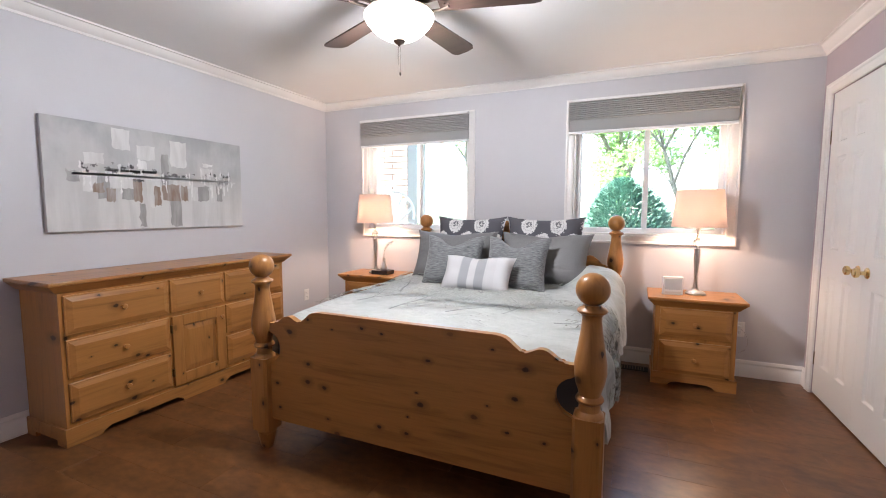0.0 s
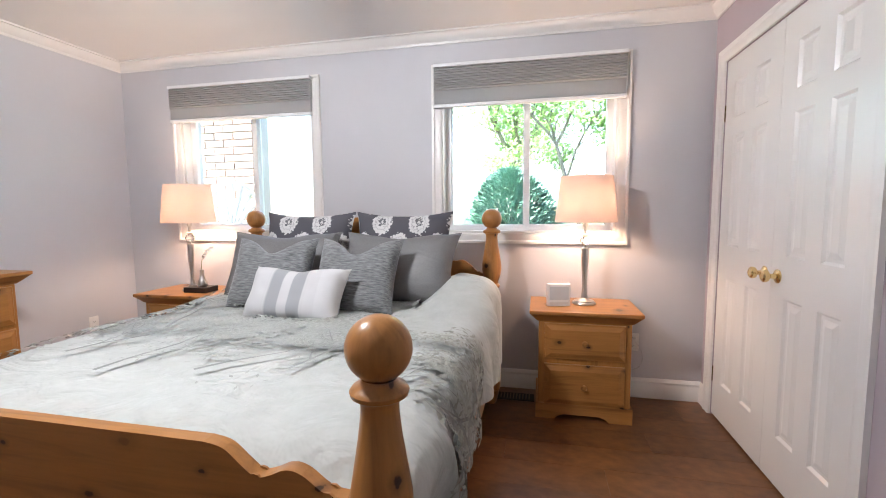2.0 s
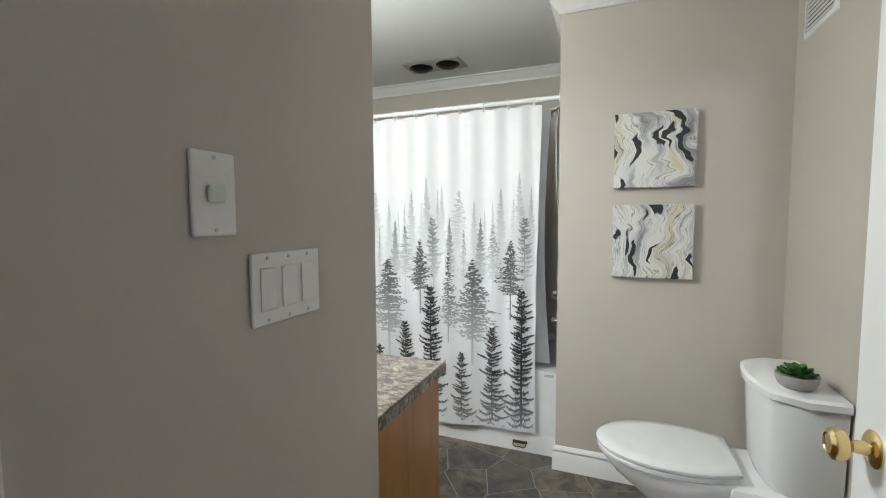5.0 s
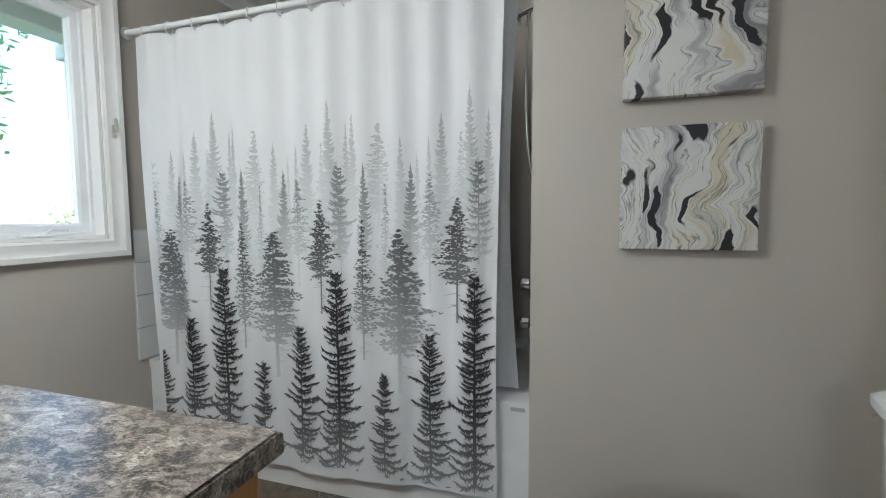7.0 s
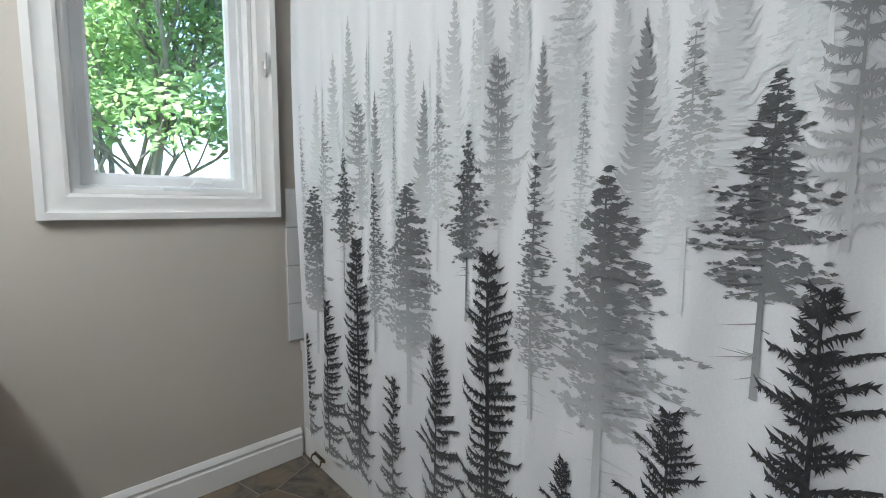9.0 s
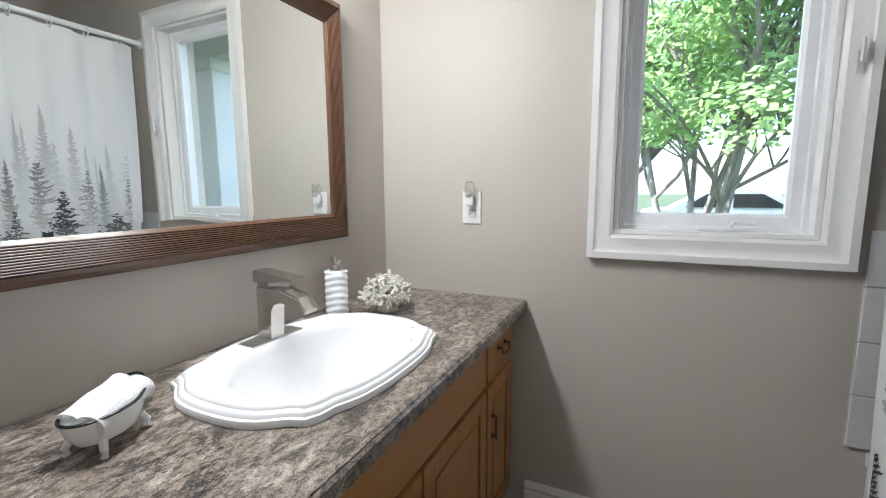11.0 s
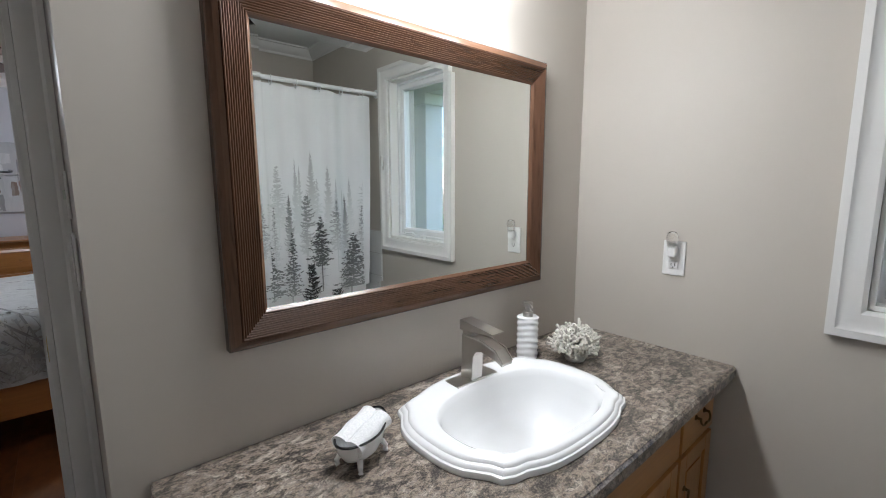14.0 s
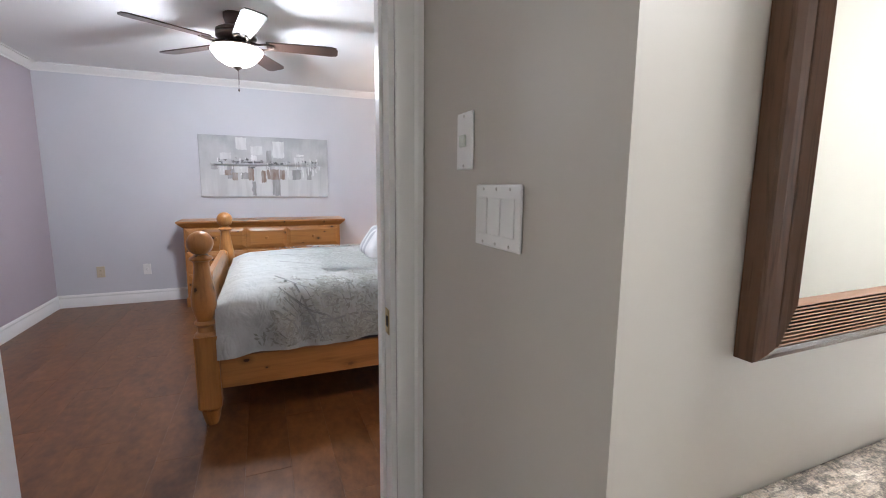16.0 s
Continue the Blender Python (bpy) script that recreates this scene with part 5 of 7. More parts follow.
for f, z in ((1.05, 0.8385), (1.015, 0.834), (0.985, 0.818), (0.92, 0.78), (0.82, 0.735), (0.64, 0.700), (0.36, 0.683), (0.12, 0.678)):
    rings.append([bm.verts.new(p) for p in bowl_ring(f, z)])
for a, b in zip(rings, rings[1:]):
    for k in range(72):
        bm.faces.new((a[k], a[(k + 1) % 72], b[(k + 1) % 72], b[k]))
bm.faces.new(rings[-1][::-1])
part("bowl", bm, "porcelain", basin, smooth=True)
part("drain", shape(lathe, [(0.024, 0.679), (0.024, 0.683), (0.020, 0.684), (0.018, 0.681), (0.001, 0.680)], 24, (SINK[0] + 0.022, SINK[1], 0)), "nickel", basin, "metal drain", True)

faucet = thing("faucet", "square brushed-nickel waterfall faucet on the basin", "faucet", pose(2.395, 3.405, 0.8365))
part("base_plate", boxes((-0.028, 0.028, -0.078, 0.078, 0, 0.006, 0.002)), "nickel", faucet)
bm = bmesh.new()
side_line = [(-0.022, 0.006), (0.022, 0.006), (0.024, 0.075), (0.034, 0.092), (0.056, 0.100), (0.105, 0.092), (0.128, 0.078), (0.131, 0.086), (0.105, 0.113), (0.06, 0.126), (-0.020, 0.130)]
faces = prism(bm, side_line, "y", -0.021, 0.021)
bmesh.ops.bevel(bm, geom=[ed for f in faces[:2] for ed in f.edges], offset=0.0015, segments=1, affect="EDGES")
part("body", bm, "nickel", faucet)
bm = bmesh.new()
prism(bm, [(0.05, 0.1285), (0.06, 0.1275), (0.106, 0.1145), (0.132, 0.088), (0.1335, 0.089), (0.108, 0.118), (0.06, 0.1315), (0.05, 0.133)], "y", -0.021, -0.018)
prism(bm, [(0.05, 0.1285), (0.06, 0.1275), (0.106, 0.1145), (0.132, 0.088), (0.1335, 0.089), (0.108, 0.118), (0.06, 0.1315), (0.05, 0.133)], "y", 0.018, 0.021)
part("spout", bm, "nickel", faucet)
bm = boxes((-0.018, 0.018, -0.018, 0.018, 0.131, 0.142, 0.001))
prism(bm, [(-0.026, 0.1425), (0.024, 0.1455), (0.098, 0.153), (0.098, 0.157), (0.024, 0.166), (-0.026, 0.171)], "y", -0.022, 0.022)
part("lever", bm, "nickel", faucet, "flat nickel lever")

# mirror
mirror = thing("wall_mirror", "large mirror in a reeded dark walnut frame above the vanity", "mirror")
profile = [(0, 0), (0, 0.025), (-0.003, 0.029), (-0.012, 0.035), (-0.022, 0.039)]
for k in range(11):
    u, out = 0.0235 + 0.0047 * k, 0.0405 - 0.0009 * k
    profile += [(-u, out - 0.0045), (-u - 0.0009, out - 0.0004), (-u - 0.0023, out + 0.0008), (-u - 0.0037, out - 0.0004)]
profile += [(-0.077, 0.028), (-0.081, 0.0235), (-0.081, 0)]
x = BATH_W + 0.002
y0, y1, z0, z1 = 2.803, 3.852, 1.040, 1.786
for name, ends, mat in (("frame_bar", ((y0, z0), (y1, z0)), "walnut_y"), ("frame_bar", ((y1, z0), (y1, z1)), "walnut_z"), ("frame_bar", ((y1, z1), (y0, z1)), "walnut_y"), ("frame_bar", ((y0, z1), (y0, z0)), "walnut_z")):
    bm = bmesh.new()
    a, b = Vector((x, *ends[0])), Vector((x, *ends[1]))
    d = (b - a).normalized()
    inward = Vector((1, 0, 0)).cross(d)
    rows = [[bm.verts.new(p + inward * -u * 1.0 + d * (-u * s) + Vector((v, 0, 0))) for u, v in profile] for p, s in ((a, 1), (b, -1))]
    for k in range(len(profile)):
        q = (k + 1) % len(profile)
        bm.faces.new((rows[0][k], rows[0][q], rows[1][q], rows[1][k]))
    part(name, bm, mat, mirror, smooth=False)
n = Nodes("silvered_glass", 0.006, 1.0)
n.colour((0.86, 0.89, 0.87))
M["mirror"] = n.m
glass_bm = bmesh.new()
gy0, gy1, gz0, gz1 = y0 + 0.078, y1 - 0.078, z0 + 0.078, z1 - 0.078
rings = [[glass_bm.verts.new(p) for p in ((gx, gy0 + i, gz0 + i), (gx, gy1 - i, gz0 + i), (gx, gy1 - i, gz1 - i), (gx, gy0 + i, gz1 - i))] for i, gx in ((0, x + 0.0236), (0.018, x + 0.0242))]
for k in range(4):
    glass_bm.faces.new((rings[0][k], rings[0][(k + 1) % 4], rings[1][(k + 1) % 4], rings[1][k]))
glass_bm.faces.new(rings[1])
part("mirror_glass", glass_bm, "mirror", mirror, "bevelled mirror glass")

# vanity light above the mirror
fixture = thing("vanity_light", "nickel bar light with three lit frosted shades above the mirror", "light fixture")
part("bar", boxes((BATH_W + 0.001, BATH_W + 0.03, 2.98, 3.60, 1.975, 2.025, 0.006)), "nickel", fixture)
for bulb_y in (3.08, 3.29, 3.50):
    shade = part("shade", shape(lathe, [(0.022, 2.04), (0.040, 2.03), (0.055, 1.99), (0.058, 1.955), (0.052, 1.925), (0.030, 1.905)], 24, (BATH_W + 0.13, bulb_y, 0)), "lit_glass", fixture, "lit frosted glass shade", True)
    shade.visible_shadow = False
    part("arm", shape(tube, [(BATH_W + 0.02, bulb_y, 2.00), (BATH_W + 0.08, bulb_y, 2.055), (BATH_W + 0.13, bulb_y, 2.038)], 0.007, 8), "nickel", fixture)

# things on the worktop
soap = thing("soap_dispenser", "white ribbed ceramic soap dispenser with a nickel pump", "soap dispenser", Matrix.Translation((2.370, 3.69, 0.8105)) @ Matrix.Diagonal((1.06, 1.06, 1.06, 1)))
bm = bmesh.new()
seg, rows = 40, 46
ringz = []
for j in range(rows + 1):
    z = 0.004 + 0.132 * j / rows
    ring = []
    for k in range(seg):
        a = 2 * math.pi * k / seg
        wave = 0.0014 * math.sin(2 * math.pi * (z / 0.019) + 1.6 * math.sin(2 * a))
        r = (0.0325 + wave) * (0.90 if j in (0, rows) else 1.0)
        ring.append(bm.verts.new((r * math.cos(a), r * math.sin(a), z)))
    ringz.append(ring)
for a, b in zip(ringz, ringz[1:]):
    for k in range(seg):
        bm.faces.new((a[k], a[(k + 1) % seg], b[(k + 1) % seg], b[k]))
bm.faces.new(ringz[0][::-1])
bm.faces.new(ringz[-1])
part("bottle", bm, "porcelain", soap, smooth=True)
bm = bmesh.new()
lathe(bm, [(0.016, 0.135), (0.016, 0.150), (0.010, 0.152), (0.009, 0.164), (0.014, 0.166), (0.014, 0.180), (0.010, 0.182)], 20)
tube(bm, [(0, 0, 0.174), (0.018, -0.012, 0.174), (0.033, -0.022, 0.168)], 0.004, 8)
part("pump", bm, "nickel", soap, "nickel pump", True)

M["coral"] = plain("coral_lime", (0.72, 0.69, 0.62), 0.8, 0, 0.15, 90, 0.3)
rng = random.Random(11)
bm = bmesh.new()
for k in range(250):
    d = Vector((rng.gauss(0, 1), rng.gauss(0, 1), abs(rng.gauss(0.25, 0.75)))).normalized()
    r = rng.uniform(0.045, 0.062) * (1 + 0.12 * d.z)
    p0 = Vector((0, 0, 0.028)) + d * 0.015
    p2 = Vector((0, 0, 0.030)) + Vector((d.x * r * 1.05, d.y * r * 1.15, d.z * r * 0.95))
    mid = (p0 + p2) / 2 + Vector((rng.gauss(0, 0.005), rng.gauss(0, 0.005), rng.gauss(0, 0.005)))
    tube(bm, [p0, mid, p2], [0.006, 0.0042, 0.0048], 6)
    for _ in range(2):
        q = p2 + Vector((rng.gauss(0, 0.007), rng.gauss(0, 0.007), rng.gauss(0.002, 0.006)))
        tube(bm, [mid, q], [0.0035, 0.0042], 5)
lathe(bm, [(0.028, 0.0), (0.031, 0.006), (0.022, 0.020), (0.01, 0.026)], 12)
coral = tagged(part("coral", bm, "coral", smooth=True), "white branching coral piece on the worktop", "coral")
coral.matrix_world = Matrix.Translation((2.482, 3.80, 0.8105)) @ Matrix.Diagonal((1.12, 1.12, 1.30, 1.0))

dish = thing("soap_dish", "white enamel clawfoot tub dish with a black rim and rolled towel", "soap dish", pose(2.475, 2.999, 0.8105, 0, 0, 112) @ Matrix.Diagonal((1.10, 1.10, 0.93, 1)))


def tub_ring(f, z, lift=0.0):
    out = []
    for k in range(40):
        a = 2 * math.pi * k / 40
        x, y = 0.063 * f * math.cos(a), 0.038 * f * math.sin(a)
        out.append((x, y, z + lift * max(0.0, math.cos(a)) ** 2))
    return out


bm = bmesh.new()
rings = [[bm.verts.new(p) for p in tub_ring(f, z, l)] for f, z, l in ((0.45, 0.018, 0), (0.72, 0.021, 0), (0.90, 0.040, 0.004), (1.0, 0.064, 0.022), (0.96, 0.064, 0.022), (0.84, 0.042, 0.004), (0.4, 0.024, 0))]
for a, b in zip(rings, rings[1:]):
    for k in range(40):
        bm.faces.new((a[k], a[(k + 1) % 40], b[(k + 1) % 40], b[k]))
bm.faces.new(rings[0][::-1])
bm.faces.new(rings[-1])
part("tub", bm, "porcelain", dish, smooth=True)
part("rim", shape(tube, tub_ring(0.985, 0.066, 0.022) + tub_ring(0.985, 0.066, 0.022)[:1], 0.0026, 8), plain("black_enamel", (0.015, 0.015, 0.016), 0.25), dish, "black rim", True)
for fx, fy in ((0.034, 0.022), (0.034, -0.022), (-0.034, 0.022), (-0.034, -0.022)):
    part("foot", shape(tube, [(fx, fy, 0.028), (fx * 1.18, fy * 1.25, 0.014), (fx * 1.12, fy * 1.2, 0.004), (fx * 1.25, fy * 1.35, 0.003)], [0.006, 0.005, 0.004, 0.005], 8), "porcelain", dish, smooth=True)
M["towel"] = cloth("white_towel", (0.68, 0.68, 0.68), (0.80, 0.80, 0.80), 260, bump=0.8)
bm = bmesh.new()
for oy in (-0.014, 0.015):
    rr = [(0.002, -0.050)] + [(0.0205 + 0.0012 * math.sin(5 * q), -0.048 + 0.096 * q / 8) for q in range(9)] + [(0.002, 0.050)]
    lathe(bm, rr, 20, (0.004, oy, 0.062 + 0.003 * (oy > 0)), pose(0, 0, 0, 0, 80))
towel = tagged(part("hand_towel", bm, "towel", smooth=True), "rolled white hand towel lying in the dish", "towel")
towel.matrix_world = dish.matrix_world.copy()

night = wall_plate("wall_outlet", "white outlet with a clear plug-in night light", 0.072, 0.118, pose(2.645, NORTH - 0.001, 1.132), [("socket", 0, 0.022), ("socket", 0, -0.022)], category="outlet")
body = part("night_light", boxes((-0.014, 0.014, -0.036, -0.0095, 0.006, 0.045, 0.006)), "plastic", night, "white night light body")
part("lens", shape(lathe, [(0.014, 0.040), (0.017, 0.055), (0.018, 0.075), (0.015, 0.088), (0.005, 0.093)], 20, (0, -0.028, 0)), "crystal", body, "clear dome lens", True)

# toilet: bowl points north, tank against the south wall
M["seat"] = plain("seat_plastic", (0.78, 0.78, 0.775), 0.15)
toilet = thing("toilet", "white two-piece toilet with its lid closed", "toilet", Matrix.Translation((3.285, BATH_S, 0)))


def oval(front, backy, half, n=40, squeeze=1.0):
    """An egg outline: rounded at the front, straight across the back."""
    pts = []
    mid = backy + (front - backy) * 0.42
    for k in range(n + 1):
        a = math.pi * k / n
        pts.append((half * math.cos(a), mid + (front - mid) * math.sin(a) ** 0.9))
    for k in range(1, 8):
        t = k / 8
        pts.append((-half + half * 0.28 * t * t, mid + (backy - mid) * t))
    pts += [(-half * 0.72, backy), (half * 0.72, backy)]
    for k in range(1, 8):
        t = 1 - k / 8
        pts.append((half - half * 0.28 * t * t, mid + (backy - mid) * t))
    return pts


def loft(bm, outlines):
    rings = [[bm.verts.new((x, y, z)) for x, y in o] for o, z in outlines]
    for a, b in zip(rings, rings[1:]):
        for k in range(len(a)):
            bm.faces.new((a[k], a[(k + 1) % len(a)], b[(k + 1) % len(a)], b[k]))
    bm.faces.new(rings[0][::-1])
    bm.faces.new(rings[-1])


bm = bmesh.new()
loft(bm, [(oval(0.50, 0.16, 0.105), 0.0), (oval(0.50, 0.16, 0.105), 0.03), (oval(0.49, 0.18, 0.095), 0.12), (oval(0.56, 0.18, 0.12), 0.22), (oval(0.68, 0.20, 0.165), 0.32), (oval(0.725, 0.22, 0.178), 0.375), (oval(0.725, 0.22, 0.178), 0.392)])
part("bowl", bm, "porcelain", toilet, smooth=True)
part("deck", boxes((-0.17, 0.17, 0.02, 0.30, 0.30, 0.391, 0.02)), "porcelain", toilet, smooth=True)
bm = bmesh.new()
loft(bm, [(oval(0.735, 0.275, 0.182), 0.393), (oval(0.742, 0.272, 0.188), 0.398), (oval(0.742, 0.272, 0.188), 0.410), (oval(0.738, 0.274, 0.184), 0.414)])
part("seat", bm, "seat", toilet, smooth=True)
bm = bmesh.new()
loft(bm, [(oval(0.735, 0.262, 0.182), 0.4165), (oval(0.745, 0.258, 0.190), 0.421), (oval(0.745, 0.258, 0.190), 0.430), (oval(0.735, 0.264, 0.182), 0.437), (oval(0.68, 0.30, 0.145), 0.441)])
part("lid", bm, "seat", toilet, "closed white lid", True)


def tank_outline(w, d, bow, grow=0.0):
    pts = [(w / 2 + grow, 0.008 - 0.0), (w / 2 + grow, d * 0.62)]
    for k in range(13):
        t = 1 - 2 * k / 12
        pts.append(((w / 2 - 0.05 + grow) * t, d + bow * (1 - t * t) + grow))
    return pts + [(-w / 2 - grow, d * 0.62), (-w / 2 - grow, 0.008)]


bm = bmesh.new()
loft(bm, [(tank_outline(0.37, 0.165, 0.025), 0.395), (tank_outline(0.40, 0.18, 0.03), 0.45), (tank_outline(0.425, 0.19, 0.032), 0.722)])
part("tank", bm, "porcelain", toilet, smooth=True)
bm = bmesh.new()
loft(bm, [(tank_outline(0.425, 0.19, 0.032, 0.008), 0.7225), (tank_outline(0.425, 0.19, 0.032, 0.014), 0.728), (tank_outline(0.425, 0.19, 0.032, 0.014), 0.748), (tank_outline(0.425, 0.19, 0.032, 0.004), 0.757)])
part("tank_lid", bm, "porcelain", toilet, smooth=True)
bm = bmesh.new()
lathe(bm, [(0.012, 0), (0.012, 0.008), (0.006, 0.012)], 14, (0.2135, 0.12, 0.685), pose(0, 0, 0, 0, 90))
tube(bm, [(0.222, 0.12, 0.685), (0.226, 0.17, 0.68)], 0.005, 8)
part("flush_lever", bm, "nickel", toilet, "chrome flush lever", True)

plant = thing("potted_succulent", "small green succulent in a grey concrete bowl on the tank", "plant", Matrix.Translation((3.17, BATH_S + 0.115, 0.7575)))
part("pot", shape(lathe, [(0.040, 0), (0.052, 0.010), (0.060, 0.030), (0.061, 0.046), (0.056, 0.046), (0.053, 0.040), (0.001, 0.039)], 32), plain("concrete", (0.42, 0.40, 0.38), 0.85, 0, 0.18, 30, 0.3), plant, "grey concrete bowl", True)
n = Nodes("succulent_leaf", 0.4)
n.colour(n.ramp(n.noise((1, 1, 1), 40, 3), [(0.3, (0.035, 0.115, 0.02)), (0.7, (0.12, 0.30, 0.05))]))
M["succulent"] = n.m
for ring_n, length, lift, z in ((10, 0.058, 12, 0.042), (8, 0.050, 26, 0.046), (6, 0.036, 48, 0.050), (4, 0.024, 70, 0.052)):
    for k in range(ring_n):
        m = Matrix.Translation((0, 0, z)) @ pose(0, 0, 0, 0, -lift - 5 * (k % 2), 360 * k / ring_n + 11 * ring_n)
        bm = bmesh.new()
        rows = []
        for t, w, h in ((0, 0.005, 0.003), (0.35, 0.012, 0.005), (0.7, 0.014, 0.005), (0.9, 0.008, 0.004), (1.0, 0.001, 0.001)):
            rows.append([bm.verts.new(m @ Vector(p)) for p in ((t * length, w, 0.002), (t * length, 0, -h), (t * length, -w, 0.002), (t * length, 0, h * 0.3))])
        for a, b in zip(rows, rows[1:]):
            for q in range(4):
                bm.faces.new((a[q], a[(q + 1) % 4], b[(q + 1) % 4], b[q]))
        part("leaf", bm, "succulent", plant, smooth=True)

# canvases
n = Nodes("agate_paint", 0.5)
rand = n.scatter()
sway = n.maths("MULTIPLY", n.maths("SUBTRACT", n.noise((1, 3.0, 6.5), 1.0, 2, 0.5, 0.4), 0.5), 0.26)
ripple = n.maths("MULTIPLY", n.maths("SUBTRACT", n.noise((1, 14, 22), 1.0, 3), 0.5), 0.035)
across = n.maths("ADD", n.axis("y"), n.maths("ADD", sway, ripple))


def flow(pitch, drift, detail, shift):
    """Streaks that run down the canvas along the swaying lines."""
    at = n.t.nodes.new("ShaderNodeCombineXYZ")
    n.link(n.maths("ADD", n.maths("MULTIPLY", across, pitch), shift), at.inputs[0])
    n.link(n.maths("MULTIPLY", n.axis("z"), drift), at.inputs[1])
    n.link(rand, at.inputs[2])
    tex = n.t.nodes.new("ShaderNodeTexNoise")
    tex.inputs["Scale"].default_value, tex.inputs["Detail"].default_value = 1.0, detail
    n.link(at.outputs[0], tex.inputs["Vector"])
    return tex.outputs["Fac"]


wide, fine_lines, ink = flow(16, 2.6, 2, 0.0), flow(44, 3.0, 4, 7.3), flow(21, 5.5, 1, 31.7)
tone = n.ramp(wide, [(0.30, (0.27, 0.26, 0.265)), (0.40, (0.47, 0.46, 0.455)), (0.47, (0.66, 0.655, 0.64)), (0.55, (0.68, 0.665, 0.61)), (0.61, (0.60, 0.54, 0.40)), (0.66, (0.64, 0.61, 0.53)), (0.75, (0.40, 0.39, 0.385))])
tone = n.mix(n.ramp(fine_lines, [(0.40, 0.0), (0.47, 0.0), (0.49, 0.75), (0.51, 0.0), (0.60, 0.0), (0.66, 0.35)]), tone, (0.10, 0.095, 0.09))
tone = n.mix(n.ramp(ink, [(0.60, 0.0), (0.625, 1.0)]), tone, (0.014, 0.014, 0.017))
n.colour(tone)
n.bump(fine_lines, 0.15, 0.002)
M["agate"] = n.m
for z0, label in ((1.466, "square agate-patterned canvas in black, grey and cream, upper one"), (1.041, "square agate-patterned canvas in black, grey and cream, lower one")):
    c = thing("canvas_painting", label, "painting", Matrix.Translation((0, 0, z0)), "small canvases")
    part("canvas", boxes((3.664, 3.697, 1.757, 2.101, 0, 0.345, 0.003)), "agate", c)
    part("stretcher", boxes((3.6975, 3.6995, 1.77, 2.08, 0.02, 0.33)), "pine_plain_y", c)

# tub, curtain and rod
M["acrylic"] = plain("tub_acrylic", (0.78, 0.78, 0.78), 0.2)
tub = thing("bathtub", "white alcove bathtub with a panelled apron", "bathtub")
TX = 3.805
bm = boxes((TX, TX + 0.05, 2.362, NORTH - 0.001, 0.0, 0.440))
part("apron", bm, "acrylic", tub)
bm = bmesh.new()
o = [(TX - 0.006, 2.362), (BATH_E - 0.002, 2.362), (BATH_E - 0.002, NORTH - 0.001), (TX - 0.006, NORTH - 0.001)]
i = [(TX + 0.09, 2.47), (BATH_E - 0.08, 2.47), (BATH_E - 0.08, NORTH - 0.12), (TX + 0.09, NORTH - 0.12)]
j = [(TX + 0.14, 2.56), (BATH_E - 0.13, 2.56), (BATH_E - 0.13, NORTH - 0.2), (TX + 0.14, NORTH - 0.2)]
loops = [[bm.verts.new((x, y, z)) for x, y in loop] for loop, z in ((o, 0.441), (o, 0.480), (i, 0.480), (j, 0.08))]
for a, b in zip(loops, loops[1:]):
    for k in range(4):
        bm.faces.new((a[k], a[(k + 1) % 4], b[(k + 1) % 4], b[k]))
bm.faces.new(loops[-1])
bm.faces.new(loops[0][::-1])
part("rim", bm, "acrylic", tub)
part("badge", boxes((TX - 0.0075, TX - 0.0062, 2.385, 2.435, 0.452, 0.466)), plain("grey_badge", (0.45, 0.45, 0.45), 0.4), tub, "small grey badge")
skirt = part("skirting", shape(moulding, [(TX - 0.001, 2.3765, 0), (TX - 0.001, NORTH - 0.016, 0)][::-1], BASE_LOW, (0, 0, 1)), "trim", tub, "white moulded skirting along the apron")
for py in (2.566, 3.962):
    m = Matrix.Translation((TX - 0.016, py, 0.062)) @ pose(0, 0, 0, 0, 0, 180)
    bm = bail_pull(0, (0, 0, 0))
    bm.transform(m)
    box(bm, TX - 0.019, TX - 0.0155, py - 0.034, py + 0.034, 0.052, 0.070, 0.002)
    part("pull", bm, "old_brass", skirt, "antique brass bail pull", True)

ROD_X, ROD_Z = 3.772, 1.947
rod = thing("curtain_rod", "white shower curtain rod with rings", "curtain rod")
part("tube", shape(tube, [(ROD_X, 2.363, ROD_Z), (ROD_X, NORTH - 0.002, ROD_Z)], 0.0125, 16), "vinyl", rod, smooth=True)
for ry in (2.364, NORTH - 0.010):
    part("flange", shape(lathe, [(0.026, 0), (0.026, 0.005), (0.016, 0.008)], 20, (ROD_X, ry, ROD_Z), pose(0, 0, 0, -90)), "vinyl", rod, smooth=True)
for k in range(12):
    ry = 2.50 + 0.138 * k
    ring = [(ROD_X + 0.020 * math.cos(a), ry, ROD_Z - 0.010 + 0.025 * math.sin(a)) for a in [0.5236 * q for q in range(13)]]
    part("ring", shape(tube, ring, 0.0028, 6), "vinyl", rod)


def curtain_x(y, z):
    """The cloth's depth: soft pleats that deepen upwards."""
    f = 0.30 + 0.7 * max(0.0, (z - 0.1) / 1.8)
    near_north = max(0.0, (y - 3.6) / 0.45)
    return ROD_X - 0.004 + 0.014 * f * math.sin(y * 45.5 + 0.8 * math.sin(z * 1.1)) + 0.006 * math.sin(y * 21 + z * 1.3) + 0.020 * near_north * math.sin(y * 29 + z) * f + 0.004 * noise.noise(Vector((y * 5, z * 3, 0)))


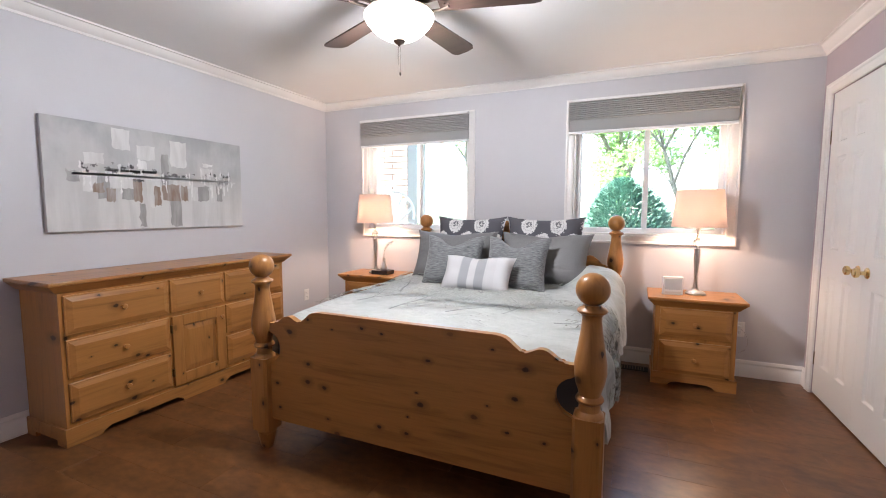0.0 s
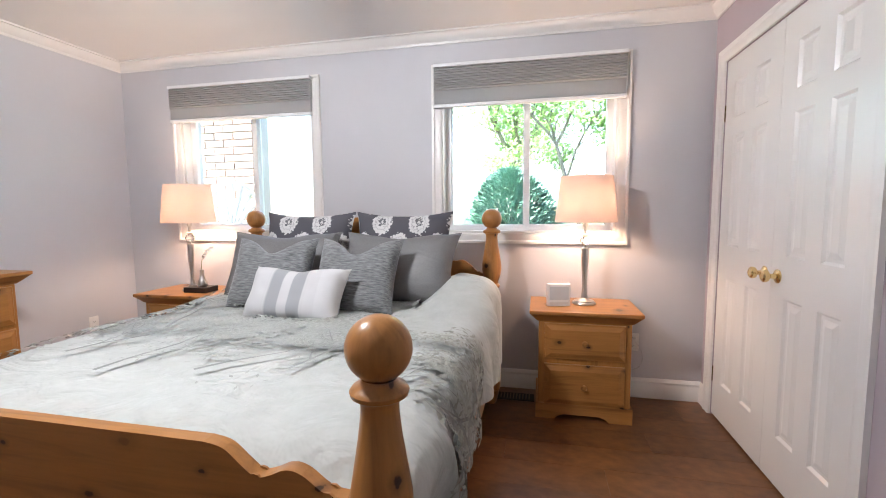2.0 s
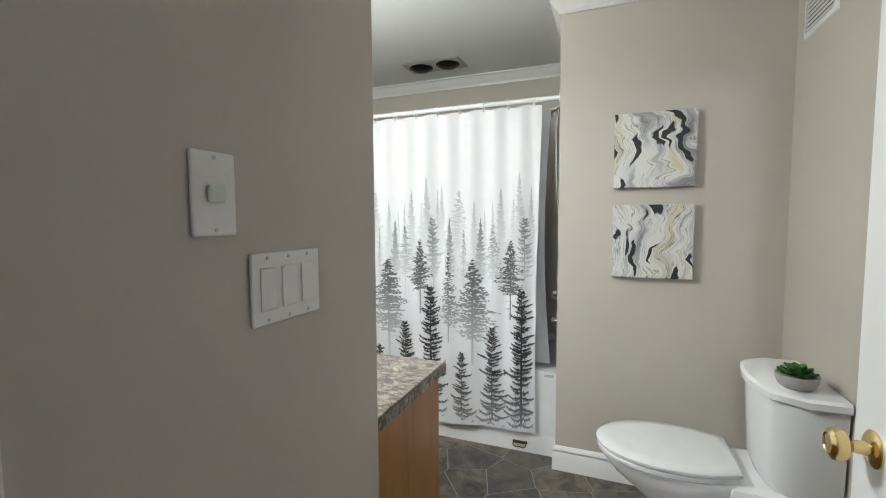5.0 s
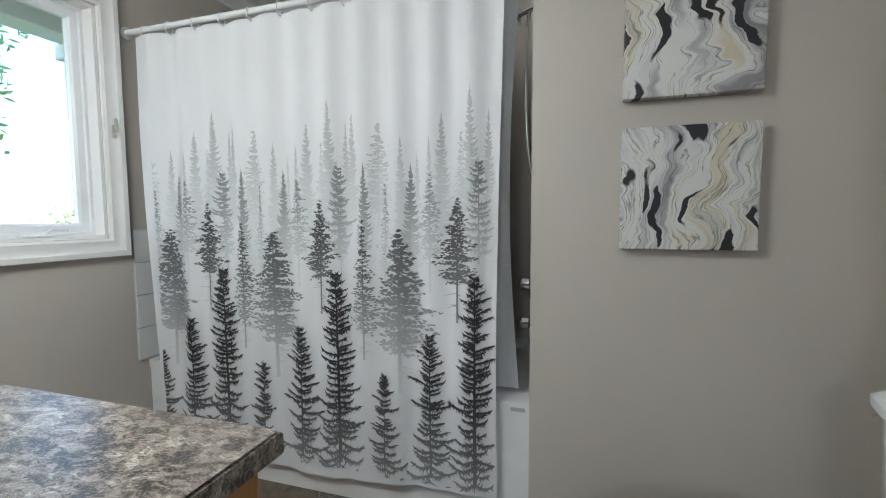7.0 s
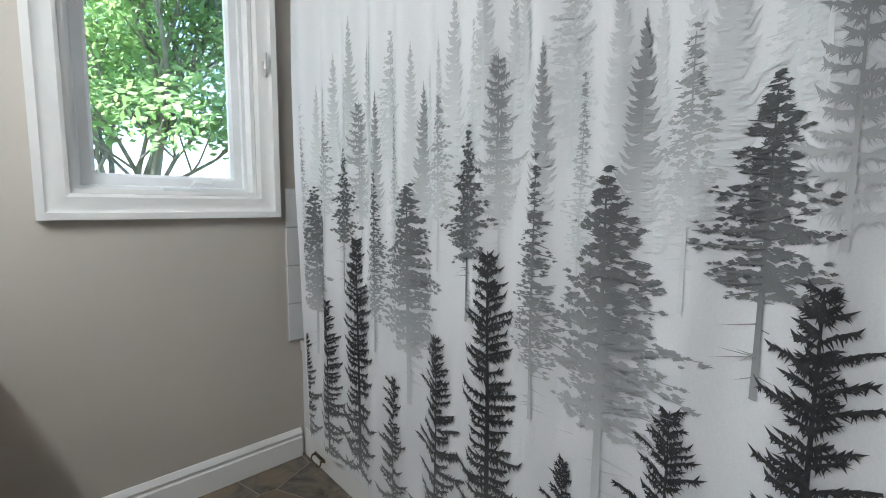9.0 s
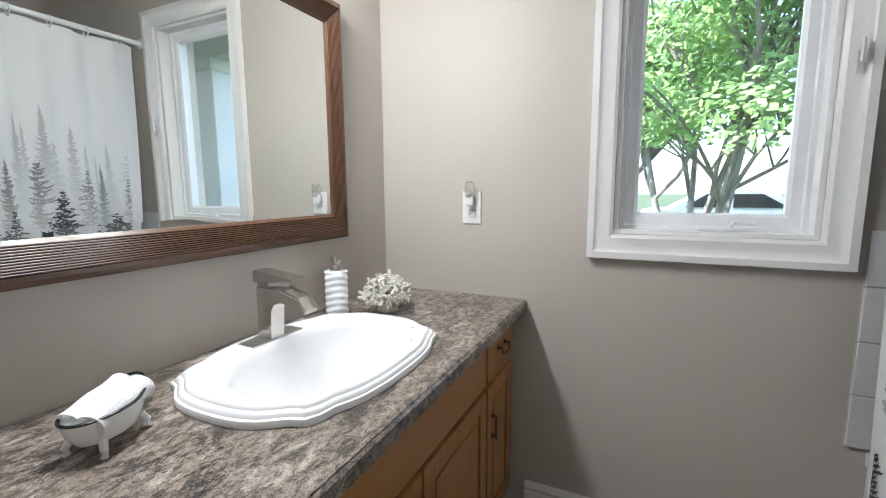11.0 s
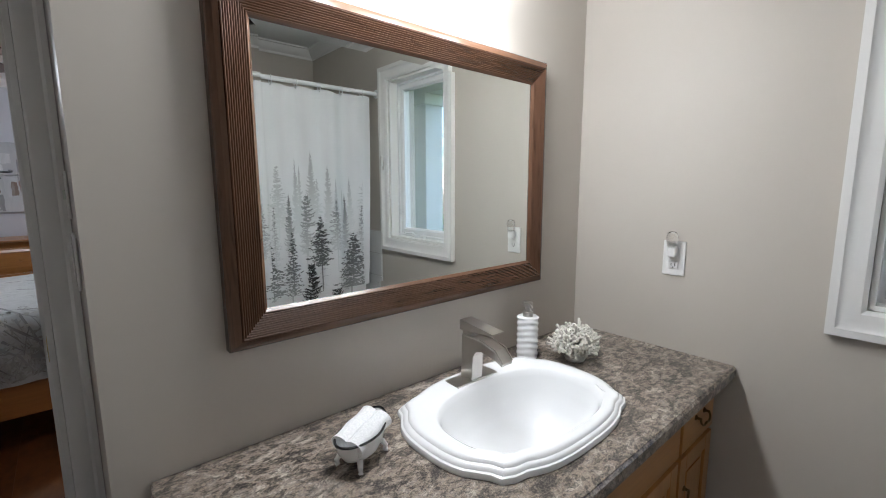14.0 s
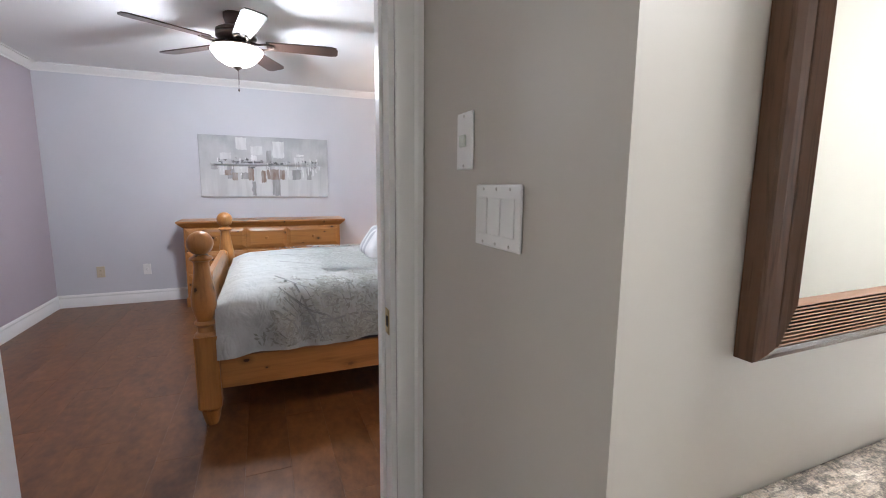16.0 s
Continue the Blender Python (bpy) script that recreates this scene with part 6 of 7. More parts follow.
def curtain_point(i, j):
    z = 0.115 + 1.805 * j
    south = 2.463 + 0.012 * math.sin(z * 2) + 0.012 * (1 - j)
    north = 4.075 - 0.07 * (1 - j)
    y = south + (north - south) * i
    z += 0.018 * math.sin(y * 5.2 + 0.6) * (1 - j) + 0.006 * math.sin(y * 45.5) * j
    return Vector((curtain_x(y, z), y, z))


n = Nodes("curtain_polyester", 0.75)
n.colour(n.ramp(n.noise((1, 1, 1), 300, 2), [(0.3, (0.76, 0.76, 0.775)), (0.7, (0.82, 0.82, 0.835))]))
n.b.inputs["Sheen Weight"].default_value = 0.2
n.bump(n.noise((1, 6, 1), 1.5, 4), 0.25, 0.02)
through_light = n.t.nodes.new("ShaderNodeBsdfTranslucent")
through_light.inputs["Color"].default_value = (0.74, 0.74, 0.75, 1)
both = n.t.nodes.new("ShaderNodeMixShader")
both.inputs[0].default_value = 0.09
n.link(n.b.outputs[0], both.inputs[1])
n.link(through_light.outputs[0], both.inputs[2])
n.link(both.outputs[0], n.t.nodes["Material Output"].inputs["Surface"])
M["curtain"] = n.m
curtain = thing("shower_curtain", "white shower curtain printed with a misty grey conifer forest", "shower curtain")
part("cloth", sheet(curtain_point, 220, 40), "curtain", curtain, smooth=True)
liner = part("liner", sheet(lambda i, j: Vector((3.835 + 0.008 * math.sin(60 * i) + (0.05 * (1 - j) if j < 0.4 else 0.03), 2.418 + 0.035 * math.sin(j * 3) + 1.62 * i, 0.50 + 1.42 * j)), 60, 16), cloth("liner_vinyl", (0.66, 0.67, 0.68), (0.71, 0.72, 0.73), 60, 0.4, 0.0, bump=0.03), curtain, "plain grey-white liner", True)


def print_ink(name, stops):
    n = Nodes(name, 0.75)
    fleck = n.noise((1, 1, 1), 120, 2)
    tone = n.ramp(n.maths("MULTIPLY", n.axis("z"), 0.5), [(z / 2.0, (v, v * 1.02, v * 1.03)) for z, v in stops])
    n.colour(n.mix(n.ramp(fleck, [(0.35, 0.0), (0.7, 0.07)]), tone, (0.5, 0.5, 0.51)))
    return n.m


INK = [print_ink("ink_black", [(0.12, 0.30), (0.26, 0.15), (0.42, 0.045), (0.55, 0.022)]),
       print_ink("ink_slate", [(0.52, 0.64), (0.68, 0.42), (0.90, 0.17), (1.10, 0.055)]),
       print_ink("ink_grey", [(0.93, 0.69), (1.05, 0.54), (1.18, 0.30), (1.30, 0.20)]),
       print_ink("ink_mist", [(1.12, 0.72), (1.26, 0.63), (1.40, 0.48), (1.58, 0.44)])]


class Print:
    """Flat ink shapes laid a hair in front of the cloth."""

    def __init__(self, lift, seed):
        self.v, self.f, self.lift, self.r = [], [], lift, random.Random(seed)

    def poly(self, pts):
        pts = [p for p in pts]
        if any(not (2.485 < y < 4.0 and 0.14 < z < 1.9) for y, z in pts):
            return
        k = len(self.v)
        self.v += [(curtain_x(y, z) - self.lift, y, z) for y, z in pts]
        self.f.append(tuple(range(k, k + len(pts))))

    def trunk(self, y, z0, z1, w):
        steps = max(3, int((z1 - z0) / 0.04))
        for k in range(steps):
            a, b = z0 + (z1 - z0) * k / steps, z0 + (z1 - z0) * (k + 1) / steps
            wa, wb = w * (1 - 0.85 * k / steps), w * (1 - 0.85 * (k + 1) / steps)
            self.poly([(y - wa, a), (y + wa, a), (y + wb, b), (y - wb, b)])

    def needle(self, y, z, dy, dz, w):
        n = math.hypot(dy, dz) or 1.0
        py, pz = -dz / n * w, dy / n * w
        self.poly([(y - py, z - pz), (y + py, z + pz), (y + dy, z + dz)])

    def bough(self, y, z, s, reach, droop, lift, coarse):
        """A branch that sags and turns up at its tip, with ragged needles that hang from it and a few that stand on it."""
        r = self.r
        m = max(4, int(reach / (coarse * 0.9)))
        last = (y, z)
        for k in range(1, m + 1):
            u = k / m
            q = (y + s * reach * u, z - droop * reach * math.sin(2.4 * u) + lift * reach * u * u)
            self.poly([(last[0], last[1] - coarse * 0.35), (q[0], q[1] - coarse * 0.30), (q[0], q[1] + coarse * 0.30), (last[0], last[1] + coarse * 0.35)])
            for _ in range(5):
                a, ln = r.uniform(-2.1, -0.2), coarse * r.uniform(0.9, 3.6) * (1.15 - 0.6 * u)
                self.needle(q[0] - s * r.random() * reach / m, q[1], s * math.cos(a) * ln, math.sin(a) * ln, coarse * r.uniform(0.20, 0.42))
            a, ln = r.uniform(0.2, 1.2), coarse * r.uniform(0.8, 2.6)
            self.needle(q[0], q[1], s * math.cos(a) * ln, math.sin(a) * ln, coarse * 0.4)
            last = q

    def spruce(self, y, tip, height, width, sparse=1.0, flat=0.0):
        """A spiky leader, then whorls of boughs that lengthen and sag more towards the foot."""
        r = self.r
        coarse = 0.0046 + 0.0036 * height
        self.trunk(y, tip - height, tip, 0.0065 * height / 0.7)
        z, k = 0.012, 0
        while z < height * 0.97:
            t = z / height
            reach = width * (0.09 + 0.91 * t ** 0.72) * (0.72 + 0.28 * math.sin(k * 2.1 + y * 40)) * r.uniform(0.62, 1.12)
            for s in (-1, 1):
                if r.random() > 0.08:
                    self.bough(y, tip - z + r.uniform(-0.006, 0.006), s, reach * r.uniform(0.55, 1.2), (0.75 * t - 0.34) * (1 - flat) + 0.10 * flat, 0.10 + 0.26 * (1 - t), coarse * (0.8 + 0.5 * t))
            z += (0.0075 + 0.021 * t) * sparse * r.uniform(0.8, 1.25) * (0.55 + 0.65 * height)
            k += 1

    def spire(self, y, tip, height, width):
        """A slender feathered cone."""
        r, levels = self.r, int(height / 0.0075)
        self.trunk(y, tip - height, tip + 0.012, 0.0035)
        for k in range(levels):
            t = k / levels
            for s in (-1, 1):
                w = width * (0.08 + 0.92 * min(1.0, 1.3 * t) ** 0.75) * r.uniform(0.55, 1.25)
                z = tip - height * t + r.uniform(-0.004, 0.004)
                self.poly([(y, z), (y + s * w * 0.55, z - 0.16 * w), (y + s * w, z + r.uniform(-0.05, 0.30) * w), (y + s * w * 0.72, z - 0.004 - 0.22 * w), (y + s * w * 0.3, z - 0.008 - 0.2 * w), (y, z - 0.010)])

    def tuft(self, y, z, s, size):
        """A flat spray of needles with a ragged rim."""
        r, m = self.r, 11
        self.poly([(y + size * r.uniform(0.55, 1.25) * math.cos(6.2832 * q / m), z + size * 0.62 * r.uniform(0.4, 1.4) * math.sin(6.2832 * q / m)) for q in range(m)])
        for _ in range(3):
            a = r.uniform(-0.7, 0.9)
            self.needle(y + s * size * 0.5, z, s * math.cos(a) * size * r.uniform(0.8, 1.5), math.sin(a) * size * 0.8, size * 0.13)

    def pine(self, y, tip, crown, width, trunk, fill=1.0):
        """A bare trunk with dead twigs under a broad ragged crown of flat needle sprays."""
        r = self.r
        self.trunk(y, tip - crown - trunk, tip - 0.01, 0.0045 * width / 0.12 + 0.0018)
        levels = int(crown / 0.0125)
        for k in range(int(levels * 1.5)):
            t = (k + r.random()) / (levels * 1.5)
            prof = width * (0.07 + 0.93 * min(1.0, 1.45 * t) ** 0.85) * (1 - 0.35 * max(0.0, t - 0.8) / 0.2)
            for s in (-1, 1):
                reach = prof * (0.74 + 0.26 * math.sin(k * 1.7 + s * 1.3 + y * 31)) * r.uniform(0.6, 1.15)
                z = tip - crown * t
                slope = r.uniform(-0.40, 0.28)
                self.poly([(y, z - 0.0014), (y + s * reach, z + slope * reach - 0.0006), (y + s * reach, z + slope * reach + 0.0006), (y, z + 0.0014)])
                size = 0.0040 + 0.036 * width
                count = max(1, int(fill * 0.95 * reach / size))
                for q in range(count):
                    u = (q + r.random()) / count
                    self.tuft(y + s * reach * u, z + slope * reach * u + r.gauss(0, 0.006), s, size * r.uniform(0.55, 1.2) * (1.15 - 0.35 * u))
        for k in range(9):
            z = tip - crown - trunk * 0.8 * r.random()
            s = r.choice((-1, 1))
            self.needle(y, z, s * width * r.uniform(0.2, 0.75), -width * r.uniform(-0.05, 0.25), 0.0010)

    def done(self, name, material, label):
        data = bpy.data.meshes.new(name)
        data.from_pydata(self.v, [], self.f)
        data.materials.append(material)
        ob = new(name, data)
        ob.parent = curtain
        ob["label"] = label
        ob["kind"] = "stuff"


black, slate, grey, mist = Print(0.0034, 1), Print(0.0028, 2), Print(0.0022, 3), Print(0.0016, 4)
for rep in range(3):
    o = 2.556 + 0.545 * rep
    black.spruce(o, 0.930, 0.80, 0.150)
    black.spruce(o + 0.168, 0.710, 0.58, 0.140)
    black.spruce(o + 0.352, 0.548, 0.42, 0.115)
    slate.pine(o + 0.065, 1.202, 0.30, 0.086, 0.14, 1.25)
    slate.pine(o + 0.282, 1.085, 0.45, 0.146, 0.15, 1.0)
    slate.pine(o + 0.432, 1.115, 0.42, 0.068, 0.10, 0.75)
    grey.spruce(o - 0.014, 1.335, 0.36, 0.088, 1.35, 1.0)
    grey.spire(o + 0.423, 1.327, 0.31, 0.030)
    grey.spire(o + 0.238, 1.320, 0.32, 0.032)
    grey.pine(o + 0.164, 1.285, 0.30, 0.060, 0.12)
    grey.pine(o + 0.338, 1.255, 0.34, 0.042, 0.12, 0.65)
    grey.pine(o + 0.525, 1.270, 0.30, 0.034, 0.10, 0.7)
    for dy, tip, w in ((0.016, 1.565, 0.034), (0.472, 1.519, 0.032), (0.27, 1.42, 0.028), (0.122, 1.490, 0.034), (0.165, 1.41, 0.026), (0.215, 1.36, 0.026), (-0.045, 1.485, 0.026)):
        mist.spire(o + dy, tip, 0.40, w)
    mist.pine(o + 0.368, 1.485, 0.34, 0.068, 0.05, 1.1)
    mist.pine(o + 0.05, 1.42, 0.30, 0.040, 0.05)
black.done("tree_print", INK[0], "black printed spruces")
slate.done("tree_print", INK[1], "slate grey printed pines")
grey.done("tree_print", INK[2], "grey printed conifers in mist")
mist.done("tree_print", INK[3], "pale misty printed treetops")

shower = thing("hand_shower", "chrome hand shower with a ribbed hose on the wall", "shower")
M["chrome"] = plain("chrome", (0.75, 0.75, 0.76), 0.08, 1.0)
part("hose", shape(tube, wave_outline([(4.22, 2.376, 1.98), (4.22, 2.425, 2.00), (4.22, 2.44, 1.80), (4.22, 2.435, 1.50), (4.22, 2.41, 1.31), (4.22, 2.376, 1.305)]), 0.007, 8), "chrome", shower, smooth=True)
part("bracket", boxes((4.208, 4.236, 2.3605, 2.395, 1.292, 1.316, 0.004)), "chrome", shower)
part("handset", shape(tube, [(4.22, 2.362, 2.00), (4.22, 2.40, 2.015), (4.22, 2.47, 1.99), (4.22, 2.49, 1.97)], [0.011, 0.012, 0.016, 0.040], 14), "chrome", shower, smooth=True)
taps = thing("tub_tap", "chrome tub valve on the tiled end wall", "tap", group="tub taps")
part("valve", shape(lathe, [(0.032, 0.0), (0.030, 0.006), (0.018, 0.010), (0.018, 0.030), (0.026, 0.034), (0.028, 0.062), (0.022, 0.070), (0.001, 0.072)], 20, (0, 0, 0), pose(0, 0, 0, -90)), "chrome", taps, smooth=True)
taps.matrix_world = Matrix.Translation((4.15, 2.3765, 0.855))
copy_thing(taps, Matrix.Translation((4.15, 2.3765, 0.690)))

# heat lamp, vent
heater = thing("heat_lamp", "ceiling heat lamp unit with two dark bulbs", "heat lamp")
part("plate", boxes((4.195, 4.405, 3.08, 3.50, CEIL - 0.010, CEIL - 0.0005, 0.004)), plain("beige_metal", (0.42, 0.40, 0.35), 0.45), heater)
for hy in (3.19, 3.39):
    part("socket", shape(lathe, [(0.082, CEIL - 0.0105), (0.082, CEIL - 0.014), (0.076, CEIL - 0.014), (0.072, CEIL - 0.0107)], 32, (4.30, hy, 0)), "dark", heater, smooth=True)
    part("bulb", shape(lathe, [(0.070, CEIL - 0.0108), (0.070, CEIL - 0.018), (0.058, CEIL - 0.032), (0.035, CEIL - 0.040), (0.002, CEIL - 0.043)], 32, (4.30, hy, 0)), plain("dark_bulb", (0.012, 0.008, 0.008), 0.08), heater, "dark heat bulb", True)
vent = thing("wall_vent", "white louvred vent high on the bathroom wall", "vent")
part("frame", shape(moulding, [(3.345, BATH_S + 0.001, 2.045), (3.59, BATH_S + 0.001, 2.045), (3.59, BATH_S + 0.001, 2.235), (3.345, BATH_S + 0.001, 2.235)], [(0, 0), (0, 0.008), (0.018, 0.006), (0.022, 0)], (0, 1, 0), True), "plastic", vent)
part("backing", boxes((3.345, 3.59, BATH_S + 0.0005, BATH_S + 0.002, 2.045, 2.235)), "dark", vent)
for k in range(11):
    bm = bmesh.new()
    z = 2.053 + 0.017 * k
    prism(bm, [(BATH_S + 0.0025, z), (BATH_S + 0.0075, z + 0.006), (BATH_S + 0.0085, z + 0.006), (BATH_S + 0.0045, z)], "x", 3.347, 3.588)
    part("slat", bm, "plastic", vent)

# ---- outside ----
n = Nodes("lawn", 0.9)
n.colour(n.ramp(n.noise((1, 1, 1), 6, 6), [(0.3, (0.030, 0.050, 0.020)), (0.7, (0.060, 0.085, 0.035))]))
n.bump(n.noise((1, 1, 1), 40, 3), 0.6, 0.03)
tagged(part("ground", boxes((-60, 60, NORTH + 0.2, 120, -0.5, -0.30)), n.m), "green lawn behind the house", "lawn", kind="structure")
tagged(part("ground_front", boxes((-60, 60, -80, NORTH + 0.2, -0.5, -0.31)), n.m), "green lawn round the house", "lawn", kind="structure")
n = Nodes("leaf_green", 0.55)
n.colour(n.ramp(n.t.nodes.new("ShaderNodeNewGeometry").outputs["Random Per Island"], [(0.0, (0.13, 0.22, 0.08)), (0.6, (0.22, 0.34, 0.14)), (1.0, (0.33, 0.44, 0.23))]))
leaf_t = n.t.nodes.new("ShaderNodeBsdfTranslucent")
leaf_t.inputs["Color"].default_value = (0.42, 0.60, 0.24, 1)
both = n.t.nodes.new("ShaderNodeMixShader")
both.inputs[0].default_value = 0.5
n.link(n.b.outputs[0], both.inputs[1])
n.link(leaf_t.outputs[0], both.inputs[2])
n.link(both.outputs[0], n.t.nodes["Material Output"].inputs["Surface"])
M["leaf"] = n.m
n = Nodes("cypress_green", 0.7)
n.colour(n.ramp(n.t.nodes.new("ShaderNodeNewGeometry").outputs["Random Per Island"], [(0.0, (0.10, 0.21, 0.16)), (1.0, (0.20, 0.36, 0.28))]))
M["cypress"] = n.m
n = Nodes("bark", 0.9)
n.colour(n.ramp(n.noise((8, 8, 1.5), 1.5, 5), [(0.3, (0.17, 0.15, 0.125)), (0.7, (0.33, 0.30, 0.26))]))
n.bump(n.noise((14, 14, 2), 1.5, 3), 0.6, 0.02)
M["bark"] = n.m


def leaf_mesh(centres, size, rng, spread, per):
    v, f = [], []
    for c, rad in centres:
        for _ in range(per):
            d = Vector((rng.gauss(0, 1), rng.gauss(0, 1), rng.gauss(0, 1))).normalized() * rad * rng.uniform(0.35, 1.05)
            p = c + Vector((d.x, d.y, d.z * 0.7)) * spread
            u = Vector((rng.gauss(0, 1), rng.gauss(0, 1), rng.gauss(0, 0.6))).normalized()
            w = u.orthogonal().normalized()
            s = size * rng.uniform(0.7, 1.3)
            k = len(v)
            v += [p - u * s, p + w * s * 0.55, p + u * s, p - w * s * 0.55]
            f.append((k, k + 1, k + 2, k + 3))
    data = bpy.data.meshes.new("crown")
    data.from_pydata([tuple(p) for p in v], [], f)
    return data


def tree(x, y, height, seed, label, stems=1, low=0.9, per=110, size=0.055):
    rng = random.Random(seed)
    t = thing("tree", label, "tree", Matrix.Translation((x, y, -0.30)), "garden trees")
    bm = bmesh.new()
    tips = []

    def limb(p, d, length, r, depth):
        pts, rad = [p], [r]
        for k in range(4):
            d = (d + Vector((rng.gauss(0, 0.13), rng.gauss(0, 0.13), 0.05))).normalized()
            p = p + d * length / 4
            pts.append(p)
            rad.append(r * (1 - 0.12 * (k + 1)))
            if depth and k > 0:
                for _ in range(2):
                    limb(p, (d + Vector((rng.gauss(0, 0.6), rng.gauss(0, 0.6), rng.uniform(-0.1, 0.5)))).normalized(), length * rng.uniform(0.45, 0.65), r * 0.5, depth - 1)
        tube(bm, pts, rad, 7)
        if depth < 2:
            tips.append((p, 0.42 * height / 5))

    for s in range(stems):
        a = 6.28 * s / stems + 0.4
        limb(Vector((0.12 * math.cos(a), 0.12 * math.sin(a), 0)) if stems > 1 else Vector((0, 0, 0)), Vector((0.28 * math.cos(a) * (stems > 1), 0.28 * math.sin(a) * (stems > 1), 1)).normalized(), height * 0.55, 0.025 * height / (1.2 if stems == 1 else 2.2), 2)
    part("trunk", bm, "bark", t, "grey-brown bark", True)
    data = leaf_mesh(tips, size, rng, 1.0, per)
    data.materials.append(M["leaf"])
    crown = new("crown", data)
    crown.parent = t
    return t


tree(3.75, 9.4, 5.2, 21, "multi-stemmed leafy green tree behind the bathroom", 5, per=115)
tree(1.9, 11.0, 5.6, 22, "leafy green tree on the lawn", 2, per=150)
tree(-0.6, 13.5, 6.0, 23, "leafy green tree further down the lawn", 1, per=120)
tree(-4.2, 12.0, 5.4, 24, "leafy green tree by the lawn's edge", 1, per=70)
# blue spruce and a flowering bush beyond the porch
n = Nodes("spruce_needles", 0.7)
n.colour(n.ramp(n.t.nodes.new("ShaderNodeNewGeometry").outputs["Random Per Island"], [(0.0, (0.07, 0.12, 0.12)), (1.0, (0.20, 0.29, 0.30))]))
M["spruce"] = n.m
n = Nodes("pink_petals", 0.6)
n.colour(n.ramp(n.t.nodes.new("ShaderNodeNewGeometry").outputs["Random Per Island"], [(0.0, (0.62, 0.36, 0.38)), (1.0, (0.76, 0.62, 0.62))]))
M["pink"] = n.m
rng = random.Random(41)
spruce = thing("spruce_tree", "tall blue-green spruce with sweeping branches in the garden", "tree", Matrix.Translation((10.9, 12.6, -0.30)))
bm = bmesh.new()
tube(bm, [(0, 0, 0), (0.03, 0, 4.0), (0, 0, 8.4)], [0.16, 0.09, 0.015], 8)
sprays = []
for k in range(120):
    h = 0.5 + 7.6 * (k / 120)
    a = k * 2.4
    reach = 2.3 * (1 - h / 8.6) ** 0.8 * rng.uniform(0.8, 1.1)
    tube(bm, [(0, 0, h), (reach * 0.6 * math.cos(a), reach * 0.6 * math.sin(a), h - 0.12 * reach), (reach * math.cos(a), reach * math.sin(a), h - 0.08 * reach)], [0.03, 0.018, 0.006], 5)
    for q in range(6):
        u = 0.25 + 0.75 * q / 5
        sprays.append((Vector((reach * u * math.cos(a), reach * u * math.sin(a), h - 0.12 * reach * u)), 0.10 + 0.16 * (1 - abs(2 * u - 1.2))))
part("trunk", bm, "bark", spruce, "brown trunk and limbs", True)
data = leaf_mesh(sprays, 0.05, rng, 1.0, 26)
data.materials.append(M["spruce"])
crown = new("crown", data)
crown.parent = spruce
bush = thing("flowering_bush", "wide green bush with pale pink blossoms in the garden", "shrub", Matrix.Translation((8.1, 9.8, -0.30)))
bm = bmesh.new()
mounds, tops = [], []
for k in range(46):
    a, q = rng.uniform(0, 6.2832), rng.random() ** 0.5
    p = Vector((1.5 * q * math.cos(a), 0.8 * q * math.sin(a), 0.3 + rng.random() * 1.65 * (1 - 0.35 * q)))
    tube(bm, [(0.2 * math.cos(a), 0.15 * math.sin(a), 0), tuple(p * 0.6), tuple(p)], [0.022, 0.014, 0.005], 5)
    mounds.append((p, 0.36))
    if p.z > 0.9:
        tops.append((p + Vector((0, -0.05, 0.12)), 0.34))
part("branches", bm, "bark", bush, smooth=True)
for name, spots, size, per, mat in (("foliage", mounds, 0.04, 170, "leaf"), ("blossom", tops, 0.035, 190, "pink")):
    data = leaf_mesh(spots, size, rng, 1.0, per)
    data.materials.append(M[mat])
    crown = new(name, data)
    crown.parent = bush
M["porch_white"] = painted("porch_paint", (0.78, 0.78, 0.77), 0.5)
# flag on its pole
flag = thing("flagpole", "white flagpole with a red and white flag hanging limp", "flagpole", Matrix.Translation((6.09, 10.0, -0.30)))
part("pole", shape(lathe, [(0.060, 0), (0.055, 1.5), (0.045, 3.78), (0.060, 3.80), (0.055, 3.86), (0.002, 3.90)], 16), "porch_white", flag, smooth=True)
M["flag_red"] = cloth("flag_red", (0.50, 0.035, 0.045), (0.60, 0.05, 0.06), 90)
M["flag_white"] = cloth("flag_white", (0.70, 0.70, 0.70), (0.78, 0.78, 0.78), 90)
for u0, u1, drop, mat in ((-0.11, -0.04, 0.46, "flag_red"), (-0.04, 0.09, 0.52, "flag_white"), (0.09, 0.18, 0.60, "flag_red")):
    part("cloth", sheet(lambda i, j: Vector((u0 + (u1 - u0) * i + 0.03 * (1 - j), -0.075 - 0.03 * math.sin(28 * (u0 + (u1 - u0) * i) + 3 * j), 3.74 - drop * (1 - j))), 8, 10, 0.004), mat, flag, smooth=True)
# parked car on the far side of the lawn
car = thing("parked_car", "pale silver car parked beyond the lawn", "car", Matrix.Translation((3.05, 17.0, -0.30)))
M["car_paint"] = plain("silver_paint", (0.50, 0.53, 0.57), 0.25, 0.3)
M["car_glass"] = plain("dark_car_glass", (0.02, 0.022, 0.025), 0.08)
M["tyre"] = plain("tyre_rubber", (0.02, 0.02, 0.02), 0.8)
line = wave_outline([(0.02, 0.32), (0.0, 0.62), (0.12, 0.86), (0.95, 0.95), (1.55, 1.40), (2.9, 1.42), (3.65, 1.0), (4.3, 0.92), (4.42, 0.6), (4.40, 0.32)], 4)
bm = bmesh.new()
faces = prism(bm, line, "y", -0.85, 0.85)
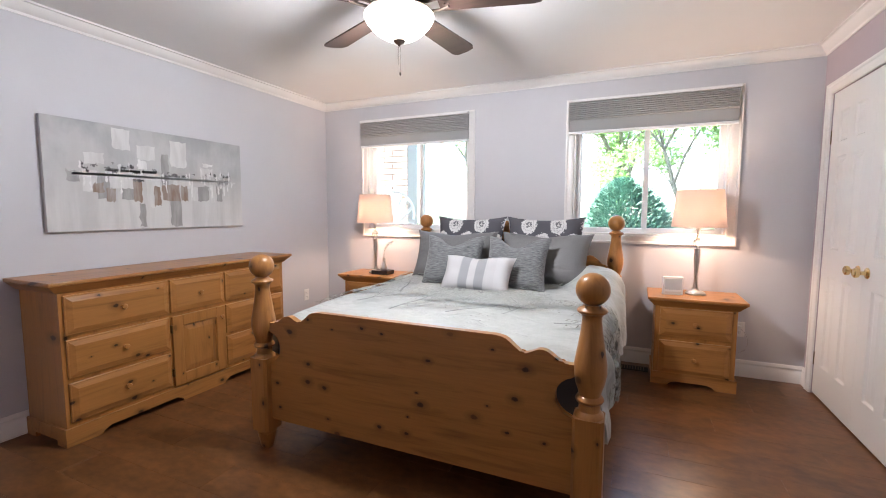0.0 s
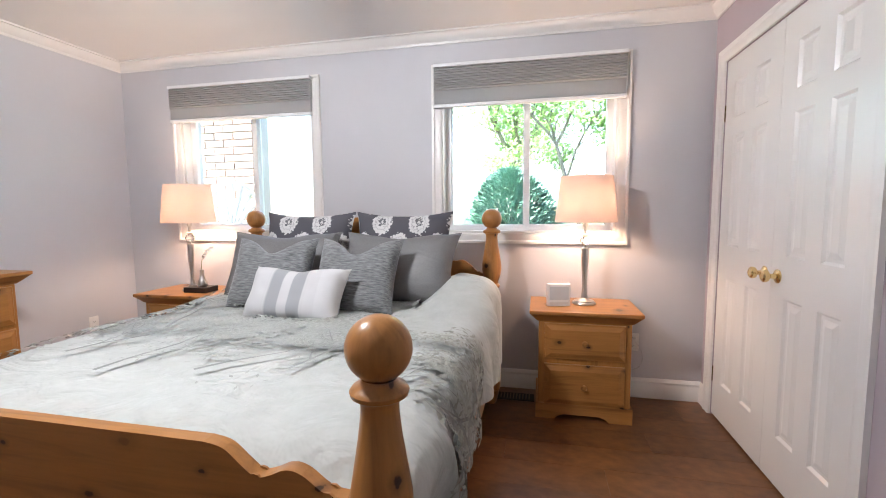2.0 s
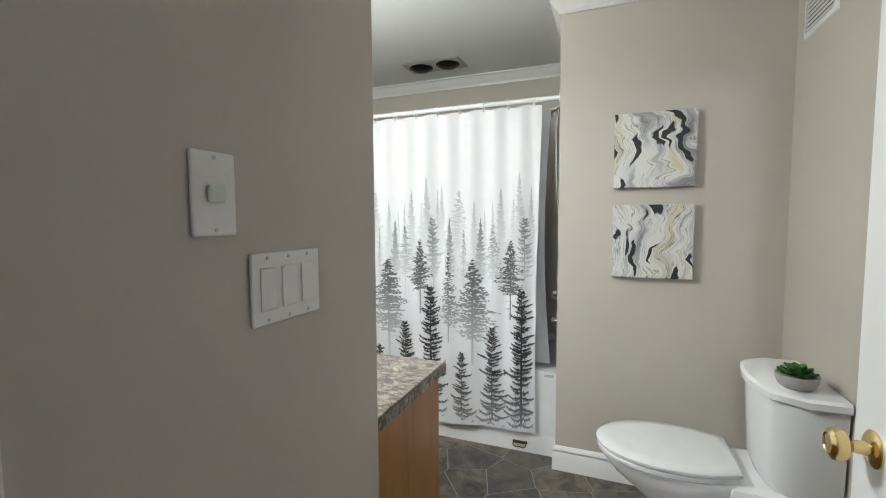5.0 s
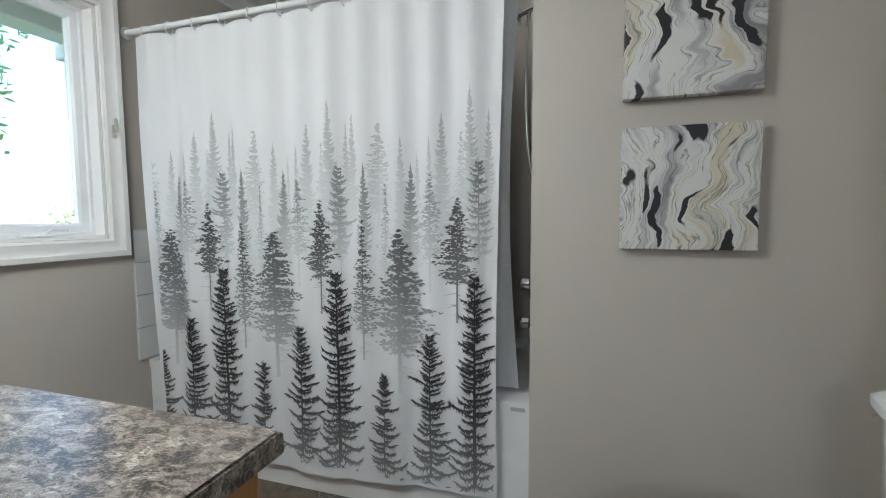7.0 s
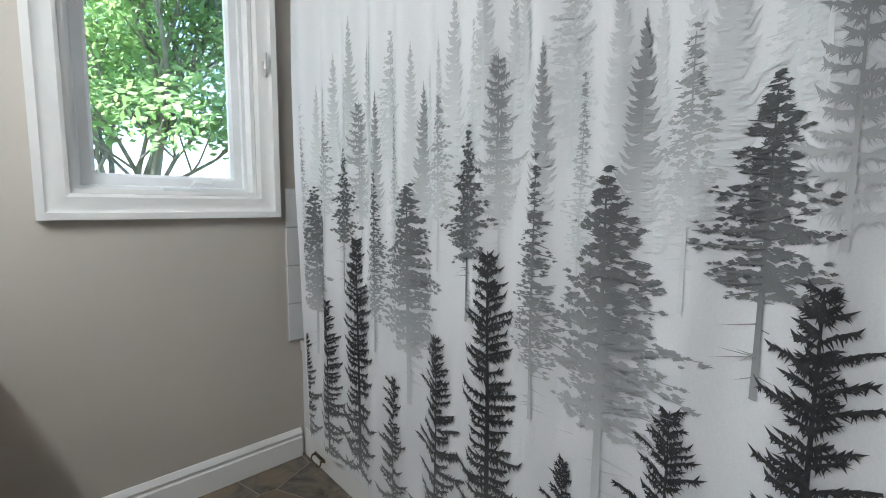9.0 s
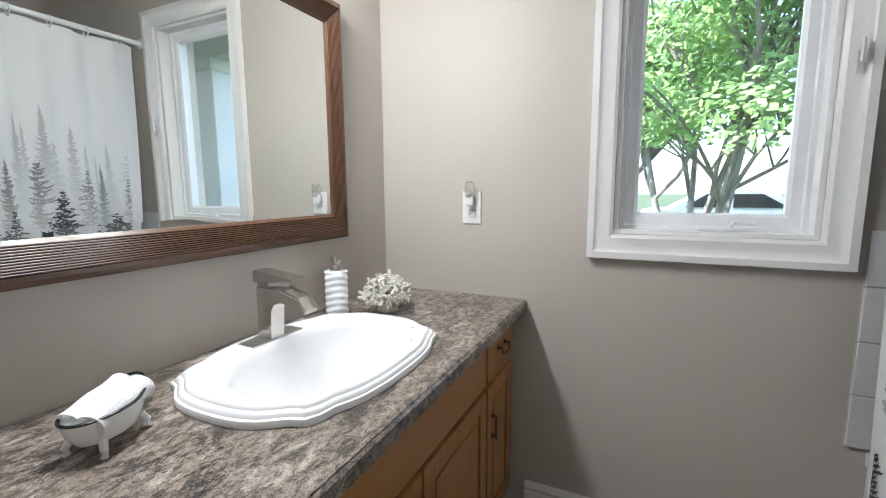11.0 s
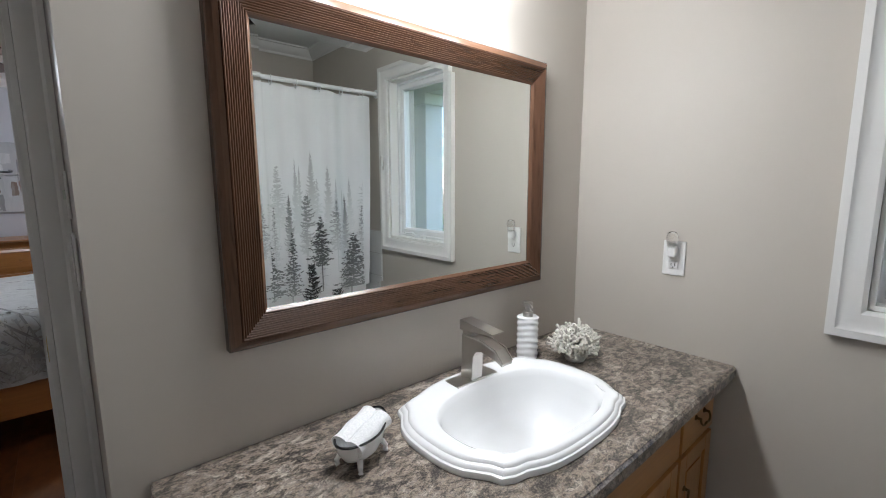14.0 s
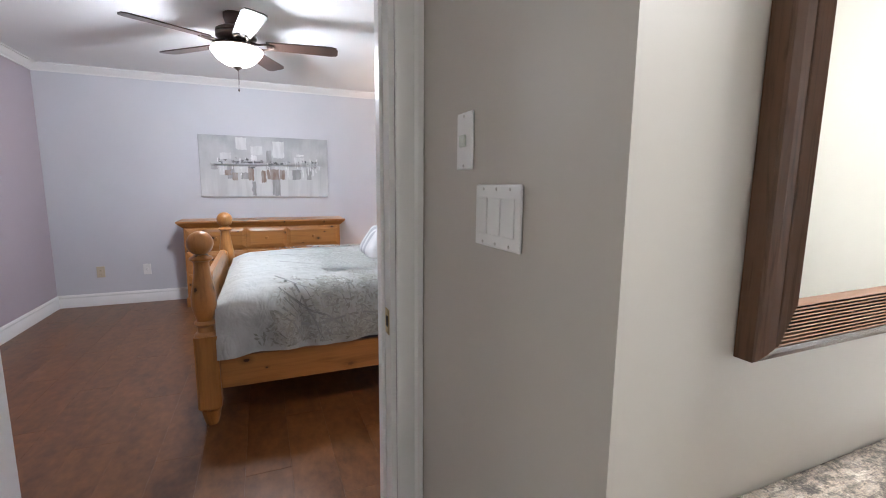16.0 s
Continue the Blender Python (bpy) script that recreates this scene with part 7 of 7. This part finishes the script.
bmesh.ops.bevel(bm, geom=[ed for f in faces[:2] for ed in f.edges], offset=0.08, segments=3, affect="EDGES")
part("body", bm, "car_paint", car, smooth=True)
for gx in ((1.12, 1.62, 2.15, 2.15), (2.22, 2.22, 2.86, 3.42)):
    bm = bmesh.new()
    prism(bm, [(gx[0], 0.98), (gx[1], 1.33), (gx[2], 1.33), (gx[3], 0.98)], "y", -0.862, -0.848)
    part("side_window", bm, "car_glass", car)
for wx in (0.82, 3.52):
    for wy in (-0.86, 0.70):
        wheel = part("tyre", shape(lathe, [(0.20, 0), (0.31, 0.005), (0.325, 0.04), (0.325, 0.12), (0.31, 0.155), (0.20, 0.16)], 24, (wx, wy, 0.325), pose(0, 0, 0, -90)), "tyre", car, smooth=True)
        part("rim", shape(lathe, [(0.20, -0.004), (0.19, 0.012), (0.06, 0.02), (0.02, 0.004)], 20, (wx, wy, 0.325), pose(0, 0, 0, -90)), "nickel", wheel, smooth=True)
# clipped cypress
rng = random.Random(31)
shrub = thing("cypress_shrub", "dense rounded blue-green cypress outside the window", "shrub", Matrix.Translation((0.18, 5.50, -0.30)))
part("trunk", shape(tube, [(0, 0, 0), (0.01, 0, 0.6), (0, 0, 1.2)], [0.05, 0.04, 0.02], 8), "bark", shrub)
v, f = [], []
for _ in range(17000):
    a, q = rng.uniform(0, 6.2832), rng.random()
    z = 0.1 + 1.80 * q
    prof = 0.52 * (1 - max(0.0, (q - 0.35) / 0.65) ** 2.4) ** 0.6 * (0.86 + 0.14 * min(1, q / 0.2))
    r = prof * rng.uniform(0.80, 1.04) + 0.03 * math.sin(3 * a + 5 * z)
    p = Vector((r * math.cos(a), r * math.sin(a), z))
    d = (Vector((math.cos(a), math.sin(a), 0.7)) + Vector((rng.gauss(0, 0.35), rng.gauss(0, 0.35), rng.gauss(0, 0.3)))).normalized()
    w = d.orthogonal().normalized() * 0.014
    k = len(v)
    v += [tuple(p - w), tuple(p + w), tuple(p + d * 0.065)]
    f.append((k, k + 1, k + 2))
data = bpy.data.meshes.new("crown")
data.from_pydata(v, [], f)
data.materials.append(M["cypress"])
crown = new("crown", data)
crown.parent = shrub
# white porch column and its roof beside the bathroom window
porch = thing("porch", "white porch roof on a square column beside the house", "porch")
part("column", boxes((3.985, 4.155, 4.695, 4.865, -0.3, 2.06, 0.006), (3.96, 4.18, 4.67, 4.89, 1.98, 2.06, 0.006), (3.96, 4.18, 4.67, 4.89, -0.3, -0.12, 0.006)), "porch_white", porch)
part("beam", boxes((3.2, 7.4, 4.70, 4.86, 2.061, 2.36, 0.004)), "porch_white", porch)
for k in range(4):
    part("soffit_board", boxes((3.2, 7.4, 4.38 + 0.122 * k, 4.495 + 0.122 * k, 2.361, 2.375, 0.003)), "porch_white", porch)
# white garden chair with a fan back
chair = thing("garden_chair", "tall white wooden garden chair with a fan-shaped back", "chair", pose(-2.345, 4.72, -0.30, 0, 0, 0))
for k in range(7):
    a = radians(-72 + 24 * k)
    bm = bmesh.new()
    tube(bm, [(0.05 * math.sin(a), 0.0, 1.38 + 0.03 * math.cos(a)), (0.26 * math.sin(a), 0.03, 1.52 + 0.26 * math.cos(a))], [0.010, 0.020], 4)
    part("slat", bm, "porch_white", chair)
part("rim", shape(tube, [(0.27 * math.sin(radians(q)), 0.03, 1.52 + 0.27 * math.cos(radians(q))) for q in range(-104, 105, 8)], 0.016, 8), "porch_white", chair)
part("back_rail", boxes((-0.27, 0.27, 0.0, 0.04, 1.36, 1.42, 0.005)), "porch_white", chair)
for cx in (-0.2, 0.2):
    part("back_post", boxes((cx - 0.02, cx + 0.02, 0.0, 0.03, 0.979, 1.36, 0.004)), "porch_white", chair)
part("seat", boxes((-0.28, 0.28, -0.22, 0.10, 0.98, 1.02, 0.01)), "porch_white", chair)
for cx in (-0.26, 0.26):
    for cy in (-0.20, 0.08):
        part("leg", boxes((cx - 0.02, cx + 0.02, cy - 0.02, cy + 0.02, 0, 0.979, 0.004)), "porch_white", chair)

# ---- pieces: brick pier, wall tiles, floor planks and stones ----


def piece(name, data, parent, at):
    ob = new(name, data)
    ob.parent = parent
    ob.location = at
    return ob


n = Nodes("brick_clay", 0.85)
n.colour(n.mix(n.ramp(n.noise((1, 1, 1), 30, 4), [(0.3, 0.2), (0.7, 0.0)]), n.ramp(n.random(), [(0.0, (0.47, 0.36, 0.31)), (0.5, (0.50, 0.39, 0.34)), (1.0, (0.53, 0.43, 0.38))]), (0.16, 0.10, 0.08)))
n.bump(n.noise((1, 1, 1), 80, 4), 0.4, 0.004)
M["brick"] = n.m
pier = thing("brick_pier", "red-brown brick wall of the house outside", "brick wall", kind="structure")
part("core", boxes((-3.40, -2.285, 5.005, 5.25, -0.3, 2.52)), plain("mortar", (0.55, 0.48, 0.43), 0.9, 0, 0.1, 60, 0.3), pier)
bm = bmesh.new()
box(bm, 0.0, 0.205, -0.012, 0.0, 0.0, 0.062, 0.003, 1)
bmesh.ops.recalc_face_normals(bm, faces=bm.faces[:])
brick = bpy.data.meshes.new("brick")
bm.to_mesh(brick)
bm.free()
brick.materials.append(M["brick"])
for row in range(22):
    for col in range(5):
        bx = -2.28 - 0.215 * (col + 1) + (0.107 if row % 2 and col else 0)
        piece("brick", brick, pier, (bx, 5.005, 0.78 + 0.072 * row))

M["wall_grout"] = plain("tile_grout", (0.55, 0.54, 0.52), 0.9)
M["tile"] = plain("wall_tile", (0.76, 0.76, 0.755), 0.12)
surround = thing("tile_surround", "white square wall tiles beside the bathtub", "tiles", kind="structure")
bm = bmesh.new()
box(bm, 0.0, 0.146, -0.006, 0.0, 0.0, 0.146, 0.0015, 1)
bmesh.ops.recalc_face_normals(bm, faces=bm.faces[:])
tile = bpy.data.meshes.new("tile")
bm.to_mesh(tile)
bm.free()
tile.materials.append(M["tile"])
part("grout", boxes((3.748, BATH_E - 0.002, NORTH - 0.003, NORTH - 0.0005, 0.487, 1.088)), "wall_grout", surround)
for row in range(4):
    for col in range(6):
        piece("tile", tile, surround, (3.750 + 0.150 * col, NORTH - 0.0032, 0.489 + 0.150 * row))
part("grout", boxes((3.822, BATH_E - 0.002, 2.3605, 2.363, 0.487, 1.088)), "wall_grout", surround)
for row in range(4):
    for col in range(5):
        piece("tile", tile, surround, (3.824 + 0.150 * col, 2.370, 0.489 + 0.150 * row))

# bedroom planks
n = Nodes("laminate_plank", 0.30)
rand = n.scatter()
blotch = n.noise((3.2, 6.0, 1), 1.0, 1, 0.4)
cloud = n.noise((15.0, 24.0, 1), 1.0, 4, 0.6)
patch = n.maths("ADD", n.maths("MULTIPLY", n.maths("SUBTRACT", blotch, 0.5), 1.8), 0.5)
mottle = n.maths("ADD", n.maths("MULTIPLY", n.maths("SUBTRACT", cloud, 0.5), 2.2), 0.5)
tone = n.mix(patch, (0.055, 0.019, 0.006), (0.205, 0.086, 0.029))
tone = n.mix(0.5, tone, n.mix(mottle, (0.040, 0.014, 0.005), (0.235, 0.099, 0.033)))
tone = n.mix(n.maths("MULTIPLY", rand, 0.12), tone, (0.165, 0.070, 0.024))
n.colour(tone)
n.b.inputs["Specular IOR Level"].default_value = 0.5
M["plank"] = n.m
floor = thing("floor", "reddish-brown mottled laminate plank floor of the bedroom", "floor", kind="structure")
part("underlay", boxes((WEST - 0.01, EAST + 0.06, -1.42, NORTH, -0.1, -0.0016)), plain("plank_joint", (0.02, 0.009, 0.005), 0.7), floor)
plank_meshes = {}


def plank(length, width):
    key = (round(length, 3), round(width, 3))
    if key not in plank_meshes:
        bm = bmesh.new()
        box(bm, 0.0003, key[0] - 0.0003, 0.0003, key[1] - 0.0003, -0.008, 0.0, 0.0008, 1)
        bmesh.ops.recalc_face_normals(bm, faces=bm.faces[:])
        data = bpy.data.meshes.new("plank")
        bm.to_mesh(data)
        bm.free()
        data.materials.append(M["plank"])
        plank_meshes[key] = data
    return plank_meshes[key]


row, y = 0, -1.40
while y < NORTH - 0.001:
    w = min(0.1935, NORTH - y)
    x = WEST - (row * 0.47) % 1.2
    while x < EAST + 0.055:
        a, b = max(x, WEST), min(x + 1.2, EAST + 0.055)
        if b - a > 0.02:
            piece("plank", plank(b - a, w), floor, (a, y, 0.0))
        x += 1.2
    y += w
    row += 1

# bathroom flagstone vinyl: uneven polygons with pale joints
n = Nodes("flagstone", 0.38)
rand = n.scatter()
cloud = n.noise((1, 1, 1), 9, 6, 0.65, 0.8)
tone = n.ramp(cloud, [(0.36, (0.030, 0.026, 0.023)), (0.47, (0.085, 0.073, 0.060)), (0.55, (0.135, 0.115, 0.092)), (0.66, (0.20, 0.155, 0.10))])
tone = n.mix(n.maths("MULTIPLY", n.ramp(rand, [(0.55, 0.0), (0.75, 1.0)]), n.ramp(cloud, [(0.35, 0.2), (0.6, 0.75)])), tone, (0.15, 0.105, 0.060))
tone = n.mix(n.maths("MULTIPLY", n.ramp(rand, [(0.1, 1.0), (0.3, 0.0)]), 0.5), tone, (0.055, 0.055, 0.058))
n.colour(tone)
n.bump(n.noise((1, 1, 1), 22, 5), 0.25, 0.004)
M["flagstone"] = n.m
floor_bath = thing("floor_bath", "grey-brown flagstone-patterned vinyl floor of the bathroom", "floor", kind="structure")
part("joint", boxes((EAST + 0.062, BATH_E, BATH_S, NORTH, -0.1, -0.0012)), plain("pale_joint", (0.27, 0.25, 0.225), 0.7), floor_bath)
rng = random.Random(8)
fx0, fx1, fy0, fy1 = EAST + 0.064, TX - 0.001, BATH_S + 0.001, NORTH - 0.001
seeds = []
for r in range(-1, 14):
    for c in range(-1, 12):
        seeds.append((fx0 + 0.235 * (c + 0.5 * (r % 2)) + rng.uniform(-0.075, 0.075), fy0 + 0.225 * r + rng.uniform(-0.07, 0.07)))


def clip(poly, nx, ny, d):
    """Keeps the part of a polygon where nx * x + ny * y <= d."""
    out = []
    for p, q in zip(poly, poly[1:] + poly[:1]):
        a, b = nx * p[0] + ny * p[1] - d, nx * q[0] + ny * q[1] - d
        if a <= 0:
            out.append(p)
        if (a < 0 < b) or (b < 0 < a):
            t = a / (a - b)
            out.append((p[0] + (q[0] - p[0]) * t, p[1] + (q[1] - p[1]) * t))
    return out


for sx, sy in seeds:
    poly = [(fx0, fy0), (fx1, fy0), (fx1, fy1), (fx0, fy1)]
    for ox, oy in seeds:
        dx, dy = ox - sx, oy - sy
        far = math.hypot(dx, dy)
        if 1e-6 < far < 0.9 and poly:
            nx, ny = dx / far, dy / far
            poly = clip(poly, nx, ny, nx * (sx + ox) / 2 + ny * (sy + oy) / 2 - 0.0028)
    if len(poly) < 3:
        continue
    cx, cy = sum(p[0] for p in poly) / len(poly), sum(p[1] for p in poly) / len(poly)
    bm = bmesh.new()
    prism(bm, [(px - cx, py - cy) for px, py in poly], "z", -0.004, 0.0)
    bmesh.ops.recalc_face_normals(bm, faces=bm.faces[:])
    data = bpy.data.meshes.new("stone")
    bm.to_mesh(data)
    bm.free()
    data.materials.append(M["flagstone"])
    piece("stone", data, floor_bath, (cx, cy, 0.0))
tagged(part("threshold", boxes((EAST + 0.040, EAST + 0.080, BATH_DOOR[0] + 0.018, BATH_DOOR[1] - 0.018, 0.0005, 0.006, 0.002)), "brass"), "thin metal threshold strip in the doorway", "threshold", kind="structure")
